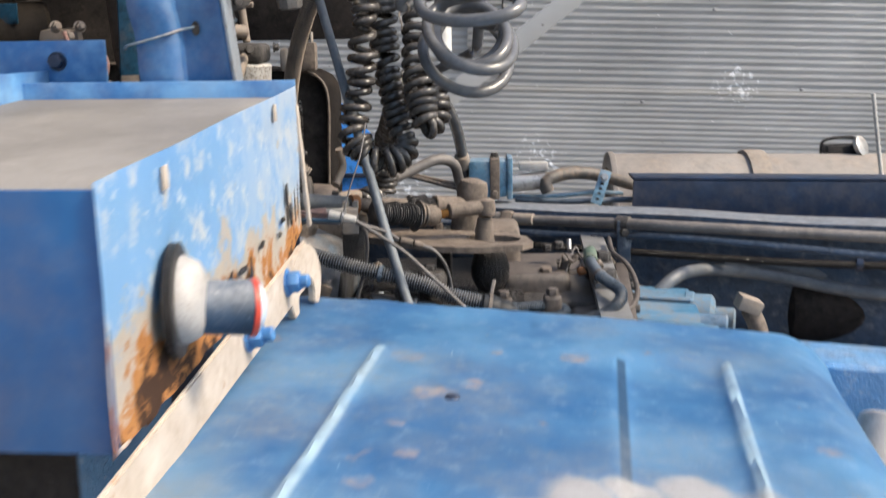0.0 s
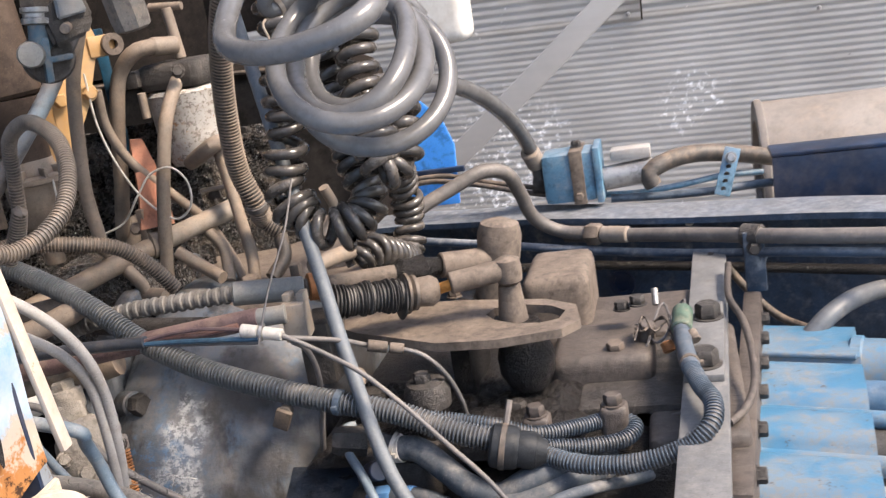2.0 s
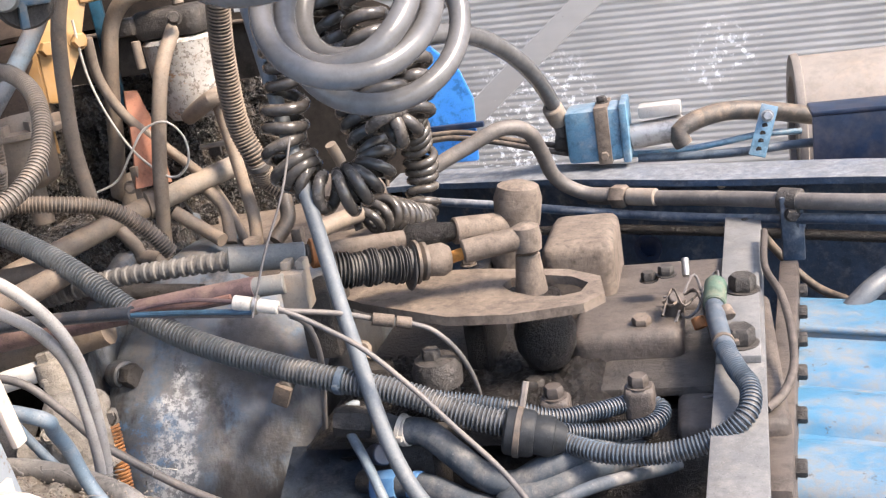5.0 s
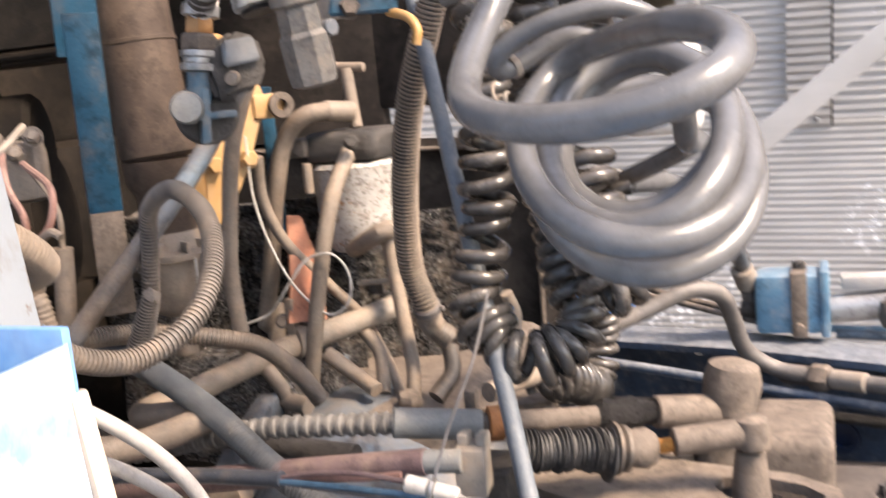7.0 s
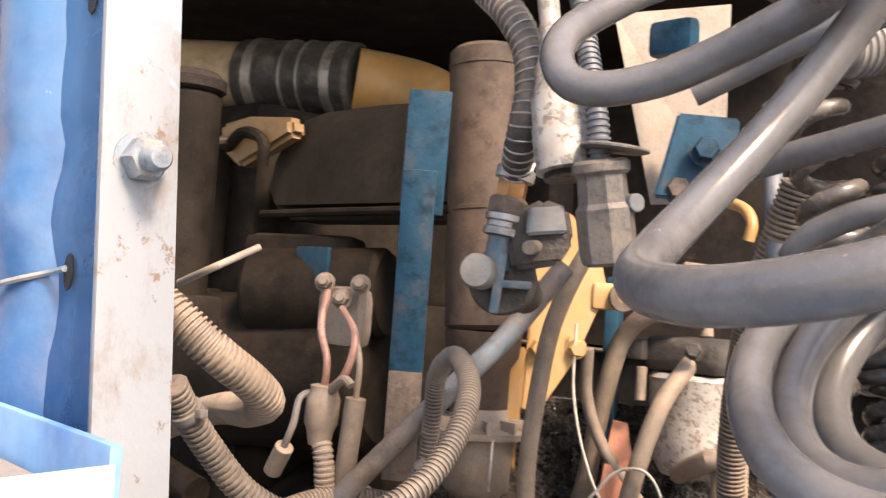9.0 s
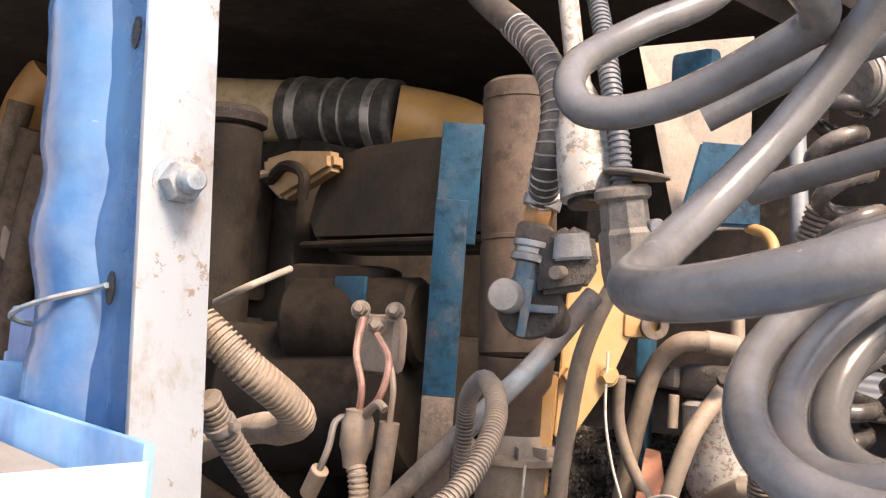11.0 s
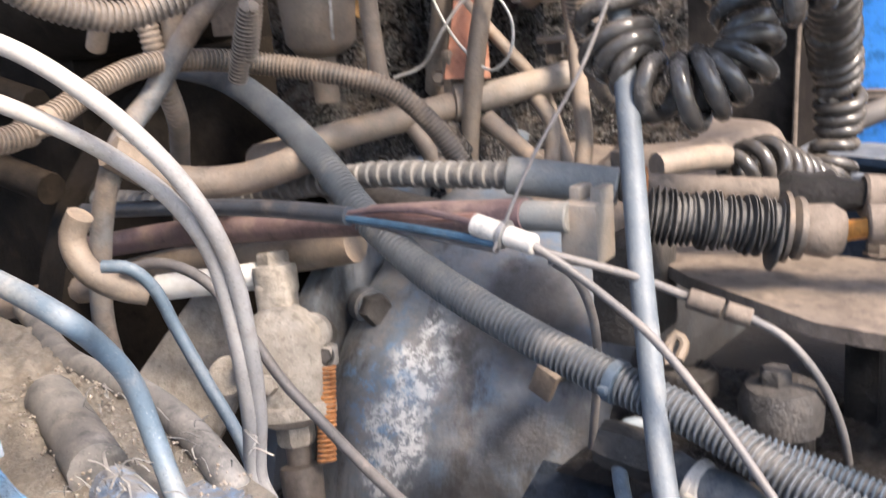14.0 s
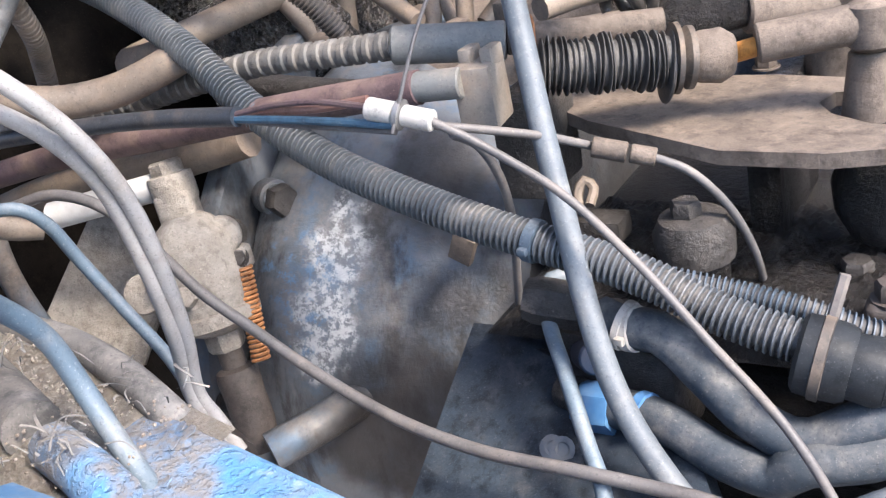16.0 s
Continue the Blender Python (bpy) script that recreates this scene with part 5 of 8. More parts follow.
    part("lug", block((0.007, 0.014, 0.01), Matrix.Translation(c + Vector((0.007, 0.004, 0.019))), 0.0015), "tan_light", cl)
    part("foot", block((0.03, 0.05, 0.06), Matrix.Translation(c + Vector((0.0, 0.05, -0.045))), 0.004), "iron", cl)
    cl = thing("cable_clamp", "small dusty clamp lug behind the shift cable", "clamp")
    part("lug", block((0.010, 0.010, 0.022), Matrix.Translation((-0.073, 1.460, 1.253)), 0.002), "tan", cl)
    # maroon hose behind the sheath up to the clamp
    h = thing("clutch_hose", "faded maroon hose with a grey ferrule", "hose")
    part("hose", tube([(-0.480, 1.331, 1.191), (-0.361, 1.341, 1.213), (-0.283, 1.345, 1.223), (-0.199, 1.345, 1.235), (-0.136, 1.345, 1.243), (-0.069, 1.350, 1.249)], 0.0095, 12), "pink", h)
    part("ferrule", rod((-0.071, 1.350, 1.249), (-0.045, 1.355, 1.249), 0.0082), "ferrule", h)


def build_loom():
    # main conduit
    main = [(-0.480, 1.437, 1.316), (-0.355, 1.394, 1.309), (-0.283, 1.375, 1.286), (-0.234, 1.360, 1.264), (-0.184, 1.345, 1.234), (-0.132, 1.335, 1.209), (-0.080, 1.325, 1.194), (-0.022, 1.320, 1.178), (0.053, 1.316, 1.160), (0.094, 1.312, 1.144), (0.138, 1.309, 1.133)]
    conduit("wiring_conduit", [(x, y, z + 0.006) for x, y, z in main], 0.0102, "conduit", "thick dusty corrugated wiring conduit over the gearbox", 0.0034, 0.27, duty=0.38, ties=(0.79,), tie="conduit_blue", groove_dark="boot")
    conduit("wiring_conduit", [(0.032, 1.322, 1.166), (0.050, 1.327, 1.159), (0.090, 1.335, 1.148), (0.125, 1.335, 1.141), (0.158, 1.340, 1.129), (0.190, 1.360, 1.123), (0.221, 1.380, 1.119), (0.237, 1.375, 1.115), (0.233, 1.360, 1.112), (0.209, 1.345, 1.113), (0.178, 1.335, 1.118), (0.151, 1.320, 1.129)], 0.0072, "conduit_blue", "thin corrugated conduit looped back on itself", 0.0029, 0.27, duty=0.38, groove_dark="boot")
    conduit("wiring_conduit", [(0.150, 1.313, 1.128), (0.1655, 1.316, 1.122), (0.2001, 1.3036, 1.118), (0.2451, 1.2992, 1.120), (0.2814, 1.3031, 1.130), (0.3001, 1.3108, 1.143), (0.3038, 1.3305, 1.151), (0.2956, 1.3615, 1.153), (0.287, 1.4056, 1.153)], 0.0080, "conduit_blue", "blue-grey conduit curving up to the plug", 0.0030, 0.19, duty=0.38, groove_dark="boot")
    hose("taped_lead", [(0.289, 1.396, 1.153), (0.2865, 1.415, 1.153), (0.2823, 1.4642, 1.155), (0.2816, 1.495, 1.158)], 0.0082, "conduit_blue", "smooth taped lead running into the plug", "cable", ties=(0.15,), tie="rubber")
    b = thing("conduit_joint", "black conduit joint strapped with a cable tie", "conduit joint")
    a, e = Vector((0.130, 1.309, 1.136)), Vector((0.161, 1.310, 1.129))
    part("boot", lathe([(0.012, 0), (0.0165, 0.004), (0.0165, 0.014), (0.0145, 0.016), (0.0155, 0.03), (0.013, 0.035), (0.009, 0.042)], frame_on(a, e - a), 24), "joint_black", b)
    part("cover", lathe([(0.0155, -0.004), (0.0180, -0.002), (0.0184, 0.006), (0.0176, 0.016), (0.0160, 0.019)], frame_on(a, e - a), 22), "joint_black", b, "dusty split cover")
    part("ring", clip_ring(a.lerp(e, 0.98), e - a, 0.0128, 0.006, 0.0012), "joint_black", b)
    part("cable_tie", rod((0.139, 1.316, 1.148), (0.144, 1.325, 1.168), 0.0026, 6), "wire_grey", b)
    part("tie_band", clip_ring(a.lerp(e, 0.2), e - a, 0.0183, 0.005, 0.001), "rubber", b)
    # plug on the cross bar
    p = thing("sensor_plug", "green-taped sensor plug on the cross bar", "plug")
    part("body", rod((0.2820, 1.478, 1.157), (0.2840, 1.512, 1.163), 0.0098, 16), "green", p)
    part("cap", rod((0.290, 1.470, 1.158), (0.294, 1.462, 1.152), 0.0055), "tan", p)
    part("stalk", rod((0.258, 1.560, 1.172), (0.258, 1.550, 1.158), 0.0035), "steel", p)
    sens = thing("speed_sensor", "dirty sensor tangled in thin wires beside the cross bar", "sensor")
    part("body", rod((0.238, 1.515, 1.115), (0.251, 1.500, 1.158), 0.011, 14, 0.0075), "cover", sens)
    part("bolt", bolt((0.241, 1.540, 1.164), (0, 0, 1), 0.013), "iron", sens)
    part("bolt", bolt((0.225, 1.540, 1.160), (0, 0, 1), 0.012), "iron", sens)
    part("clip", rod((0.267, 1.475, 1.148), (0.270, 1.470, 1.140), 0.006), "rust", sens)
    rnd = random.Random(11)
    for k in range(5):
        pts = [(0.287, 1.500, 1.169)]
        for i in range(6):
            pts.append(tuple(Vector((0.285 - 0.0095 * i, 1.50 + rnd.uniform(-0.02, 0.03), 1.150 + rnd.uniform(-0.012, 0.018)))))
        part("wire", tube(pts, 0.0013, 6, 0.004), "wire_grey" if k % 2 else "rubber", sens)
    hose("thin_pipe", [(0.335, 1.700, 1.145), (0.330, 1.600, 1.142), (0.339, 1.530, 1.142), (0.342, 1.460, 1.134), (0.339, 1.420, 1.122), (0.328, 1.390, 1.115), (0.315, 1.370, 1.114)], 0.0036, "cover", "thin bent steel pipe beside the cross bar", "pipe")
    hose("thin_wire", [(0.223, 1.430, 1.109), (0.248, 1.420, 1.100), (0.275, 1.400, 1.111), (0.297, 1.400, 1.120), (0.314, 1.390, 1.113)], 0.0015, "wire_grey", "thin bare wire across the bar", "wire")
    # hydraulic hoses low in front
    g = "hydraulic hoses below the conduit"
    hose("hydraulic_hose", [(0.025, 1.326, 1.134), (0.039, 1.323, 1.131), (0.060, 1.319, 1.132), (0.084, 1.310, 1.117), (0.105, 1.302, 1.103), (0.128, 1.300, 1.095), (0.158, 1.310, 1.106), (0.186, 1.330, 1.104), (0.220, 1.370, 1.084), (0.249, 1.375, 1.070), (0.29, 1.40, 1.065), (0.34, 1.43, 1.03)], 0.0108, "hydraulic", "grey hydraulic hose curving under the conduit", group=g, ties=(0.06,), tie="wire_white")
    hose("hydraulic_hose", [(0.024, 1.312, 1.088), (0.048, 1.307, 1.092), (0.070, 1.300, 1.091), (0.093, 1.293, 1.084), (0.119, 1.291, 1.080), (0.128, 1.290, 1.089), (0.157, 1.300, 1.092), (0.185, 1.320, 1.096), (0.213, 1.350, 1.089), (0.235, 1.41, 1.07), (0.28, 1.45, 1.04), (0.33, 1.48, 1.0)], 0.0105, "hydraulic", "grey hydraulic hose along the gearbox side", group=g, ties=(0.07,), tie="blue")
    hose("hydraulic_hose", [(0.06, 1.16, 1.05), (0.115, 1.205, 1.092), (0.151, 1.238, 1.106), (0.181, 1.260, 1.112), (0.209, 1.290, 1.105), (0.239, 1.330, 1.089), (0.263, 1.370, 1.075), (0.282, 1.410, 1.059)], 0.0048, "hydraulic", "thin dark hose in the gap", group=g)
    f = thing("hose_union", "bright blue hose union on the valve block", "hose fitting")
    part("nut", bolt((0.035, 1.310, 1.089), (-0.96, 0.1, -0.1), 0.024, False, height=0.022), "blue", f)
    part("ring", clip_ring((0.040, 1.323, 1.132), (0.8, -0.1, -0.2), 0.0112, 0.004), "wire_white", f)
    part("stem", rod((-0.002, 1.326, 1.085), (0.023, 1.314, 1.088), 0.010), "iron", f)
    vb = thing("clutch_servo_valve", "dirty blue-grey valve block with unions", "valve")
    part("body", block((0.07, 0.045, 0.05), Matrix.Translation((0.035, 1.345, 1.095)) @ Matrix.Rotation(radians(-12), 4, "Z"), 0.006), "iron", vb)
    part("nut", bolt((0.014, 1.331, 1.135), (-0.9, -0.2, 0.2), 0.022, False, height=0.03), "iron", vb)
    part("plug", rod((0.012, 1.331, 1.107), (0.025, 1.316, 1.115), 0.009), "blue_dark", vb)
    part("terminal", lathe([(0.0075, 0), (0.0075, 0.007), (0.006, 0.009), (0.005, 0.016), (0.003, 0.020)], frame_on((-0.044, 1.362, 1.090), (-0.05, 0, 1)), 14), "hose_tan", vb)
    part("foot", block((0.05, 0.03, 0.022), Matrix.Translation((-0.046, 1.370, 1.079)), 0.005), "blue_dark", vb)
    hose("blue_air_line", [(-0.000, 1.345, 1.144), (-0.006, 1.341, 1.145), (-0.009, 1.336, 1.138), (-0.001, 1.321, 1.130), (0.019, 1.293, 1.121), (0.037, 1.270, 1.100), (0.048, 1.257, 1.086), (0.053, 1.246, 1.066), (0.058, 1.235, 1.04)], 0.0041, "rod", "blue-grey plastic air line")
    part_plate = thing("gearbox_bracket", "smeared blue-grey cast bracket with raised marks", "bracket")
    pl = [(-0.071, 1.355, 1.102), (-0.011, 1.360, 1.099), (0.043, 1.360, 1.087), (0.093, 1.275, 1.075), (0.029, 1.244, 1.052), (-0.072, 1.257, 1.043)]
    bm = bmesh.new()
    top = [bm.verts.new(p) for p in pl]
    f0 = bm.faces.new(top)
    ex = bmesh.ops.extrude_face_region(bm, geom=[f0])
    bmesh.ops.translate(bm, verts=[v for v in ex["geom"] if isinstance(v, bmesh.types.BMVert)], vec=(0, 0.02, -0.03))
    part("casting", bm, "bracket_blue", part_plate)
    for x in (0.004, 0.010):
        part("boss", lathe([(0.006, 0), (0.007, 0.002), (0.004, 0.002), (0.003, 0.0012)], frame_on((x, 1.293, 1.072), (0.05, -0.75, 0.65)), 14), "bell", part_plate)
    # sheathed wires and connectors over the bell housing
    s = thing("wire_loom", "sheathed wire loom tied with a white connector", "wire loom")
    part("sheath", tube([(-0.423, 1.302, 1.233), (-0.339, 1.307, 1.241), (-0.271, 1.307, 1.247), (-0.206, 1.302, 1.252), (-0.150, 1.298, 1.254)], 0.0056, 10), "sheath", s)
    part("wire", tube([(-0.152, 1.298, 1.255), (-0.124, 1.297, 1.260), (-0.092, 1.295, 1.262), (-0.057, 1.291, 1.260)], 0.0018, 8), "pink", s)
    part("wire", tube([(-0.152, 1.298, 1.254), (-0.128, 1.300, 1.256), (-0.097, 1.299, 1.257), (-0.066, 1.302, 1.260)], 0.0024, 8), "wire_red", s)
    part("wire", tube([(-0.152, 1.297, 1.253), (-0.117, 1.295, 1.253), (-0.078, 1.291, 1.253), (-0.043, 1.288, 1.252)], 0.0022, 8), "wire_blue", s)
    part("wire", tube([(-0.153, 1.298, 1.252), (-0.119, 1.296, 1.250), (-0.081, 1.293, 1.249), (-0.045, 1.290, 1.248)], 0.0016, 8), "wire_grey", s)
    a, b = Vector((-0.058, 1.290, 1.260)), Vector((-0.025, 1.293, 1.252))
    bm = rod(a, a.lerp(b, 0.42), 0.0056, 12)
    part("connector", bm, "wire_white", s, "white plastic connector")
    part("connector", rod(a.lerp(b, 0.55), b, 0.0052, 12), "wire_white", s, "white plastic connector")
    part("cable_tie", clip_ring(a.lerp(b, 0.5), b - a, 0.0062, 0.003, 0.0012), "steel", s, "tie")
    hose("signal_cable", [(-0.026, 1.293, 1.252), (-0.012, 1.299, 1.241), (0.005, 1.302, 1.229), (0.030, 1.302, 1.212), (0.064, 1.296, 1.182), (0.095, 1.284, 1.155), (0.132, 1.268, 1.124), (0.160, 1.240, 1.102), (0.182, 1.205, 1.080), (0.195, 1.15, 1.03)], 0.0022, "wire_grey", "grey signal cable looping over the conduit", "cable")
    hose("signal_cable", [(-0.027, 1.295, 1.249), (-0.010, 1.312, 1.240), (0.009, 1.331, 1.229), (0.022, 1.355, 1.214)], 0.0022, "wire_grey", "grey cable to an inline connector", "cable")
    c = thing("inline_connector", "small grey inline cable connector", "connector")
    a, b = Vector((0.023, 1.352, 1.215)), Vector((0.052, 1.360, 1.206))
    part("plug", rod(a, a.lerp(b, 0.55), 0.0052, 12), "tan", c)
    part("socket", rod(a.lerp(b, 0.6), b, 0.0048, 12), "tan", c)
    hose("signal_cable", [(0.051, 1.360, 1.206), (0.066, 1.362, 1.199), (0.080, 1.370, 1.179), (0.087, 1.384, 1.149), (0.086, 1.408, 1.106)], 0.0022, "wire_grey", "grey cable arching to the gearbox", "cable")
    hose("signal_cable", [(-0.019, 1.297, 1.244), (-0.016, 1.312, 1.232), (-0.016, 1.326, 1.209), (-0.023, 1.341, 1.175), (-0.033, 1.352, 1.141), (-0.044, 1.362, 1.097)], 0.0024, "wire_grey", "grey cable bent down to a terminal", "cable")
    # thin wire stay hung from the coils
    hose("wire_stay", [(-0.017, 1.360, 1.365), (-0.022, 1.335, 1.328), (-0.033, 1.305, 1.289), (-0.042, 1.283, 1.250)], 0.0010, "wire_grey", "thin wire tied between coil and connector", "wire")
    # dipstick tube, long and straight
    tb = thing("dipstick_tube", "long pale blue-grey steel dipstick tube", "tube")
    part("tube", tube([(0.20, 1.232, 0.965), (0.105, 1.260, 1.055), (0.052, 1.282, 1.115), (0.015, 1.324, 1.207), (-0.014, 1.366, 1.296), (-0.072, 1.449, 1.474), (-0.124, 1.524, 1.634)], 0.0061, 16), "rod_grey", tb)
    part("bracket", block((0.02, 0.03, 0.012), Matrix.Translation((0.19, 1.245, 0.965)), 0.001), "iron", tb)
    hk = thing("lifting_eye", "small dusty steel eye on the gearbox", "eye")
    part("ring", tube([(-0.012, 1.398, 1.156), (-0.015, 1.403, 1.164), (-0.012, 1.408, 1.171), (-0.007, 1.408, 1.167), (-0.006, 1.398, 1.160)], 0.003, 8), "hose_tan", hk)
    part("foot", block((0.03, 0.02, 0.014), Matrix.Translation((-0.003, 1.403, 1.145)), 0.003), "iron", hk)
    tb = thing("steel_tab", "small tan steel tab on the bell housing", "tab")
    part("tab", block((0.015, 0.006, 0.018), Matrix.Translation((-0.080, 1.374, 1.141)) @ Matrix.Rotation(radians(25), 4, "Y"), 0.001), "tan", tb)
    part("stem", rod((-0.078, 1.374, 1.146), (-0.108, 1.447, 1.118), 0.007), "iron", tb)


def build_slave():
    s = thing("clutch_slave_cylinder", "dusty clutch slave cylinder with a rusty return spring", "cylinder")
    axis = Vector((0.20, -0.16, -1.0)).normalized()
    body = Vector((-0.2515, 1.326, 1.140))
    m = frame_on(body, axis, (0.8, 0.5, 0))
    part("nut", bolt((-0.2735, 1.3445, 1.1985), -axis, 0.0190, False, height=0.009), "pale_dust", s)
    part("banjo", lathe([(0.010, 0), (0.0145, 0.001), (0.0150, 0.004), (0.0150, 0.017), (0.0140, 0.020), (0.009, 0.021)], frame_on((-0.2735, 1.3445, 1.1990), axis), 24), "pale_dust", s)
    part("neck", block((0.024, 0.024, 0.024), frame_on((-0.2675, 1.3390, 1.1760), axis, (0.8, 0.5, 0)), 0.004, seg=3), "pale_dust", s)
    part("shoulder", lathe([(0.012, -0.036), (0.018, -0.032), (0.0265, -0.020), (0.0280, -0.012), (0.0280, 0.004)], m, 28), "pale_dust", s)
    part("body", lathe([(0.020, -0.002), (0.0272, 0.0), (0.0282, 0.004), (0.0275, 0.022), (0.0262, 0.024), (0.0262, 0.027), (0.0290, 0.028), (0.0294, 0.032), (0.0290, 0.036), (0.0240, 0.038), (0.014, 0.043)], m, 32), "pale_dust", s)
    part("plug", lathe([(0.0135, 0), (0.0135, 0.010), (0.0118, 0.0125), (0.0105, 0.0125), (0.0040, 0.0115)], frame_on((-0.243, 1.344, 1.1555), (0.62, -0.70, 0.32)), 22), "pale_dust", s)
    part("pipe", rod((-0.282, 1.341, 1.191), (-0.362, 1.312, 1.180), 0.0095, 16), "white", s, "pale steel pipe")
    part("ear", lathe([(0.004, 0), (0.0125, 0.0), (0.0135, 0.002), (0.0135, 0.009), (0.0125, 0.011), (0.004, 0.011)], frame_on((-0.283, 1.306, 1.131), (0.4, -0.85, 0.35)), 20), "pale_dust", s)
    part("bolt", bolt((-0.2405, 1.3005, 1.1345), (0.5, -0.75, 0.4), 0.0125), "pale_dust", s)
    part("bolt", bolt((-0.2590, 1.2990, 1.1500), (0.5, -0.75, 0.4), 0.0100), "pale_dust", s)
    part("spring_lug", block((0.016, 0.012, 0.016), Matrix.Translation((-0.2325, 1.344, 1.1415)), 0.004, seg=3), "pale_dust", s)
    part("spring_pin", bolt((-0.2290, 1.3390, 1.1430), (0.6, -0.7, 0.3), 0.0100), "iron", s)
    part("stem_nut", bolt(body + axis * 0.040, axis, 0.0225, False, height=0.016), "pale_dust", s)
    part("pushrod", rod(body + axis * 0.052, body + axis * 0.078, 0.0085), "cover", s)
    part("boot", lathe([(0.009, 0), (0.0135, 0.002), (0.0145, 0.006), (0.0138, 0.022), (0.0142, 0.040), (0.012, 0.060)], frame_on(body + axis * 0.068, axis), 20), "cover", s, "perished rubber boot")
    part("return_spring", helix([(-0.2255, 1.3370, 1.137), (-0.2210, 1.3290, 1.112), (-0.2150, 1.3180, 1.080)], 0.0054, 0.0013, 0.0031, 6, 12), "rust", s, "rusty coil spring")
    part("bracket", slab([(-0.05, -0.05), (0.035, -0.06), (0.05, 0.03), (-0.02, 0.06)], 0.008, frame_on((-0.394, 1.360, 1.099), (0.5, -0.7, 0.5))), "pale_dust", s)
    hose("cross_shaft", [(-0.205, 1.293, 1.027), (-0.188, 1.321, 1.030), (-0.179, 1.360, 1.027)], 0.013, "bell", "grey clutch cross shaft", "shaft")
    # cables hanging over the bell housing
    g = "pale tubes over the bell housing"
    hose("pale_tube", [(-0.155, 1.076, 1.390), (-0.177, 1.099, 1.381), (-0.163, 1.113, 1.371), (-0.156, 1.131, 1.360), (-0.143, 1.149, 1.341), (-0.133, 1.167, 1.317), (-0.130, 1.185, 1.289), (-0.132, 1.199, 1.258), (-0.137, 1.208, 1.224), (-0.148, 1.217, 1.170), (-0.162, 1.223, 1.126), (-0.158, 1.226, 1.110), (-0.149, 1.226, 1.090)], 0.0042, "white_tube", "pale grimy plastic tube drooping in a bow", "tube", g)
    hose("pale_tube", [(-0.161, 1.076, 1.363), (-0.173, 1.094, 1.354), (-0.171, 1.117, 1.345), (-0.165, 1.140, 1.331), (-0.157, 1.163, 1.313), (-0.145, 1.181, 1.291), (-0.139, 1.194, 1.264), (-0.142, 1.203, 1.230), (-0.150, 1.212, 1.171), (-0.163, 1.219, 1.132), (-0.162, 1.221, 1.115), (-0.155, 1.221, 1.096)], 0.0040, "white_tube", "pale grimy plastic tube drooping in a bow", "tube", g)
    hose("grey_cable", [(-0.299, 1.248, 1.219), (-0.271, 1.257, 1.224), (-0.236, 1.261, 1.216), (-0.212, 1.266, 1.189), (-0.193, 1.273, 1.157), (-0.173, 1.277, 1.138), (-0.126, 1.275, 1.111), (-0.073, 1.268, 1.095), (-0.019, 1.261, 1.090), (0.040, 1.255, 1.094), (0.069, 1.257, 1.091), (0.099, 1.257, 1.089), (0.132, 1.257, 1.079)], 0.0034, "wire_grey", "long grey cable crossing the bell housing", "cable")
    hose("blue_tube", [(-0.246, 1.203, 1.240), (-0.235, 1.212, 1.238), (-0.230, 1.221, 1.226), (-0.228, 1.230, 1.200), (-0.213, 1.235, 1.167), (-0.191, 1.235, 1.138), (-0.175, 1.230, 1.119)], 0.0037, "rod", "pale blue plastic tube", "tube")
    hose("blue_tube", [(-0.133, 1.076, 1.292), (-0.094, 1.081, 1.282), (-0.075, 1.085, 1.274), (-0.084, 1.099, 1.260), (-0.089, 1.113, 1.239), (-0.086, 1.117, 1.214), (-0.070, 1.113, 1.191), (-0.046, 1.104, 1.178)], 0.0044, "rod", "blue-grey tube over the frame end", "tube")
    hose("short_hose", [(-0.321, 1.239, 1.254), (-0.328, 1.235, 1.239), (-0.320, 1.235, 1.222), (-0.307, 1.244, 1.209), (-0.297, 1.261, 1.201)], 0.0085, "hose_tan", "short bent dusty hose end", "hose")
    # caked dirt and a taped harness lying on the near rail
    fr = thing("taped_harness", "dirt-caked harness with torn tape on the chassis rail", "harness")
    bm = bmesh.new()
    n, m2 = 260, 44
    gr = []
    for i in range(n + 1):
        u = i / n
        x = -0.62 + 0.575 * u
        row = []
        for j in range(m2 + 1):
            w = j / m2
            y = 1.066 + 0.078 * w + skew(x)
            edge = min(1.0, 4 * w, 4 * (1 - w) + 0.25, max(0.0, 9 * (1 - u) - 0.55 + 0.55 * noise.noise(Vector((x * 60, y * 60, 2)))))
            z = 1.1822 - 0.022 * x + 0.008 * edge + (0.007 * noise.noise(Vector((x * 38, y * 38, 0))) + 0.004 * noise.noise(Vector((x * 110, y * 110, 4))) + 0.0022 * noise.noise(Vector((x * 300, y * 300, 6)))) * edge
            row.append(bm.verts.new((x, y + (0.004 if j == m2 else 0), z - (0.012 if j == m2 else 0))))
        gr.append(row)
    for a, c in zip(gr[:-1], gr[1:]):
        for j in range(m2):
            bm.faces.new((a[j], c[j], c[j + 1], a[j + 1]))
    bmesh.ops.solidify(bm, geom=bm.faces[:], thickness=0.004)
    part("dirt_crust", bm, "sand", fr, "crust of sandy dirt", angle=60)
    part("harness", tube([(-0.365, 1.215, 1.194), (-0.224, 1.172, 1.194), (-0.164, 1.165, 1.194), (-0.111, 1.154, 1.192), (-0.082, 1.146, 1.184), (-0.078, 1.151, 1.168)], 0.0075, 12, wobble=0.0035), "tape", fr, "taped cable harness")
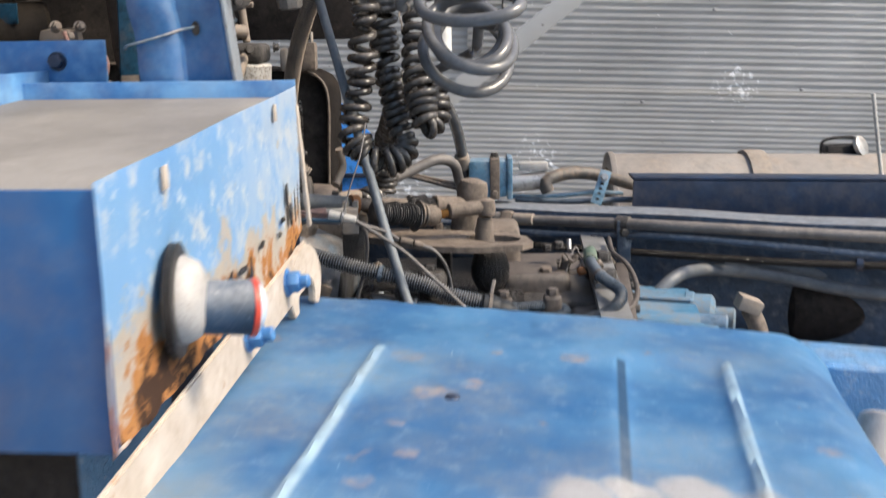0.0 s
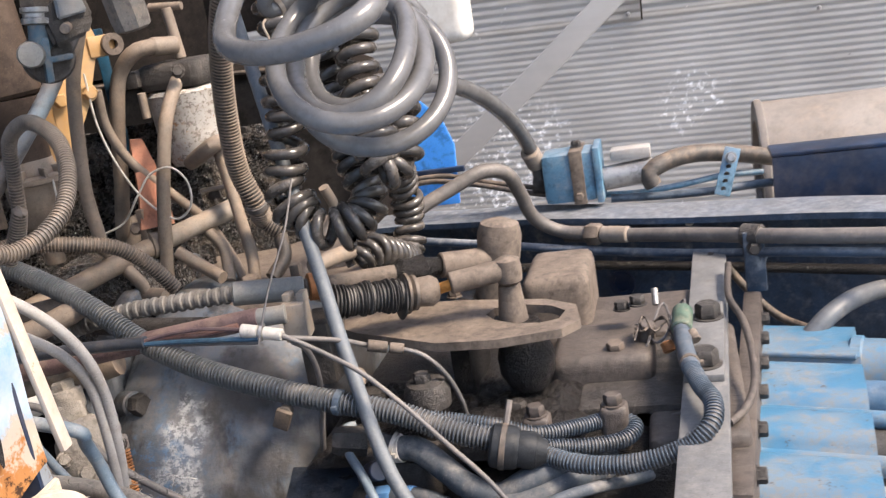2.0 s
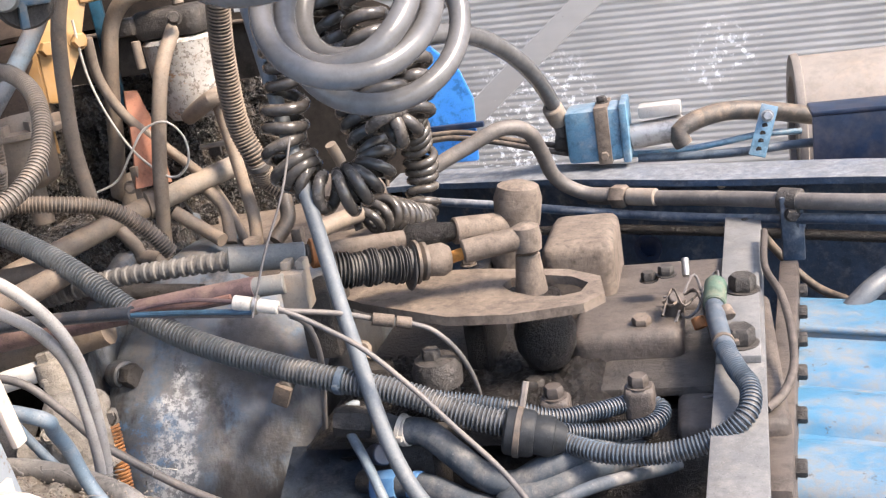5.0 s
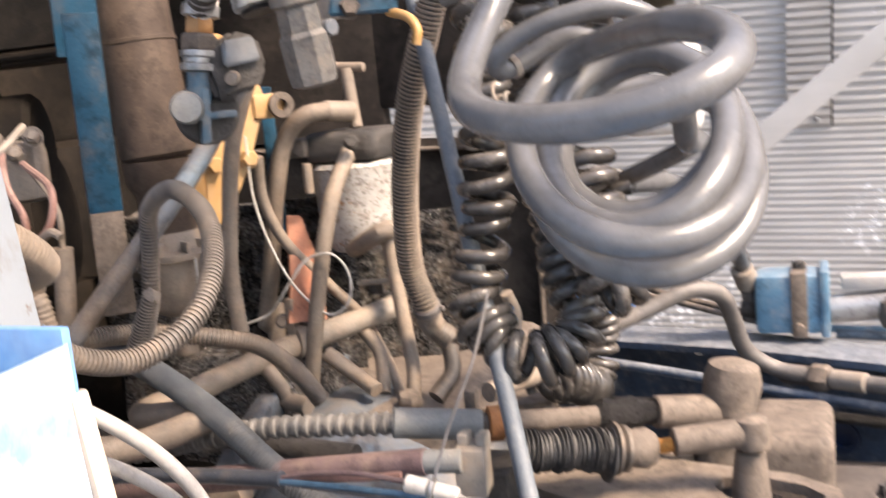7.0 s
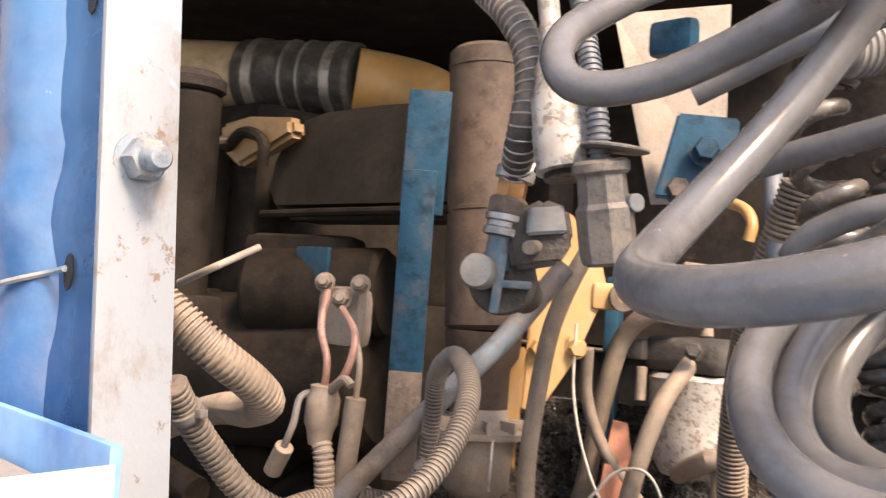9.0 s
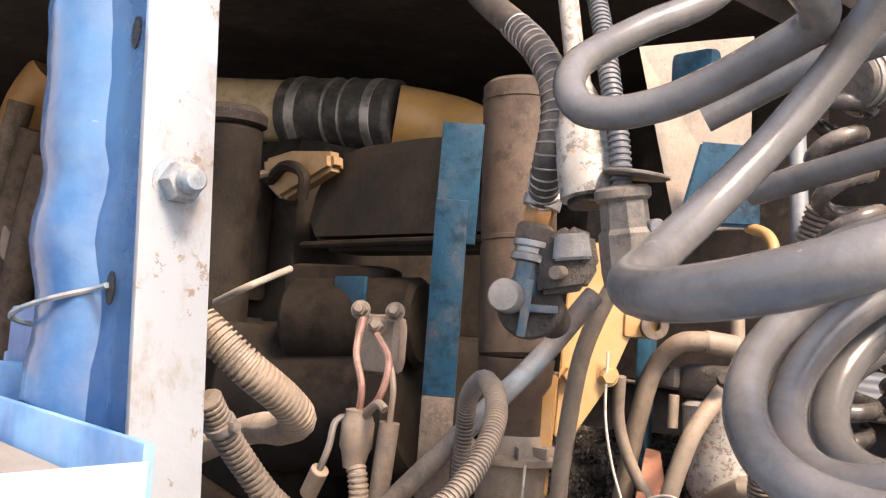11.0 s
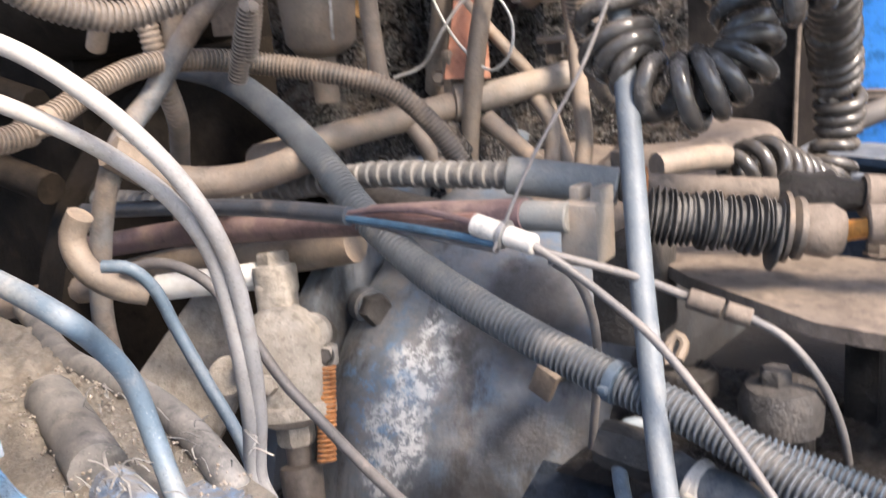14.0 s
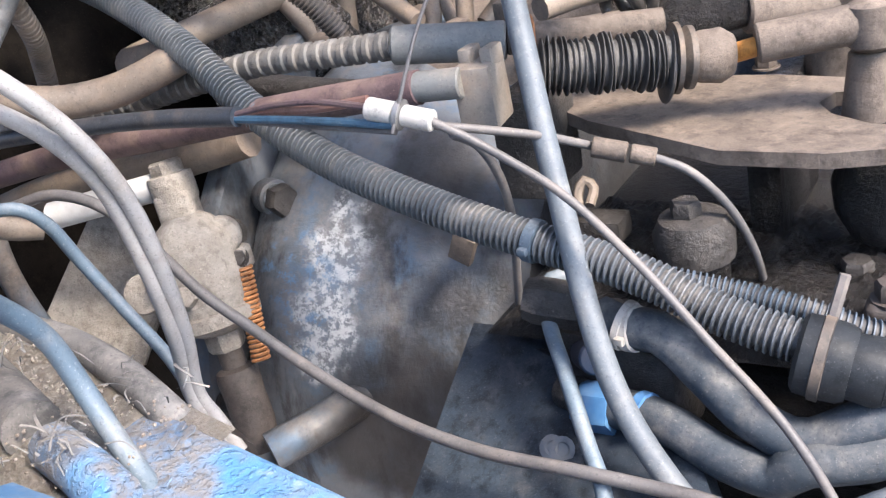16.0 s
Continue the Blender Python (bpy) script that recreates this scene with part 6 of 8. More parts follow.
    part("pipe_stub", tube([(-0.209, 1.142, 1.194), (-0.161, 1.125, 1.194), (-0.120, 1.111, 1.194)], 0.0125, 14, wobble=0.002), "tape", fr, "torn grey pipe stub")
    part("sleeve", tube([(-0.097, 1.103, 1.196), (-0.071, 1.096, 1.195), (-0.048, 1.089, 1.193)], 0.010, 14), "rail_blue", fr, "blue sleeve")
    rnd = random.Random(34)
    bm = bmesh.new()
    for k in range(420):
        x = rnd.uniform(-0.24, -0.06)
        y = 1.070 + rnd.betavariate(2, 2) * 0.070 + skew(x)
        z = 1.1925 - 0.022 * x + 0.004 * noise.noise(Vector((x * 38, y * 38, 0)))
        r = rnd.uniform(0.0004, 0.0010)
        lathe([(r * 0.5, -r * 0.7), (r, -r * 0.1), (r * 0.7, r * 0.6)], frame_on((x, y, z), (rnd.gauss(0, 1), rnd.gauss(0, 1), rnd.gauss(0, 1))), 5, bm)
    gv = part("gravel", bm, "tan_light", fr, "gritty tan crumbs", angle=10)
    gv["kind"] = "stuff"
    rnd = random.Random(21)
    bm = bmesh.new()
    for base, n, spread in ((Vector((-0.077, 1.092, 1.208)), 50, 0.009), (Vector((-0.149, 1.138, 1.210)), 26, 0.008), (Vector((-0.073, 1.129, 1.208)), 24, 0.009)):
        for k in range(n // 2):
            a = base + Vector((rnd.gauss(0, 1.3), rnd.gauss(0, 0.8), rnd.uniform(-0.2, 0.8))) * spread
            dd = Vector((rnd.gauss(0, 1), rnd.gauss(-0.2, 0.7), rnd.gauss(0.0, 0.3))) * 0.0048
            q, _ = spline([a, a + dd + Vector((0, 0, 0.0015)), a + dd * 1.7 + Vector((rnd.gauss(0, 0.002), rnd.gauss(0, 0.002), -0.002))], 0.002)
            w = rnd.uniform(0.0003, 0.0009)
            sweep(bm, q, w * np.linspace(1.0, 0.35, len(q)), 6, squash=0.2)
    # flakes of blue paint curling up where the crust ends
    for k, (x, y, r) in enumerate(((-0.063, 1.127, 0.0052), (-0.066, 1.137, 0.0032), (-0.060, 1.136, 0.0036), (-0.055, 1.129, 0.0026), (-0.046, 1.109, 0.0036))):
        ring = [(r * rnd.uniform(0.6, 1.1) * math.cos(a * 0.7), r * rnd.uniform(0.6, 1.1) * math.sin(a * 0.7)) for a in range(9)]
        part("paint_flake", slab(ring, 0.0006, frame_on((x, y, 1.1856), (rnd.gauss(0, 0.35), -0.35, 1)), 0.0), "rail_blue", fr, "curled flake of blue paint")
    ft = part("frayed_tape", bm, "tape", fr, "frayed grey tape fibres")
    ft["kind"] = "stuff"


build_gearbox()
build_shifter()
build_loom()
build_slave()


# ---- mudguard, locker and cab post ----
def build_mudguard():
    mg = thing("mudguard", "dented blue mudguard with pressed ribs and rust spots", "mudguard")
    nx, ny = 110, 70
    bm = bmesh.new()

    def height(x, y):
        z = 1.222 - 0.05 * (x + 0.05)
        xe = x + 0.13 * (0.95 - y)
        if xe > 0.385:
            z -= (math.sqrt(max(0.0, 1 - min(1.0, (xe - 0.385) / 0.06) ** 2)) - 1) * -0.06
        z += 0.004 * math.exp(-((y - 0.972) / 0.012) ** 2)
        if y > 0.975:
            z -= 8.0 * (y - 0.975) ** 2 + 0.4 * (y - 0.975)
        inside = 1 / (1 + math.exp((y - 0.888) / 0.004))
        for x0, k in ((0.044, -0.10), (0.329, -0.14)):
            d = x - (x0 + k * (0.888 - y))
            z += 0.0045 * math.exp(-(d / 0.0042) ** 2) * inside
        # panel between the second and the third rib lies a little deeper
        d2 = x - (0.243 - 0.12 * (0.888 - y))
        d3 = x - (0.329 - 0.14 * (0.888 - y))
        z -= 0.007 / (1 + math.exp(-d2 / 0.0025)) / (1 + math.exp(d3 / 0.004)) * inside
        z += 0.0018 * noise.noise(Vector((x * 9, y * 9, 0.3))) + 0.0006 * noise.noise(Vector((x * 40, y * 40, 2)))
        return z

    grid = []
    for i in range(nx + 1):
        u = i / nx
        x = -0.075 + 0.52 * u
        row = []
        for j in range(ny + 1):
            y = 0.28 + 0.72 * j / ny
            xs = x - 0.13 * (0.95 - y) * u
            yw = y + 0.2 * (0.393 - max(xs, 0.03)) * min(1.0, max(0.0, (y - 0.9) / 0.1))
            row.append(bm.verts.new((xs, yw, height(min(xs, 0.4449 - 0.13 * (0.95 - y)), y))))
        grid.append(row)
    for k in range(1, 7):
        row = []
        for j in range(ny + 1):
            y = 0.28 + 0.72 * j / ny
            row.append(bm.verts.new((0.445 - 0.13 * (0.95 - y) + 0.010 * k, y, height(0.4449 - 0.13 * (0.95 - y), y) - 0.045 * k)))
        grid.append(row)
    for a, b in zip(grid[:-1], grid[1:]):
        for j in range(ny):
            bm.faces.new((a[j], b[j], b[j + 1], a[j + 1]))
    bmesh.ops.solidify(bm, geom=bm.faces[:], thickness=0.0025)
    part("panel", bm, "mudguard", mg, angle=60)
    x, y, _ = (0.106, 0.776, 1.214)
    part("plug", lathe([(0.006, 0), (0.005, 0.002), (0.002, 0.003)], Matrix.Translation((x, y, height(x, y) - 0.0005)), 14), "blue_dark", mg, "dark dent plug")
    part("rubber_seal", tube([(-0.078, 0.40, 1.222), (-0.072, 0.62, 1.225), (-0.066, 0.80, 1.228), (-0.060, 0.93, 1.230)], 0.006, 8), "rubber", mg, "black rubber seal")
    part("strut", block((0.03, 0.03, 1.2), Matrix.Translation((0.2, 0.6, 0.58)), 0.004), "iron", mg)


def build_locker():
    bx = thing("locker_box", "blue steel locker box with flaking, rusted side", "box")
    # the box stands a little askew: its own axes start at the near right corner
    bx.location = (-0.0945, 0.0, 0.0)
    bx.rotation_euler = (0, 0, radians(-3.1))
    x0, x1, y0, y1 = -0.62, 0.0, 0.57, 1.007
    zb = 1.268
    t = 0.003
    bm = bmesh.new()
    # right side as a fine sheet whose lower edge is eaten by rust
    n = 60
    top, low = [], []
    for i in range(n + 1):
        y = y0 + (y1 - y0) * i / n
        top.append((y, 1.402 + 0.06 * (y - y0)))
        low.append((y, zb - 0.011 * max(0.0, 1 - (y - y0) / 0.18) + 0.004 * noise.noise(Vector((y * 30, 0, 0))) + 0.03 * max(0.0, (y - 0.91) / 0.1) ** 1.5 + 0.003 * noise.noise(Vector((y * 90, 3, 0)))))
    grid = []
    for (ya, za), (yb, zl) in zip(top, low):
        grid.append([bm.verts.new((x1 + 0.002 * noise.noise(Vector((ya * 8, k * 0.4, 1))), ya, za + (zl - za) * k / 8)) for k in range(9)])
    for a, b in zip(grid[:-1], grid[1:]):
        for k in range(8):
            bm.faces.new((a[k], b[k], b[k + 1], a[k + 1]))
    bmesh.ops.solidify(bm, geom=bm.faces[:], thickness=0.002)
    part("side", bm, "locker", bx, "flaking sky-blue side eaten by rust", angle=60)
    part("front", block((x1 - x0, t, 0.141), Matrix.Translation(((x0 + x1) / 2, y0 + 0.004, 1.3275)), 0.001), "blue_front", bx, "blue front sheet with its shade painted in")
    part("front_lip", block((x1 - x0, 0.016, 0.003), Matrix.Translation(((x0 + x1) / 2, y0 + 0.011, 1.2585)), 0.001), "locker_low", bx, "scuffed lower lip")
    part("floor", block((x1 - x0 - 0.01, y1 - y0 - 0.01, t), Matrix.Translation(((x0 + x1) / 2 - 0.003, (y0 + y1) / 2, 1.405)) @ Matrix.Rotation(radians(3.2), 4, "X"), 0.001), "lid", bx, "dusty tan lid floor")
    part("rim", block((x1 - x0, 0.004, 0.035), Matrix.Translation(((x0 + x1) / 2, y1, 1.416)), 0.001), "blue", bx)
    part("rim", block((0.004, y1 - y0 - 0.01, 0.03), Matrix.Translation((-0.26, (y0 + y1) / 2 + 0.1, 1.428)), 0.001), "blue", bx)
    part("back", block((x1 - x0, t, 0.13), Matrix.Translation(((x0 + x1) / 2, y1 - 0.008, 1.335)), 0.001), "blue_dark", bx)
    # added black sheet that paints in the shade below the locker
    part("shade_panel", block((0.58, 0.004, 0.34), Matrix.Translation((-0.33, 0.606, 1.094)), 0.001), "grease", bx, "black panel standing in for the shade under the box")
    for y, z in ((0.662, 1.392), (0.921, 1.410)):
        part("slot", block((0.0012, 0.009, 0.014), Matrix.Translation((x1 + 0.0022, y, z)), 0.0004), "locker_low", bx, "small pale slot")
    # rust holes, ragged
    rnd = random.Random(8)
    for y, z, w, h in ((0.745, 1.296, 0.040, 0.007), (0.775, 1.301, 0.016, 0.016), (0.805, 1.303, 0.026, 0.006), (0.828, 1.296, 0.010, 0.022), (0.862, 1.311, 0.014, 0.006), (0.948, 1.335, 0.009, 0.030), (0.958, 1.318, 0.016, 0.020), (0.975, 1.322, 0.006, 0.034), (0.930, 1.319, 0.014, 0.007), (0.918, 1.308, 0.012, 0.006)):
        pts = []
        for k in range(11):
            a = 2 * math.pi * k / 11
            rr = rnd.uniform(0.55, 1.15)
            pts.append((math.cos(a) * w / 2 * rr, math.sin(a) * h / 2 * rr))
        part("rust_hole", slab(pts, 0.0006, frame_on((x1 + 0.0022, y, z), (1, 0, 0), (0, 1, 0)), 0), "grease", bx, "ragged rust hole")
    part("angle_iron", slab([(0, 0), (0.56, 0.03), (0.56, 0.075), (0.0, 0.03)], 0.004, frame_on((x1 - 0.001, 0.45, 1.21), (1, 0, 0), (0, 1, 0))), "locker_low", bx, "dirty whitish mounting strip")
    for p in ((x1 + 0.003, 0.93, 1.263), (x1 + 0.003, 0.806, 1.252)):
        part("bolt", bolt(p, (1, 0, 0.1), 0.017, True, 0.008), "blue", bx, "blue painted bolt")
    # round lug at the end
    m = frame_on((x1 + 0.001, 0.985, 1.247), (1, -0.15, 0), (0, 1, 0))
    ring = [(0.0385 * math.cos(radians(a)), 0.0385 * math.sin(radians(a))) for a in range(-40, 221, 10)]
    ring += [(0.0195 * math.cos(radians(a)), 0.0195 * math.sin(radians(a)) - 0.013) for a in range(205, -26, -15)]
    part("lug", slab(ring, 0.007, m, 0.0012), "locker_low", bx, "round whitish hooked lug")
    part("lug_hole", lathe([(0.0032, 0), (0.0032, 0.0004)], m @ Matrix.Translation((-0.020, 0.013, 0.0072)) @ Matrix.Diagonal((0.8, 1.6, 1, 1)), 14), "grease", bx, "dark oval hole")
    part("corner_strip", block((0.004, 0.008, 0.115), Matrix.Translation((x1 + 0.002, y1 + 0.006, 1.354)) @ Matrix.Rotation(radians(-3), 4, "Y") @ Matrix.Rotation(radians(5), 4, "X"), 0.0015), "locker_low", bx, "curled corner strip")
    # side lamp
    lp = thing("side_lamp", "round side lamp with a pale cup and red rim", "lamp")
    c = Vector((-0.058, 0.660, 1.318))
    m = frame_on(c, (1, 0.12, 0))
    part("base", lathe([(0.030, 0), (0.0345, 0.001), (0.0345, 0.006), (0.028, 0.007)], m, 36), "grease", lp, "black rubber base ring")
    part("cup", lathe([(0.027, 0.005), (0.0265, 0.010), (0.023, 0.017), (0.016, 0.021), (0.008, 0.022)], m, 36), "white_tube", lp, "chalky white cup")
    tip = c + Vector((0.044, 0.020, -0.010))
    base = c + Vector((0.014, 0.006, -0.006))
    part("barrel", rod(base, tip, 0.0165, 28, 0.0175), "rail", lp, "dark blue barrel")
    part("lens", lathe([(0.0165, 0), (0.0155, 0.004), (0.010, 0.007), (0.003, 0.008)], frame_on(tip, tip - base), 28), "blue_beam", lp, "pale blue lens")
    part("lens_rim", clip_ring(tip, tip - base, 0.0172, 0.004, 0.0012), "rim_red", lp, "red rim")
    # post of the cab, a pressed channel
    po = thing("cab_post", "pale blue pressed steel cab post with a stud", "post")
    z0, z1 = 1.236, 2.35
    prof = [(-0.1125, 1.028), (-0.1125, 1.035), (-0.157, 1.035), (-0.161, 1.027), (-0.168, 1.0215), (-0.185, 1.021), (-0.191, 1.025), (-0.193, 1.035), (-0.198, 1.035), (-0.1965, 1.022), (-0.188, 1.017), (-0.167, 1.0175), (-0.158, 1.023), (-0.154, 1.031), (-0.119, 1.031), (-0.116, 1.028)]
    bm = bmesh.new()
    rings = []
    for k in range(111):
        z = z0 + (z1 - z0) * k / 110
        d = 0.0042 * noise.noise(Vector((0, 0, z * 11))) + 0.0034 * noise.noise(Vector((0, 5, z * 31))) + 0.0012 * noise.noise(Vector((0, 9, z * 90)))
        lean = 0.11 * (1.524 - z)
        rings.append([bm.verts.new((x + lean + d * (0.5 if x < -0.15 else 0.3), y + d * (1.3 if x < -0.15 else 0.2), z)) for x, y in prof])
    for a, b in zip(rings[:-1], rings[1:]):
        for i in range(len(prof)):
            j = (i + 1) % len(prof)
            bm.faces.new((a[i], a[j], b[j], b[i]))
    bm.faces.new(rings[0])
    bm.faces.new(rings[-1])
    part("channel", bm, "post_blue", po, angle=50)
    part("face", block((0.0035, 0.030, z1 - z0), Matrix.Translation((-0.1105 + 0.11 * (1.524 - (z0 + z1) / 2), 1.041, (z0 + z1) / 2)) @ Matrix(((1, 0, -0.11, 0), (0, 1, 0, 0), (0, 0, 1, 0), (0, 0, 0, 1))), 0.0012), "post", po, "scuffed white-painted face")
    part("stud", bolt((-0.1085, 1.0405, 1.522), (1, -0.1, 0), 0.014, True, 0.009), "pipe_blue", po, "pale blue painted stud with nut")
    for z in (1.583, 1.481):
        part("hole", lathe([(0.0048, 0), (0.0048, 0.0006)], frame_on((-0.135, 1.0305, z), (0, -1, 0)) @ Matrix.Diagonal((0.8, 1.4, 1, 1)), 16), "grease", po, "dark hole")
    part("cable_tie", tube([(-0.203, 1.034, 1.463), (-0.196, 1.016, 1.466), (-0.178, 1.011, 1.470), (-0.158, 1.018, 1.476), (-0.148, 1.028, 1.480), (-0.136, 1.029, 1.482)], 0.0013, 6), "pipe_blue", po, "pale blue cable tie")
    br = thing("cab_bracket", "blue steel bracket plate beside the cab post", "bracket")
    part("plate", block((0.125, 0.006, 0.046), Matrix.Translation((-0.300, 1.075, 1.449)), 0.002), "blue", br)
    part("leg", block((0.035, 0.006, 0.20), Matrix.Translation((-0.362, 1.079, 1.345)), 0.002), "blue", br)
    part("bolt", bolt((-0.285, 1.072, 1.452), (0, -1, 0), 0.013), "blue_dark", br)
    # struts that carry locker and post on the frame
    part("foot", block((0.04, 0.03, 0.56), Matrix.Translation((-0.16, 1.030, 0.99)), 0.005), "blue_dark", po)


# ---- coiled cables and the hank of hose ----
def build_coils():
    g = "coiled trailer cables"
    c1 = [(-0.018, 1.425, 1.676), (-0.036, 1.410, 1.612), (-0.020, 1.405, 1.535), (-0.022, 1.400, 1.457), (-0.029, 1.400, 1.398), (-0.038, 1.395, 1.356), (-0.032, 1.390, 1.335), (-0.018, 1.385, 1.319), (0.001, 1.385, 1.311), (0.020, 1.395, 1.315), (0.030, 1.410, 1.327), (0.023, 1.420, 1.346), (0.013, 1.430, 1.387), (0.002, 1.440, 1.455), (0.001, 1.440, 1.522), (0.011, 1.440, 1.601), (0.020, 1.440, 1.677)]
    c = thing("coiled_cable", "black spiral trailer cable hanging in a loop", "coiled cable", g)
    part("coil", helix(c1, 0.0148, 0.0051, [0.026, 0.025, 0.021, 0.018, 0.015, 0.0118, 0.0115, 0.0118, 0.013, 0.017, 0.022], 10, 18, vary=0.24, seed=1), "coil", c, angle=75)
    c3 = [(0.078, 1.440, 1.676), (0.054, 1.425, 1.599), (0.050, 1.420, 1.514), (0.045, 1.400, 1.443), (0.052, 1.385, 1.398), (0.060, 1.375, 1.359), (0.072, 1.390, 1.365), (0.067, 1.420, 1.408)]
    c = thing("coiled_cable", "black spiral trailer cable behind the hose hank", "coiled cable", g)
    part("coil", helix(c3, 0.0148, 0.0051, [0.026, 0.024, 0.018, 0.014, 0.012, 0.012], 10, 18, vary=0.26, seed=2), "coil", c, angle=75)
    c4 = [(0.032, 1.500, 1.413), (0.009, 1.580, 1.374), (-0.010, 1.650, 1.335), (-0.024, 1.700, 1.299), (-0.026, 1.720, 1.258), (-0.029, 1.720, 1.219), (-0.032, 1.700, 1.193), (-0.034, 1.640, 1.214), (-0.043, 1.600, 1.229), (-0.055, 1.580, 1.224)]
    c = thing("coiled_cable", "black spiral trailer cable lying on the gearbox", "coiled cable", g)
    part("coil", helix(c4, 0.0150, 0.0051, [0.013, 0.0125, 0.013, 0.014], 10, 18, vary=0.14, seed=3), "coil", c, angle=75)
    # grey hose wound into a loose hank; each turn has its own centre and axes
    turns = [
        ((0.074, 1.138, 1.580), (0.043, 0.015, 0.034), (-0.026, 0.058, 0.018)),
        ((0.119, 1.082, 1.499), (0.040, 0.004, 0.009), (-0.026, 0.042, 0.012)),
        ((0.118, 1.160, 1.4706), (0.0423, 0.014, -0.001), (-0.0145, 0.055, 0.0337)),
        ((0.119, 1.156, 1.4725), (0.0365, -0.004, 0.004), (-0.008, 0.046, 0.031)),
        ((0.117, 1.185, 1.470), (0.036, -0.002, 0.006), (-0.004, 0.030, 0.030)),
        ((0.1125, 1.2146, 1.4497), (0.0462, 0.013, -0.0028), (-0.0081, 0.0391, 0.0387)),
        ((0.1132, 1.2192, 1.4463), (0.0516, -0.0003, 0.0092), (-0.0202, 0.0334, 0.047)),
    ]
    pts = [(0.095, 1.27, 1.84), (0.075, 1.26, 1.77), (0.035, 1.245, 1.68), (0.005, 1.222, 1.625), (-0.010, 1.194, 1.606), (-0.015, 1.171, 1.591), (-0.013, 1.155, 1.580), (-0.007, 1.145, 1.568), (0.002, 1.142, 1.559), (0.012, 1.144, 1.556), (0.030, 1.150, 1.558), (0.049, 1.154, 1.564), (0.068, 1.155, 1.571), (0.087, 1.153, 1.578)]
    n = 20

    def at_turn(turn, a):
        """A point of a turn, counted from where it lies farthest to the rear."""
        c0, u0, v0 = (Vector(w) for w in turn)
        a0 = math.atan2(v0.x, u0.x)
        return c0 + u0 * math.cos(a + a0) + v0 * math.sin(a + a0)

    for k in range(len(turns) - 1):
        for i in range(13 if k == 0 else 0, n):
            u = i / n
            first = k
            lo, span = ((0.74, 0.58), (0.86, 0.36))[k] if k < 2 else (0.72, 0.28)
            if k == 1 and u < 0.32:
                first, lo, span = 0, -0.26, 0.58
            if k == 2 and u < 0.22:
                first, lo, span = 1, -0.14, 0.36
            w = min(1.0, max(0.0, (u - lo) / span))
            w = w * w * (3 - 2 * w)
            a = math.pi / 2 + 2 * math.pi * u
            pts.append(tuple(at_turn(turns[first], a).lerp(at_turn(turns[first + 1], a), w)))
    pts += [(0.125, 1.27, 1.462), (0.118, 1.36, 1.45), (0.025, 1.500, 1.406), (0.025, 1.570, 1.404), (0.029, 1.622, 1.401)]
    h = thing("air_hose_hank", "thick grey air hose hung in a loose hank", "hose", "")
    part("hose", sweep(bmesh.new(), *(lambda q: (q, np.full(len(q), 0.0063)))(spline(pts, 0.004)[0]), 16), "hose", h)
    q = spline(pts, 0.004)[0]
    for i, c in ((6, "iron"), (len(q) - 6, "ferrule")):
        part("ferrule", rod(q[i], q[i + 4], 0.0078, 18), c, h)
    hose("doubled_hose", [(0.133, 1.29, 1.48), (0.126, 1.285, 1.492), (0.112, 1.28, 1.499), (0.098, 1.275, 1.504), (0.084, 1.27, 1.512), (0.069, 1.265, 1.516), (0.05, 1.255, 1.507), (0.04, 1.245, 1.502), (0.038, 1.24, 1.506), (0.043, 1.238, 1.512), (0.058, 1.237, 1.52), (0.076, 1.238, 1.525), (0.099, 1.245, 1.527), (0.115, 1.255, 1.519), (0.123, 1.265, 1.503), (0.126, 1.275, 1.482)], 0.0053, "hose", "grey air hose doubled back and tied with string", ties=(0.44,), tie="hose_tan", seg=16)
    hose("cut_hose", [(0.012, 1.244, 1.542), (0.037, 1.242, 1.547), (0.059, 1.24, 1.551), (0.087, 1.238, 1.558), (0.107, 1.24, 1.574), (0.114, 1.244, 1.599), (0.111, 1.254, 1.634)], 0.0057, "hose", "dark grey air hose with a cut end above the hank", seg=16)
    hose("tie_string", [(0.039, 1.236, 1.497), (0.038, 1.232, 1.494), (0.041, 1.23, 1.486), (0.041, 1.232, 1.478)], 0.0009, "hose_tan", "frayed tan string hanging from the doubled hose", "string")
    hose("cut_hose", [(-0.006, 1.233, 1.574), (0.010, 1.240, 1.583), (0.032, 1.243, 1.592), (0.054, 1.246, 1.598), (0.076, 1.252, 1.607), (0.115, 1.26, 1.66), (0.13, 1.28, 1.74), (0.12, 1.29, 1.84)], 0.0063, "hose", "grey air hose with a cut end beside the hank", seg=16)


build_mudguard()
build_locker()
build_coils()


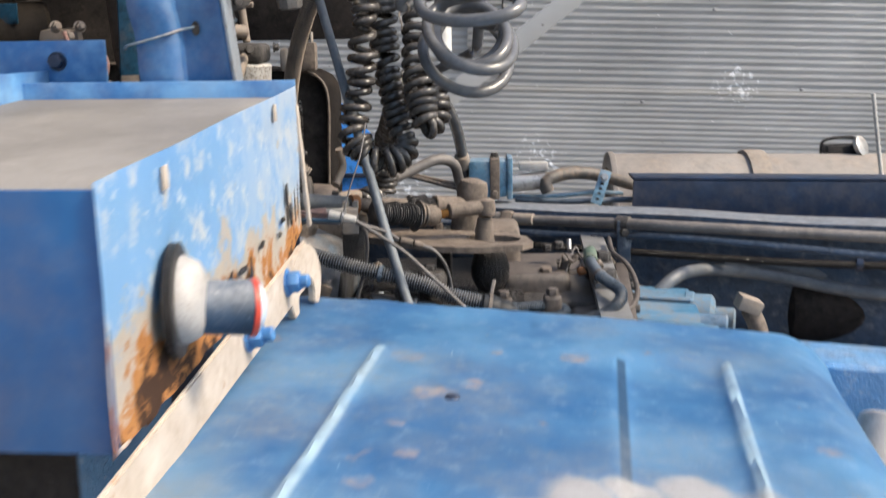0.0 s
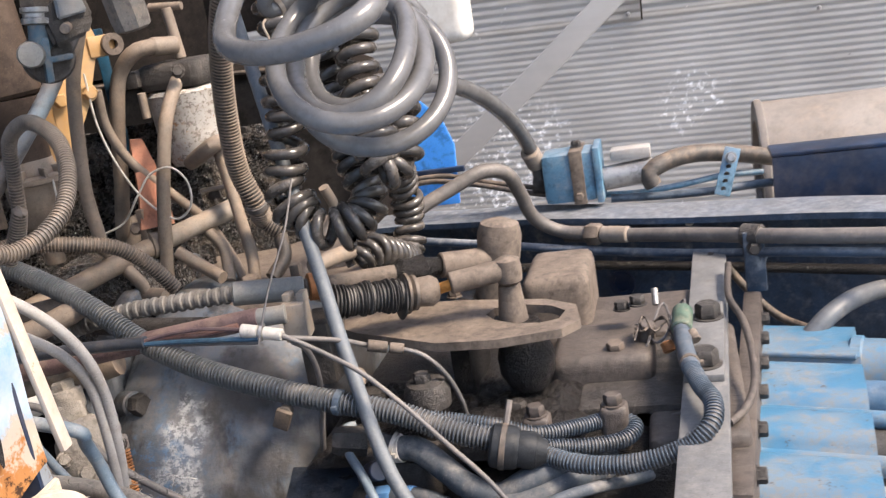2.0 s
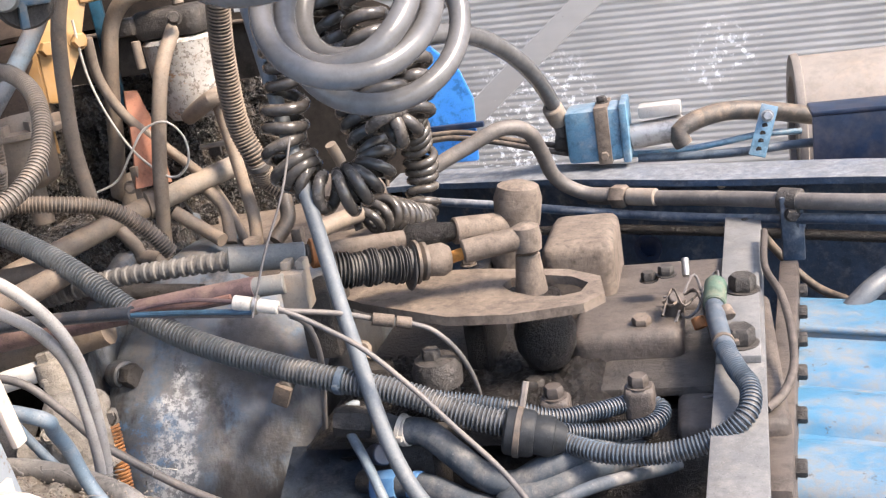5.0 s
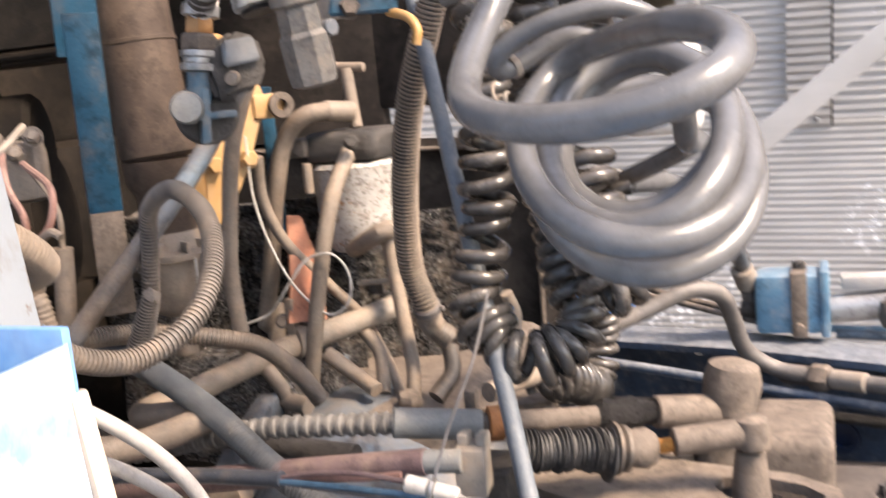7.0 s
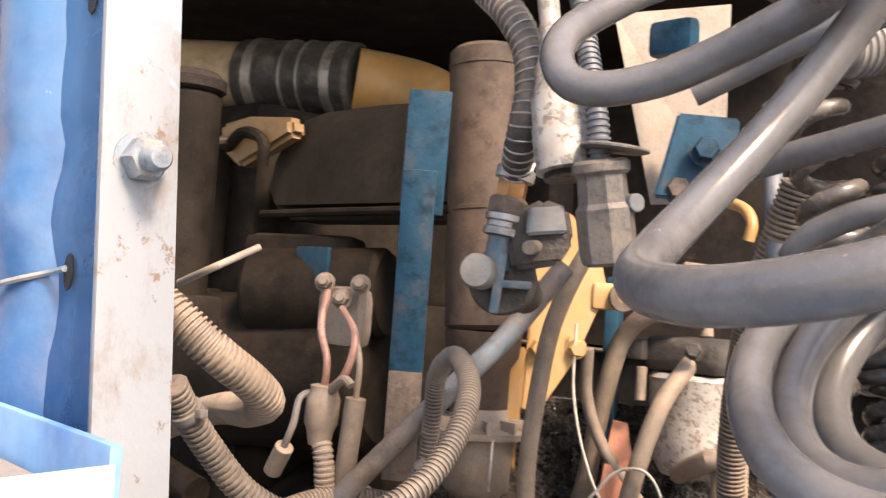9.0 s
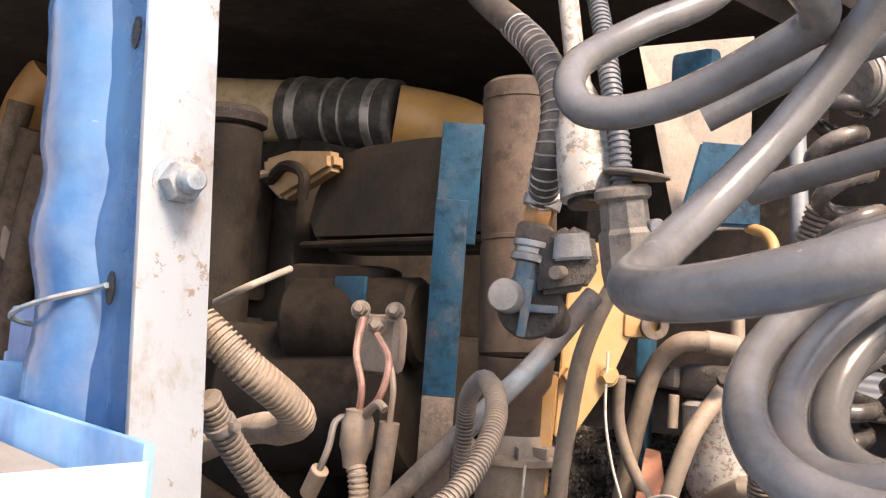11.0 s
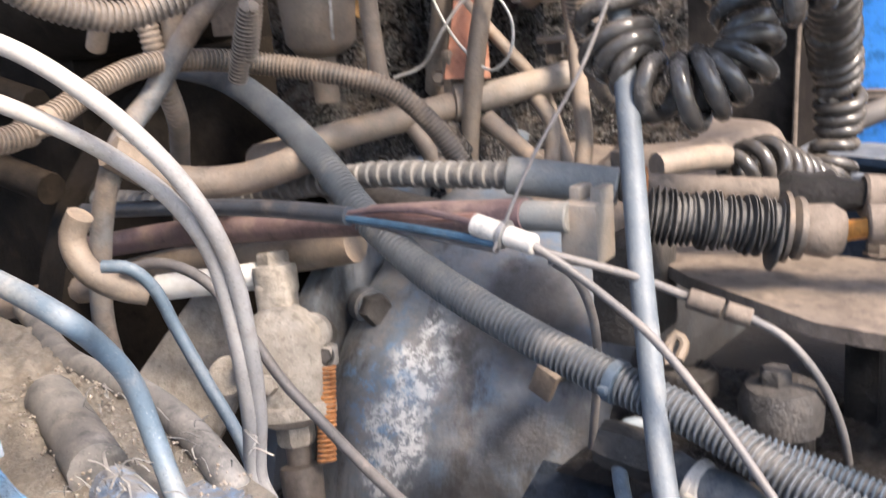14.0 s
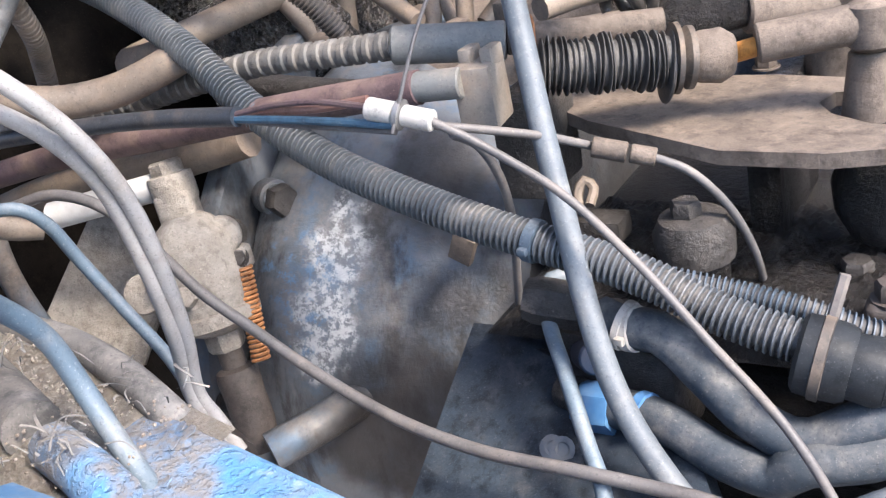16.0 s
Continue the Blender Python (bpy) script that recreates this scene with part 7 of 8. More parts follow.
# ---- engine bay ----
def build_cab():
    cab = thing("cab_underside", "black underside and rear wall of the truck cab", "cab")
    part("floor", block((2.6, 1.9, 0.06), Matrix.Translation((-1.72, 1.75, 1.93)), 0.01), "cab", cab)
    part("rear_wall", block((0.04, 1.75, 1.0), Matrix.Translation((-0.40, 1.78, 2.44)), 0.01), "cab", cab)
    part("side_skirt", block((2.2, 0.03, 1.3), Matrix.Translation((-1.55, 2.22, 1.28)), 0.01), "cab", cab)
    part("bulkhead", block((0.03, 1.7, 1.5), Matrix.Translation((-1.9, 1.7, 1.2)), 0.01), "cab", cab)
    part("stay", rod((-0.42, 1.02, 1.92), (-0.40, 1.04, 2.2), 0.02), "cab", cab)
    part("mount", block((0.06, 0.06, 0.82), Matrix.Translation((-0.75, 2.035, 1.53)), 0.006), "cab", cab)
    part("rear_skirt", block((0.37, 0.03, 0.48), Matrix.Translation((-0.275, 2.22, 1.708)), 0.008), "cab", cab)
    # rounded black wheel arch on the far side
    ar = thing("wheel_arch", "black far-side wheel arch with a pale rim", "wheel arch")
    edge = [(-0.168, 0.98), (-0.166, 1.10), (-0.163, 1.24), (-0.160, 1.35), (-0.164, 1.378), (-0.176, 1.397), (-0.20, 1.409), (-0.30, 1.416), (-0.60, 1.43), (-0.98, 1.43)]
    bm = bmesh.new()
    rows_a = [[bm.verts.new((x, y, z)) for y in (2.00, 2.02, 2.19)] for x, z in edge]
    for a, b in zip(rows_a[:-1], rows_a[1:]):
        for i in range(2):
            bm.faces.new((a[i], b[i], b[i + 1], a[i + 1]))
    bmesh.ops.solidify(bm, geom=bm.faces[:], thickness=0.004)
    part("arch", bm, "cab", ar)
    part("apron", slab([(x - 0.001, z) for x, z in edge] + [(-0.98, 0.98)], 0.006, Matrix(((1, 0, 0, 0), (0, 0, 1, 2.012), (0, 1, 0, 0), (0, 0, 0, 1))), 0), "apron", ar)
    part("rim", tube([(x + 0.001, 1.998, z) for x, z in edge], 0.003, 8), "tan", ar, "pale rim edge")
    tb = thing("terminal_block", "dusty tan terminal block with pale fins on the arch", "terminal block")
    c = Vector((-0.198, 1.985, 1.438))
    part("body", block((0.045, 0.03, 0.052), Matrix.Translation(c), 0.006), "tan", tb)
    part("ear", block((0.022, 0.026, 0.044), Matrix.Translation(c + Vector((-0.034, 0.0, -0.006))), 0.008), "tan_light", tb)
    for k in range(4):
        part("fin", block((0.0035, 0.02, 0.02), Matrix.Translation(c + Vector((-0.012 + 0.009 * k, -0.004, 0.034))), 0.001), "tan_light", tb)


def build_engine():
    en = thing("engine", "brown diesel engine, darkened in colour for the shade under the cab", "engine")
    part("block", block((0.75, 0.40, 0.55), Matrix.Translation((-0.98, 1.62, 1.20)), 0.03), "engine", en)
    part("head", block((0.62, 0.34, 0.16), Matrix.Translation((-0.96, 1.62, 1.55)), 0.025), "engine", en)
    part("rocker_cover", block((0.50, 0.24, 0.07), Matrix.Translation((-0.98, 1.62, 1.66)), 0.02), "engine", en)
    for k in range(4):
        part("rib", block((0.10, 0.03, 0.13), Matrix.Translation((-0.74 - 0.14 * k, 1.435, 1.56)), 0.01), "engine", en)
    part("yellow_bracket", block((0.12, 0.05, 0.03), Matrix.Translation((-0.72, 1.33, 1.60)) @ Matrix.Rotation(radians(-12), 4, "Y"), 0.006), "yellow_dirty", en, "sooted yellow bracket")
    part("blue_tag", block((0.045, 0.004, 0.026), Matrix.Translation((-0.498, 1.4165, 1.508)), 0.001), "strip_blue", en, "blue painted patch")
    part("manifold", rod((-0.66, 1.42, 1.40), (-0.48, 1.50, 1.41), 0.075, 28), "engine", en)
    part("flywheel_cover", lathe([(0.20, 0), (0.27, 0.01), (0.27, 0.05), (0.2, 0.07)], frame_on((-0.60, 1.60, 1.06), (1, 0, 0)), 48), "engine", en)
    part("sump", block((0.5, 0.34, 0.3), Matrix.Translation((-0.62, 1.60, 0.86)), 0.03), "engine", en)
    for z in (1.33, 1.26):
        part("pipe", tube([(-1.2, 1.36, z), (-0.8, 1.33, z + 0.02), (-0.55, 1.35, z - 0.03)], 0.014, 10), "engine", en)
    # ledges, covers and pipes on the side of the engine
    for z, d in ((1.47, 0.03), (1.385, 0.022), (1.29, 0.035)):
        part("ledge", block((0.56, d, 0.016), Matrix.Translation((-0.93, 1.425 - d / 2, z)), 0.005), "engine", en)
    for k in range(3):
        part("side_cover", block((0.13, 0.016, 0.085), Matrix.Translation((-0.70 - 0.17 * k, 1.412, 1.43)), 0.012, seg=3), "engine", en)
        for dx in (-0.052, 0.052):
            part("bolt", bolt((-0.70 - 0.17 * k + dx, 1.404, 1.46), (0, -1, 0), 0.014), "iron", en)
        part("injector_pipe", tube([(-0.66 - 0.15 * k, 1.46, 1.63), (-0.66 - 0.15 * k, 1.40, 1.62), (-0.69 - 0.15 * k, 1.385, 1.52), (-0.75 - 0.15 * k, 1.39, 1.40), (-0.80 - 0.13 * k, 1.40, 1.33)], 0.0045, 8), "rust_pipe", en)
    cover = [(-0.606, 1.648), (-0.560, 1.656), (-0.478, 1.656), (-0.370, 1.651), (-0.352, 1.560), (-0.365, 1.549), (-0.620, 1.551), (-0.640, 1.580), (-0.630, 1.615)]
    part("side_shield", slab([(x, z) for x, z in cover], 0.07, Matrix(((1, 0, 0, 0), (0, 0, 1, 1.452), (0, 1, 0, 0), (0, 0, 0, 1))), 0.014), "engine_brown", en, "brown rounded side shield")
    part("shield_seam", tube([(-0.632, 1.450, 1.556), (-0.50, 1.448, 1.556), (-0.36, 1.450, 1.556)], 0.004, 8), "engine", en)
    lug = [(-0.690, 1.6485), (-0.640, 1.653), (-0.566, 1.646), (-0.562, 1.628), (-0.600, 1.616), (-0.650, 1.601), (-0.684, 1.621)]
    part("yellow_lug", slab(lug, 0.02, Matrix(((1, 0, 0, 0), (0, 0, 1, 1.428), (0, 1, 0, 0), (0, 0, 0, 1))), 0.005), "yellow_dirty", en, "sooted yellow lug")
    part("hose_clip", tube([(-0.665, 1.424, 1.622), (-0.63, 1.420, 1.634), (-0.595, 1.420, 1.622), (-0.60, 1.424, 1.60)], 0.006, 8), "engine", en)
    part("pump", block((0.12, 0.04, 0.06), Matrix.Translation((-0.558, 1.452, 1.505)) @ Matrix.Rotation(radians(20), 4, "Z"), 0.012), "engine", en)
    ft = thing("front_pipework", "sooty pipes and a worn yellow elbow at the engine's front", "pipe")
    part("elbow", tube([(-1.62, 1.50, 1.55), (-1.62, 1.50, 1.72), (-1.60, 1.50, 1.82), (-1.54, 1.52, 1.89)], 0.055, 18, 0.02), "yellow", ft, "worn yellow elbow")
    for k, (x, z) in enumerate(((-1.56, 1.66), (-1.47, 1.60), (-1.53, 1.52), (-1.40, 1.55))):
        part("pipe", tube([(x - 0.1, 1.46, z - 0.3), (x, 1.44, z), (x + 0.04, 1.45, z + 0.16)], 0.022 + 0.006 * (k % 2), 12, 0.02), "rust_pipe" if k % 2 else "tan", ft)
    part("stay", block((0.20, 0.02, 0.05), Matrix.Translation((-1.50, 1.43, 1.60)) @ Matrix.Rotation(radians(25), 4, "Y"), 0.006), "hose_tan", ft)
    # wet, black, crusted side behind the filter bowl
    cr = thing("oil_cooler", "oil-wet black crusted engine side", "engine part")
    bm = block((0.20, 0.10, 0.22), Matrix.Translation((-0.43, 1.66, 1.28)), 0.01)
    bmesh.ops.subdivide_edges(bm, edges=bm.edges[:], cuts=4, use_grid_fill=True)
    for v in bm.verts:
        v.co += noise.noise_vector(v.co * 60) * 0.009
    part("crust", bm, "oil_wet", cr, angle=20)
    bm = block((0.14, 0.12, 0.10), Matrix.Translation((-0.33, 1.57, 1.215)), 0.02)
    bmesh.ops.subdivide_edges(bm, edges=bm.edges[:], cuts=4, use_grid_fill=True)
    for v in bm.verts:
        v.co += noise.noise_vector(v.co * 70) * 0.008
    part("crust", bm, "oil_wet", cr, angle=20)
    for c, w, hgt, yaw in (((-0.36, 1.60, 1.30), 0.24, 0.20, 35), ((-0.24, 1.72, 1.29), 0.16, 0.16, 20)):
        bm = bmesh.new()
        m = Matrix.Translation(c) @ Matrix.Rotation(radians(yaw), 4, "Z")
        grid = []
        for i in range(71):
            row = []
            for j in range(61):
                q = Vector(((i / 70 - 0.5) * w, 0, (j / 60 - 0.5) * hgt))
                lump = noise.noise(q * 34) * 0.008 + noise.noise(q * 130 + Vector((5, 0, 0))) * 0.005
                row.append(bm.verts.new(m @ (q + Vector((0, lump, 0)))))
            grid.append(row)
        for a, b in zip(grid[:-1], grid[1:]):
            for j in range(60):
                bm.faces.new((a[j], b[j], b[j + 1], a[j + 1]))
        bmesh.ops.solidify(bm, geom=bm.faces[:], thickness=0.004)
        part("crust", bm, "oil_wet", cr, angle=60)
    cm = thing("cross_member", "dust-caked cross member under the hoses", "cross member")
    bm = block((0.18, 0.36, 0.10), Matrix.Translation((-0.21, 1.70, 1.165)), 0.03, seg=4)
    bmesh.ops.subdivide_edges(bm, edges=bm.edges[:], cuts=2, use_grid_fill=True)
    for v in bm.verts:
        v.co += noise.noise_vector(v.co * 22) * 0.007
    part("beam", bm, "tan", cm, angle=60)
    part("nut", bolt((-0.17, 1.56, 1.213), (0.1, -0.2, 1), 0.02), "tan", cm)
    part("gusset", block((0.10, 0.05, 0.06), Matrix.Translation((-0.10, 1.62, 1.175)) @ Matrix.Rotation(radians(20), 4, "Z"), 0.01), "tan", cm)
    part("rear_web", block((0.3, 0.05, 0.3), Matrix.Translation((-0.36, 1.88, 1.06)), 0.01), "iron", cm)
    # intake pipe
    ip = thing("intake_pipe", "yellow intake pipe with a black rubber sleeve", "pipe")
    a, b, c = Vector((-1.073, 1.604, 1.785)), Vector((-0.986, 1.648, 1.779)), Vector((-0.822, 1.721, 1.768))
    part("pipe", rod(a - (b - a) * 1.4, b.lerp(c, 0.1), 0.046, 28), "intake_tan", ip)
    d = (c - b).length
    part("sleeve", lathe([(0.046, 0), (0.0505, 0.003), (0.0505, 0.43 * d), (0.048, 0.45 * d)], frame_on(b, c - b), 32), "boot", ip, "black rubber sleeve")
    part("collar", lathe([(0.0475, 0.44 * d), (0.0490, 0.45 * d), (0.0490, 0.59 * d), (0.0475, 0.60 * d)], frame_on(b, c - b), 32), "boot", ip, "narrow rubber collar")
    part("sleeve", lathe([(0.048, 0.59 * d), (0.0512, 0.61 * d), (0.0512, 0.97 * d), (0.046, d)], frame_on(b, c - b), 32), "boot", ip, "black rubber sleeve")
    for k, w in ((0.16, 0.016), (0.45, 0.004), (0.60, 0.004), (0.83, 0.015)):
        part("hose_clip", clip_ring(b.lerp(c, k), c - b, 0.0510, w), "steel", ip, "steel hose clip")
    part("elbow", tube([c - (c - b) * 0.05, (-0.796, 1.760, 1.763), (-0.748, 1.780, 1.746), (-0.702, 1.780, 1.704), (-0.666, 1.760, 1.627)], 0.045, 20, 0.01), "yellow", ip)
    ca = thing("expansion_canister", "matt black round canister with a lid", "canister")
    p = Vector((-0.483, 1.277, 1.557))
    part("body", rod(p + Vector((-0.012, 0, -0.09)), p + Vector((-0.012, 0, 0.075)), 0.028, 32), "engine", ca)
    part("lid", lathe([(0.028, 0), (0.031, 0.002), (0.031, 0.010), (0.024, 0.016), (0.006, 0.018)], Matrix.Translation(p + Vector((-0.012, 0, 0.075))), 32), "cab", ca)
    part("base", block((0.05, 0.05, 0.03), Matrix.Translation(p + Vector((0, 0, -0.10))), 0.004), "engine", ca)
    # starter with wires
    st = thing("starter_motor", "dusty starter motor with wired terminals", "starter motor")
    part("body", rod((-0.577, 1.414, 1.477), (-0.459, 1.475, 1.484), 0.042, 28), "engine", st)
    part("cap", block((0.055, 0.02, 0.05), Matrix.Translation((-0.407, 1.383, 1.463)), 0.012), "hose_tan", st)
    for x, y in ((0, 0), (1, 1), (2, 0)):
        q = Vector((-0.402, 1.357, 1.489)) + Vector((0.012 * x, 0.008 * x, -0.012 * y))
        part("terminal", bolt(q, (0.6, -0.7, 0.1), 0.011, True, 0.004), "hose_tan", st)
    c = thing("cable_plug", "dusty round cable plug with bare wires", "plug")
    p = Vector((-0.363, 1.333, 1.400))
    m = frame_on(p, (0.05, 0, 1))
    part("plug", lathe([(0.008, -0.030), (0.0105, -0.018), (0.0125, -0.014), (0.0125, 0.004), (0.010, 0.010), (0.0105, 0.013), (0.007, 0.014)], m, 24), "hose_tan", c)
    part("conduit", ribbed([p + Vector((0, 0, -0.026)), (-0.359, 1.333, 1.366), (-0.359, 1.339, 1.329), (-0.373, 1.357, 1.295), (-0.419, 1.389, 1.264), (-0.452, 1.408, 1.222), (-0.476, 1.418, 1.164)], 0.0078, 0.004, 0.12), "hose_tan", c)
    part("wire", tube([p + Vector((0, 0, 0.01)), (-0.357, 1.329, 1.431), (-0.372, 1.333, 1.455), (-0.389, 1.350, 1.482)], 0.0028, 8), "wire_red", c)
    part("wire", tube([p + Vector((0.004, 0, 0.01)), (-0.335, 1.329, 1.425), (-0.332, 1.333, 1.449), (-0.370, 1.350, 1.470)], 0.0028, 8), "wire_red", c)
    part("wire", tube([p + Vector((0.006, 0, 0.008)), (-0.331, 1.326, 1.421), (-0.324, 1.326, 1.417)], 0.0032, 8), "hose_tan", c)
    part("wire", tube([p + Vector((-0.006, 0, 0.008)), (-0.371, 1.319, 1.405), (-0.369, 1.312, 1.385), (-0.383, 1.312, 1.359)], 0.0026, 8), "wire_grey", c)
    part("tape", rod((-0.377, 1.312, 1.368), (-0.394, 1.315, 1.347), 0.007), "hose_tan", c)
    c = thing("cable_plug", "thin dusty cable sleeve with wires", "plug")
    part("sleeve", tube([(-0.342, 1.346, 1.406), (-0.346, 1.346, 1.371), (-0.355, 1.350, 1.332)], 0.0078, 12), "hose_tan", c)
    part("wire", tube([(-0.342, 1.346, 1.405), (-0.341, 1.346, 1.433), (-0.360, 1.353, 1.456), (-0.371, 1.353, 1.468)], 0.0024, 8), "hose_tan", c)
    hose("plastic_stick", [(-0.177, 1.100, 1.480), (-0.148, 1.100, 1.488), (-0.155, 1.125, 1.498)], 0.0017, "tan_light", "pale broken plastic strip", "strip")


def build_filters():
    # upright pipe and bowl
    po = thing("water_separator", "rust-brown upright pipe above a grey filter bowl", "filter")
    top, low = Vector((-0.356, 1.475, 1.693)), Vector((-0.340, 1.475, 1.459))
    part("pipe", rod(low, top, 0.032, 32), "rust_pipe", po)
    part("seam", clip_ring(low.lerp(top, 0.42), top - low, 0.0321, 0.004, 0.001), "rust_pipe", po)
    part("lip", clip_ring(low.lerp(top, 0.93), top - low, 0.0321, 0.003, 0.001), "rust_pipe", po)
    b = Vector((-0.339, 1.475, 1.377))
    part("shoulder", lathe([(0.032, 0.0), (0.030, -0.02), (0.0235, -0.03), (0.0235, -0.07)], Matrix.Translation(low), 28), "rust_pipe", po)
    part("neck", rod(b, low, 0.022, 24), "hose_tan", po)
    part("bowl", lathe([(0.008, -0.055), (0.021, -0.050), (0.027, -0.043), (0.030, -0.004), (0.041, -0.002), (0.042, 0.003), (0.026, 0.005), (0.023, 0.02)], Matrix.Translation(b), 36), "hose_tan", po, "dusty grey bowl with a ribbed flange")
    for k in range(10):
        a = 2 * math.pi * k / 10
        part("flange_rib", block((0.018, 0.003, 0.011), Matrix.Translation(b + Vector((0.031 * math.cos(a), 0.031 * math.sin(a), 0.007))) @ Matrix.Rotation(a, 4, "Z"), 0.0006), "hose_tan", po)
    part("drain", rod(b + Vector((0, 0, -0.052)), b + Vector((0, 0, -0.09)), 0.010), "hose_tan", po)
    part("clip_wire", tube([b + Vector((0.035, -0.02, 0.0)), b + Vector((0.036, -0.022, -0.02)), b + Vector((0.033, -0.02, -0.04))], 0.0012, 6), "steel", po)
    # blue strips
    s = thing("support_strip", "scuffed teal-blue flat steel strip", "strip")
    a, b2 = Vector((-0.310, 1.364, 1.574)), Vector((-0.318, 1.371, 1.428))
    m = frame_on((a + b2) / 2, a - b2, (0.73, 0.68, 0))
    part("strip", block((0.0245, 0.004, (a - b2).length), m, 0.001), "strip_blue", s)
    part("lower", block((0.0245, 0.004, 0.08), frame_on(b2 - (a - b2).normalized() * 0.04, a - b2, (0.73, 0.68, 0)), 0.001), "tan", s, "dusty lower end")
    a, b2 = Vector((-0.341, 1.398, 1.617)), Vector((-0.342, 1.398, 1.571))
    part("upper", block((0.033, 0.004, (a - b2).length + 0.05), frame_on((a + b2) / 2, a - b2, (0.73, 0.68, 0)), 0.001), "strip_blue", s)
    # tap valve
    v = thing("brake_valve", "dirty blue and steel air valve with a round knob", "valve")
    k = Vector((-0.190, 1.308, 1.499))
    toward = Vector((0.66, -0.74, 0.05))
    right, up = Vector((0.72, 0.69, 0.0)).normalized(), Vector((0, 0, 1))
    toward = Vector((0.69, -0.72, 0.03)).normalized()

    def at(r, u, t=0.0):
        return k + right * r + up * u + toward * t

    part("knob", lathe([(0.0085, -0.004), (0.0105, 0.0), (0.0105, 0.013), (0.0092, 0.0155), (0.004, 0.016)], frame_on(at(0, 0), toward + right * -0.25), 22), "ferrule", v, "dull grey knob")
    part("disc", lathe([(0.010, -0.018), (0.0190, -0.016), (0.0208, -0.011), (0.0208, -0.005), (0.0192, -0.003), (0.012, -0.003)], frame_on(at(0.013, -0.004), toward), 36), "iron", v)
    part("web", block((0.006, 0.010, 0.036), frame_on(at(0.010, -0.006, 0.000), up + right * 0.1, right), 0.0015), "valve_blue", v)
    part("web", block((0.034, 0.010, 0.005), frame_on(at(0.013, -0.006, 0.000), up, right), 0.0015), "valve_blue", v)
    part("neck", rod(at(0.008, 0.002, -0.004), at(0.0115, 0.026, -0.004), 0.0082, 20), "valve_blue", v)
    part("collar", lathe([(0.009, 0), (0.0122, 0.001), (0.0122, 0.005), (0.0108, 0.006), (0.0108, 0.009), (0.0125, 0.010), (0.0125, 0.0135), (0.009, 0.014)], frame_on(at(0.0108, 0.022, -0.004), up + right * 0.14), 26), "steel", v)
    part("nut", bolt(at(0.0125, 0.0358, -0.004), up + right * 0.14, 0.0215, False, height=0.0105), "tan", v)
    part("nut", bolt(at(0.014, 0.0455, -0.004), up + right * 0.14, 0.0165, False, height=0.0125), "copper", v, "brass nut")
    t = at(0.0165, 0.0605, -0.004)
    ax = up + right * 0.2
    part("clip", clip_ring(t, ax, 0.0105, 0.008, 0.0015), "steel", v, "hose clip")
    m = frame_on(at(0.034, 0.026, -0.016), toward, right + up * 0.22)
    part("housing", slab([(-0.021, -0.020), (0.008, -0.020), (0.018, -0.008), (0.018, 0.012), (0.004, 0.020), (-0.021, 0.012)], 0.022, m, 0.003), "iron", v, "dark cast housing")
    part("cap", slab([(-0.012, -0.004), (0.012, -0.006), (0.012, 0.010), (-0.008, 0.012)], 0.006, m @ Matrix.Translation((0.002, 0.003, 0.021)), 0.0015), "bell", v)
    part("stub", rod(at(0.031, 0.017, 0.004), at(0.026, 0.015, 0.018), 0.0042, 14), "hose_tan", v)
    part("tail", rod(at(0.02, 0.0, -0.012), at(0.03, -0.01, -0.06), 0.012, 18), "iron", v)
    hs = thing("supply_hose", "black ribbed supply hose wrapped with wire", "hose")
    pts = [t, (-0.160, 1.303, 1.580), (-0.156, 1.303, 1.603), (-0.161, 1.305, 1.627), (-0.179, 1.308, 1.652), (-0.208, 1.315, 1.675), (-0.263, 1.333, 1.713), (-0.339, 1.360, 1.780)]
    part("hose", tube(pts, 0.0095, 14), "rubber", hs)
    part("wrap", helix(pts[:6], 0.0096, 0.0007, 0.006, 5, 20), "steel", hs, "thin wire wrap")
    w = thing("white_canister", "chipped white tube hanging by the hoses", "tube")
    a, b = Vector((-0.122, 1.297, 1.554)), Vector((-0.132, 1.297, 1.602))
    part("tube", lathe([(0.0125, 0), (0.0162, 0.001), (0.0165, 0.026), (0.0157, 0.028), (0.0154, 0.044), (0.0122, 0.052), (0.0118, 0.060), (0.0080, 0.070), (0.0078, 0.082), (0.0060, 0.088), (0.0058, 0.25)], frame_on(a, b - a), 28), "white_chipped", w)
    part("mouth", lathe([(0.0112, -0.003), (0.0125, -0.003), (0.0125, 0.001)], frame_on(a, b - a), 24), "grease", w)
    n = thing("wiper_motor", "grey cast cylinder with a ribbed cable", "motor")
    a, b = Vector((-0.096, 1.306, 1.505)), Vector((-0.099, 1.297, 1.556))
    part("body", lathe([(0.011, 0), (0.0145, 0.002), (0.0155, 0.010), (0.0155, 0.030), (0.0135, 0.033), (0.013, (b - a).length)], frame_on(a, b - a), 8), "grey_cast", n, angle=20)
    part("collar", rod(b - (b - a).normalized() * 0.004, b + (b - a).normalized() * 0.004, 0.0155, 20), "grey_cast", n)
    part("ear", lathe([(0.016, 0), (0.0185, 0.001), (0.0185, 0.002), (0.016, 0.003)], frame_on(Vector((-0.093, 1.300, 1.565)), (0.1, 0, 1)), 24), "grey_cast", n, "round washer ear")
    part("lug", rod((-0.088, 1.308, 1.538), (-0.080, 1.305, 1.538), 0.005), "bell", n)
    part("cable", ribbed([b, (-0.103, 1.296, 1.586), (-0.114, 1.300, 1.619), (-0.133, 1.312, 1.660), (-0.166, 1.333, 1.717)], 0.0062, 0.0035, 0.15), "conduit", n)
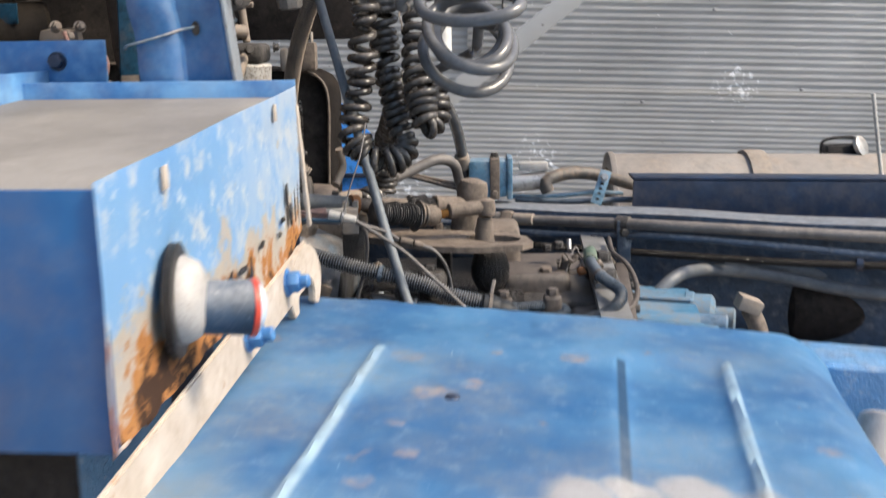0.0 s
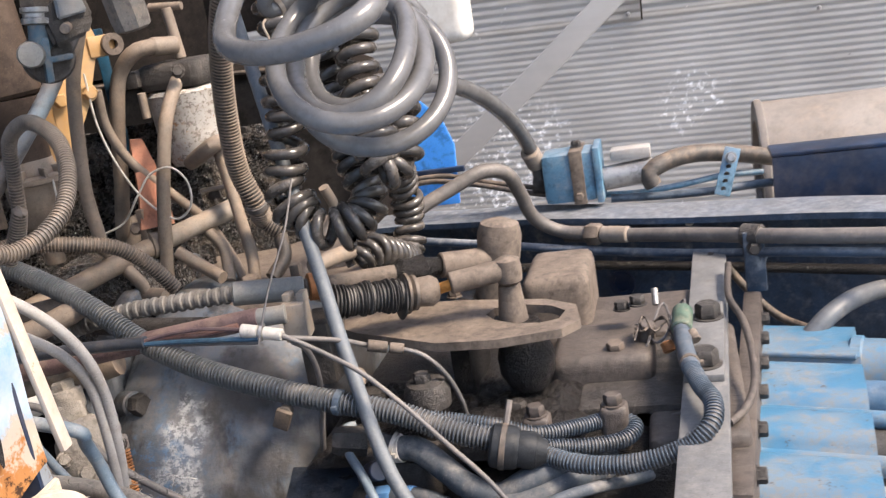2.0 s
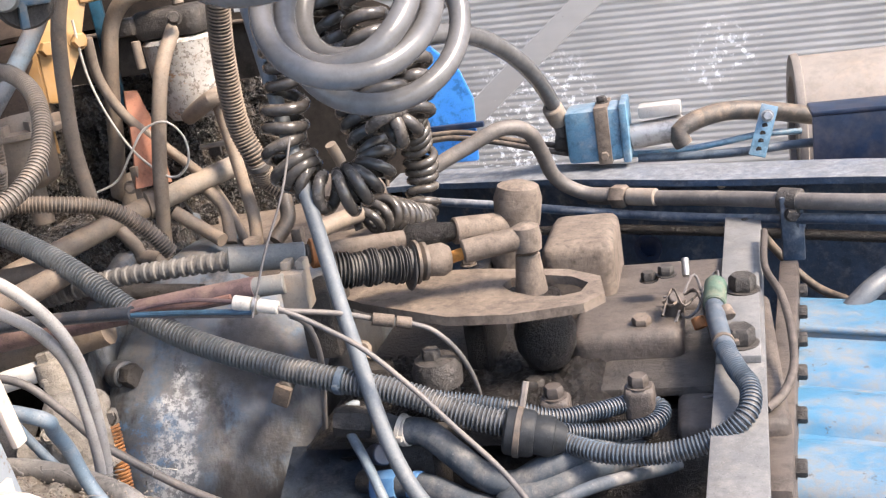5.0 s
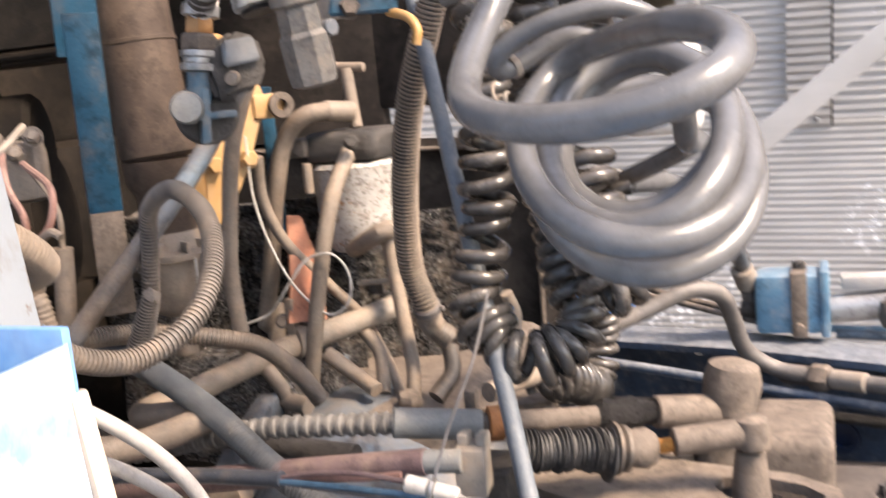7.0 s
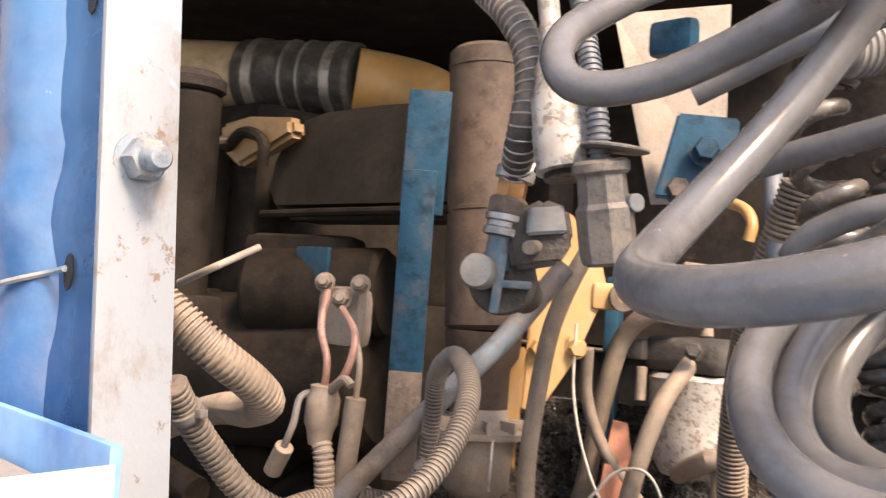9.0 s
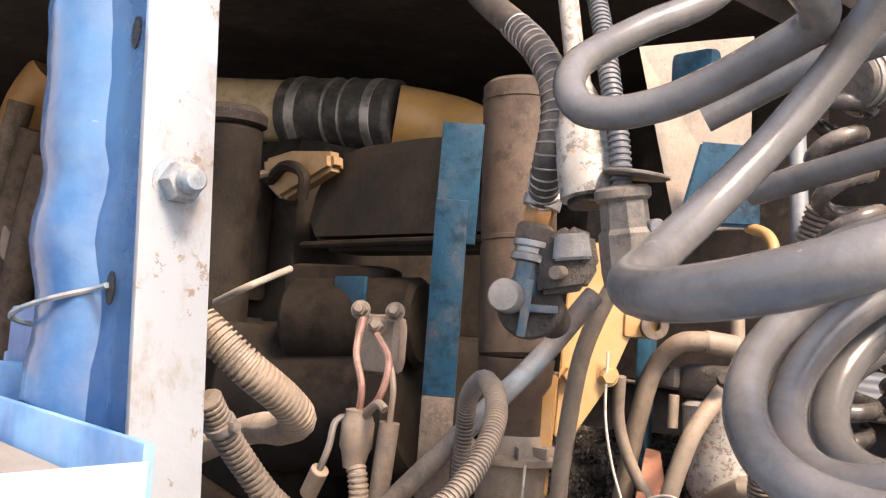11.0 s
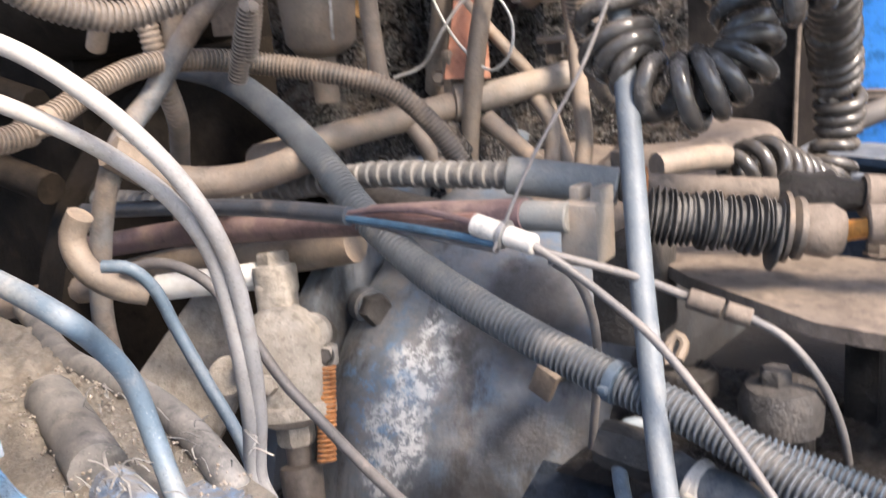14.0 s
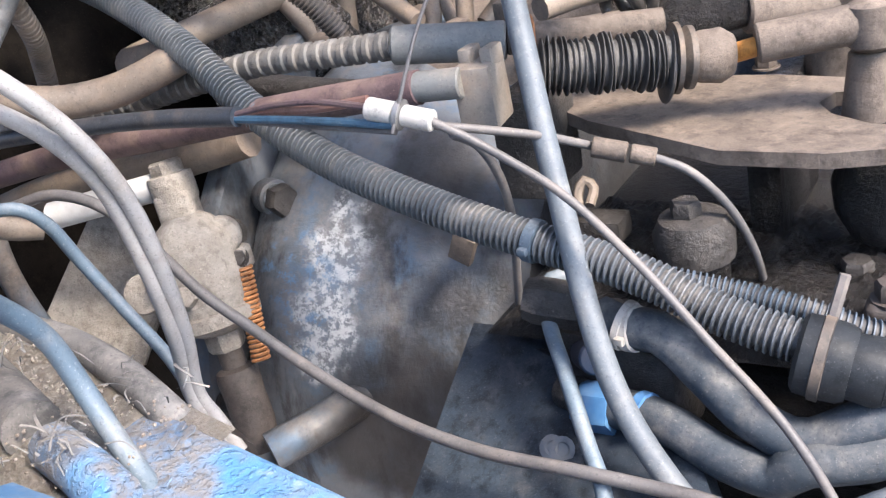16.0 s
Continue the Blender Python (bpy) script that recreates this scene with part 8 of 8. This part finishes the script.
    # yellow bracket
    y = thing("yellow_bracket", "yellow painted steel bracket with brass-coloured bolts", "bracket")
    p = [(-0.312, 1.504, 1.560), (-0.296, 1.525, 1.560), (-0.279, 1.548, 1.5185), (-0.2755, 1.5525, 1.498), (-0.2816, 1.5445, 1.476), (-0.290, 1.533, 1.440), (-0.3072, 1.5104, 1.395), (-0.3159, 1.4988, 1.398), (-0.3145, 1.5005, 1.450)]
    bm = bmesh.new()
    f0 = bm.faces.new([bm.verts.new(q) for q in p])
    ex = bmesh.ops.extrude_face_region(bm, geom=[f0])
    bmesh.ops.translate(bm, verts=[q for q in ex["geom"] if isinstance(q, bmesh.types.BMVert)], vec=(-0.006, 0.006, 0))
    bmesh.ops.bevel(bm, geom=[e for e in bm.edges if e.is_manifold and e.calc_face_angle(0) > 0.6], offset=0.0012, segments=2, affect="EDGES")
    part("plate", bm, "yellow", y)
    part("fold", slab([(0, 0), (0.016, 0.0), (0.016, 0.085), (0.004, 0.10)], 0.004, frame_on((-0.3145, 1.5005, 1.448), (0.5, -0.85, 0), (-0.85, -0.5, 0))), "yellow", y, "folded yellow edge")
    for q in ((-0.2902, 1.5331, 1.450), (-0.3093, 1.5076, 1.448)):
        part("bolt", bolt(q, (0.8, -0.6, 0), 0.013), "yellow", y)
    part("eye", lathe([(0.005, 0), (0.0105, 0), (0.0115, 0.003), (0.0115, 0.010), (0.005, 0.010), (0.005, 0)], frame_on((-0.269, 1.561, 1.494), (0.8, -0.6, 0)), 24), "tan", y)
    part("arm", block((0.016, 0.030, 0.022), frame_on((-0.278, 1.556, 1.494), (0, 0, 1), (-0.8, 0.6, 0)), 0.004), "yellow", y)
    # fuel filter
    f = thing("fuel_filter", "white paint-flecked fuel filter canister under a dusty head", "fuel filter")
    c = Vector((-0.232, 1.632, 1.430))
    part("canister", lathe([(0.010, -0.082), (0.030, -0.080), (0.036, -0.070), (0.0405, -0.045), (0.0425, -0.002), (0.0435, 0.0), (0.040, 0.004)], Matrix.Translation(c), 40), "canister_white", f)
    part("head", block((0.074, 0.074, 0.030), Matrix.Translation(c + Vector((0, 0, 0.020))), 0.012, seg=4), "iron", f)
    part("head_arm", block((0.024, 0.05, 0.018), Matrix.Translation(c + Vector((-0.042, -0.02, 0.022))), 0.005), "iron", f)
    for q in ((0.02, -0.046, 0.025), (0.046, 0.01, 0.028)):
        part("bolt", bolt(c + Vector(q), (0.4, -0.9, 0.1) if q[1] < 0 else (1, 0, 0), 0.011), "iron", f)
    part("tee", rod(c + Vector((0.010, -0.012, 0.036)), (-0.228, 1.623, 1.521), 0.006), "hose_tan", f)
    part("handle", rod((-0.250, 1.627, 1.525), (-0.211, 1.627, 1.521), 0.0045), "hose_tan", f)
    part("union", rod((-0.223, 1.618, 1.481), (-0.241, 1.595, 1.484), 0.010), "hose_tan", f)
    part("pin", rod((-0.260, 1.585, 1.438), (-0.260, 1.585, 1.410), 0.0045), "hose_tan", f)
    part("bracket", block((0.012, 0.05, 0.14), Matrix.Translation((-0.311, 1.613, 1.442)) @ Matrix.Rotation(radians(30), 4, "Z"), 0.002), "strip_blue", f, "blue mounting plate")
    g = "dusty fuel hoses"
    hose("fuel_hose", [(-0.236, 1.597, 1.484), (-0.255, 1.585, 1.482), (-0.279, 1.585, 1.462), (-0.296, 1.585, 1.412), (-0.316, 1.595, 1.343), (-0.336, 1.604, 1.276), (-0.328, 1.614, 1.298), (-0.325, 1.595, 1.239), (-0.329, 1.595, 1.176)], 0.0086, "hose_tan", "dust-coated fuel hose bent down from the filter", group=g)
    hose("fuel_hose", [(-0.222, 1.604, 1.449), (-0.227, 1.567, 1.411), (-0.234, 1.553, 1.370), (-0.244, 1.548, 1.322), (-0.252, 1.548, 1.283), (-0.262, 1.553, 1.246), (-0.278, 1.567, 1.191), (-0.294, 1.585, 1.130)], 0.0076, "hose_tan", "dust-coated fuel hose before the filter", group=g)
    hose("fuel_hose", [(-0.238, 1.475, 1.528), (-0.247, 1.464, 1.498), (-0.258, 1.460, 1.464), (-0.272, 1.464, 1.402), (-0.282, 1.471, 1.355), (-0.286, 1.481, 1.299), (-0.305, 1.505, 1.294), (-0.272, 1.515, 1.241), (-0.269, 1.525, 1.207)], 0.0070, "hose_tan", "dust-coated fuel hose dropping past the yellow bracket", group=g)
    hose("fuel_hose", [(-0.289, 1.548, 1.450), (-0.294, 1.557, 1.410), (-0.285, 1.571, 1.369), (-0.254, 1.585, 1.326), (-0.234, 1.599, 1.296), (-0.231, 1.614, 1.279), (-0.198, 1.595, 1.228), (-0.192, 1.595, 1.186)], 0.0052, "hose_tan", "thin dusty hose crossing the filter hoses", group=g)
    hose("fuel_hose", [(-0.193, 1.613, 1.368), (-0.187, 1.585, 1.373), (-0.232, 1.604, 1.353)], 0.009, "hose_tan", "short hose stub under the filter", group=g)
    hose("pale_wire", [(-0.284, 1.524, 1.470), (-0.287, 1.530, 1.413), (-0.277, 1.536, 1.364), (-0.259, 1.542, 1.326), (-0.233, 1.548, 1.303), (-0.214, 1.548, 1.315), (-0.211, 1.548, 1.341), (-0.223, 1.542, 1.360), (-0.244, 1.536, 1.357), (-0.262, 1.530, 1.336), (-0.286, 1.530, 1.309), (-0.311, 1.524, 1.300)], 0.0012, "wire_white", "thin pale wire making a loop", "wire")
    r = thing("red_strap", "primer-red steel strap hanging among hoses", "strap")
    p = [(-0.293, 1.595, 1.389), (-0.278, 1.595, 1.388), (-0.258, 1.580, 1.351), (-0.246, 1.565, 1.295), (-0.273, 1.540, 1.297), (-0.274, 1.555, 1.335)]
    bm = bmesh.new()
    f0 = bm.faces.new([bm.verts.new(q) for q in p])
    ex = bmesh.ops.extrude_face_region(bm, geom=[f0])
    bmesh.ops.translate(bm, verts=[q for q in ex["geom"] if isinstance(q, bmesh.types.BMVert)], vec=(-0.004, 0.004, 0))
    part("strap", bm, "red_lead", r)
    # white mounting panel and blue bracket at the cab
    w = thing("mounting_panel", "dusty white steel panel with a blue bracket", "panel")
    p = [(-0.154, 1.375, 1.667), (-0.109, 1.437, 1.682), (-0.107, 1.437, 1.555), (-0.127, 1.387, 1.548)]
    bm = bmesh.new()
    f0 = bm.faces.new([bm.verts.new(q) for q in p])
    ex = bmesh.ops.extrude_face_region(bm, geom=[f0])
    bmesh.ops.translate(bm, verts=[q for q in ex["geom"] if isinstance(q, bmesh.types.BMVert)], vec=(-0.003, 0.004, 0))
    part("panel", bm, "tan_light", w)
    part("blue_plate", slab([(-0.022, -0.028), (0.026, -0.028), (0.026, 0.022), (-0.010, 0.024)], 0.005, frame_on((-0.100, 1.387, 1.577), (0.6, -0.78, 0.1), (0.78, 0.6, 0))), "strip_blue", w, "blue painted bracket")
    part("bolt", bolt((-0.105, 1.381, 1.555), (0.6, -0.78, 0.1), 0.012), "tan", w)
    part("bolt", bolt((-0.088, 1.381, 1.577), (0.6, -0.78, 0.1), 0.013), "strip_blue", w)
    part("upper_bracket", block((0.03, 0.012, 0.022), Matrix.Translation((-0.105, 1.368, 1.643)), 0.005), "strip_blue", w)
    part("hook", tube([(-0.083, 1.398, 1.550), (-0.066, 1.391, 1.544), (-0.059, 1.387, 1.535), (-0.061, 1.387, 1.526)], 0.0034, 10), "yellow", w, "yellow plastic tip")
    a, b = Vector((-0.020, 1.398, 1.631)), Vector((-0.006, 1.437, 1.642))
    part("coupling", rod(a, b, 0.015, 24), "grey_cast", w, "threaded grey coupling")
    for k in range(5):
        part("thread", clip_ring(a.lerp(b, 0.1 + 0.13 * k), b - a, 0.0151, 0.0028, 0.0011), "ferrule", w)
    part("coupling_flange", lathe([(0.014, 0), (0.021, 0.0), (0.022, 0.002), (0.021, 0.005), (0.014, 0.005)], frame_on(a.lerp(b, 0.75), b - a), 24), "tan_light", w, "cream flange")
    lm = thing("white_lamp", "white plastic lamp housing beyond the hoses", "lamp housing")
    part("housing", block((0.075, 0.05, 0.20), Matrix.Translation(Vector((0.050, 1.731, 1.543)) + Vector((-0.005, 0, -0.012))), 0.016, seg=4), "white", lm)
    top = Vector((0.052, 1.721, 1.568)) + Vector((0, 0, 0.05))
    part("arm", tube([top, top + Vector((-0.02, 0.02, 0.12)), (-0.20, 1.80, 1.98), (-0.39, 1.80, 2.10)], 0.008, 10), "iron", lm)
    part("bezel", block((0.066, 0.03, 0.10), Matrix.Translation((0.052, 1.721, 1.568)), 0.01), "steel", lm)


def build_bay_hoses():
    conduit("corrugated_hose", [(-0.076, 1.475, 1.571), (-0.091, 1.481, 1.536), (-0.110, 1.493, 1.497), (-0.128, 1.512, 1.453), (-0.142, 1.530, 1.400), (-0.150, 1.548, 1.344), (-0.143, 1.557, 1.307), (-0.146, 1.575, 1.285), (-0.132, 1.580, 1.271)], 0.0115, "hose_tan", "fat dusty corrugated hose hanging by the filter", 0.0036, 0.14, duty=0.42, ties=(0.86,), groove_dark="rubber")
    conduit("corrugated_hose", [(-0.159, 1.090, 1.437), (-0.163, 1.100, 1.425), (-0.166, 1.115, 1.408), (-0.164, 1.135, 1.387), (-0.160, 1.155, 1.376), (-0.154, 1.178, 1.371), (-0.145, 1.202, 1.377), (-0.142, 1.225, 1.389), (-0.150, 1.253, 1.408), (-0.169, 1.282, 1.428), (-0.195, 1.305, 1.441), (-0.227, 1.326, 1.446), (-0.260, 1.346, 1.430), (-0.273, 1.357, 1.399), (-0.280, 1.360, 1.366), (-0.290, 1.360, 1.337), (-0.272, 1.350, 1.367), (-0.304, 1.360, 1.320)], 0.0068, "conduit_dust", "grey-brown corrugated hose making a wide loop", 0.0030, 0.18, duty=0.42, ties=(0.03,), groove_dark="rubber")
    conduit("corrugated_hose", [(-0.199, 1.105, 1.470), (-0.192, 1.111, 1.463), (-0.183, 1.125, 1.449), (-0.183, 1.145, 1.436), (-0.190, 1.160, 1.426), (-0.228, 1.178, 1.416), (-0.294, 1.202, 1.408), (-0.369, 1.221, 1.391), (-0.462, 1.239, 1.364)], 0.0095, "hose_tan", "corrugated hose bent back on itself by the post", 0.003)
    hose("steel_pipe", [(-0.371, 1.284, 1.093), (-0.370, 1.275, 1.126), (-0.369, 1.270, 1.165), (-0.361, 1.270, 1.207), (-0.349, 1.275, 1.255), (-0.339, 1.288, 1.291), (-0.352, 1.326, 1.315), (-0.323, 1.339, 1.353), (-0.298, 1.357, 1.387), (-0.275, 1.375, 1.419), (-0.253, 1.406, 1.460), (-0.236, 1.444, 1.511)], 0.0078, "slant", "half-bare blue and dust-brown pipe slanting through the hose loop", "pipe")
    conduit("corrugated_hose", [(-0.319, 1.167, 1.312), (-0.323, 1.203, 1.306), (-0.332, 1.239, 1.314), (-0.343, 1.284, 1.328), (-0.344, 1.321, 1.335), (-0.337, 1.355, 1.334), (-0.320, 1.398, 1.326), (-0.279, 1.427, 1.315), (-0.251, 1.452, 1.301), (-0.230, 1.471, 1.273), (-0.216, 1.481, 1.245)], 0.0082, "hose_tan", "dusty corrugated hose along the engine", 0.0032, 0.16, duty=0.42, groove_dark="rubber", ties=(0.13, 0.17), tie="hose_tan")
    p = thing("tan_pipe", "tan pipe with a bracket clamp and open end", "pipe")
    part("pipe", tube([(-0.336, 1.275, 1.286), (-0.330, 1.302, 1.265), (-0.320, 1.321, 1.257), (-0.293, 1.345, 1.256), (-0.249, 1.370, 1.271), (-0.336, 1.398, 1.258), (-0.312, 1.447, 1.265), (-0.293, 1.505, 1.270), (-0.269, 1.555, 1.276)], 0.0108, 16), "hose_tan", p)
    part("end_pipe", rod((-0.269, 1.555, 1.276), (-0.203, 1.629, 1.292), 0.0112, 18), "tan_light", p, "paler open pipe end")
    a = Vector((-0.269, 1.555, 1.277))
    part("clamp", clip_ring(a, (0.06, 0.07, 0.0), 0.0115, 0.016, 0.004), "hose_tan", p)
    part("clamp_ear", block((0.008, 0.012, 0.035), Matrix.Translation(a + Vector((-0.006, -0.004, 0.024))), 0.002), "hose_tan", p)
    part("bolt", bolt((-0.285, 1.550, 1.297), (0.4, -0.9, 0.1), 0.010), "hose_tan", p)
    hose("dark_pipe", [(-0.498, 1.418, 1.209), (-0.418, 1.427, 1.223), (-0.337, 1.437, 1.232), (-0.224, 1.427, 1.224), (-0.157, 1.418, 1.222)], 0.010, "iron", "dark dusty pipe behind the cables", "pipe")
    hose("dark_pipe", [(-0.786, 1.341, 1.083), (-0.631, 1.350, 1.119), (-0.547, 1.360, 1.140), (-0.417, 1.370, 1.175), (-0.316, 1.384, 1.188), (-0.244, 1.394, 1.203)], 0.013, "hose_tan", "dusty pipe under the sheath", "pipe")
    pin = thing("split_pin", "short pale pin on a bracket", "pin")
    part("pin", rod((-0.229, 1.609, 1.319), (-0.190, 1.609, 1.321), 0.0028), "tan_light", pin)
    part("plate", block((0.014, 0.004, 0.012), Matrix.Translation((-0.216, 1.614, 1.313)), 0.001), "iron", pin)
    g = "dusty hoses behind the tan pipe"
    hose("drop_hose", [(-0.194, 1.600, 1.370), (-0.189, 1.600, 1.324), (-0.180, 1.590, 1.279), (-0.172, 1.580, 1.244), (-0.170, 1.570, 1.219)], 0.0068, "hose_tan", "dusty hose dropping behind the tan pipe", group=g)
    hose("drop_hose", [(-0.229, 1.600, 1.276), (-0.214, 1.600, 1.255), (-0.208, 1.590, 1.232), (-0.205, 1.580, 1.219)], 0.0068, "hose_tan", "small dusty hose by the cross member", group=g)
    hose("drop_hose", [(-0.249, 1.560, 1.264), (-0.221, 1.560, 1.243), (-0.197, 1.550, 1.232)], 0.0072, "hose_tan", "small dusty hose by the cross member", group=g)
    hose("drop_hose", [(-0.297, 1.520, 1.252), (-0.282, 1.520, 1.235), (-0.246, 1.510, 1.229)], 0.0082, "hose_tan", "short dusty hose end on the cross member", group=g)
    hose("drop_hose", [(-0.089, 1.620, 1.304), (-0.085, 1.630, 1.276), (-0.093, 1.600, 1.251)], 0.006, "hose_tan", "dusty hose behind the coil", group=g)
    hose("drop_hose", [(-0.134, 1.580, 1.265), (-0.130, 1.570, 1.243), (-0.140, 1.550, 1.226)], 0.008, "rubber", "black hose under the coil", group=g)
    hose("drop_hose", [(-0.080, 1.520, 1.242), (-0.066, 1.550, 1.242), (-0.058, 1.580, 1.238)], 0.009, "hose_tan", "dusty pipe behind the coil", group=g)


build_cab()
build_engine()
build_filters()
build_bay_hoses()
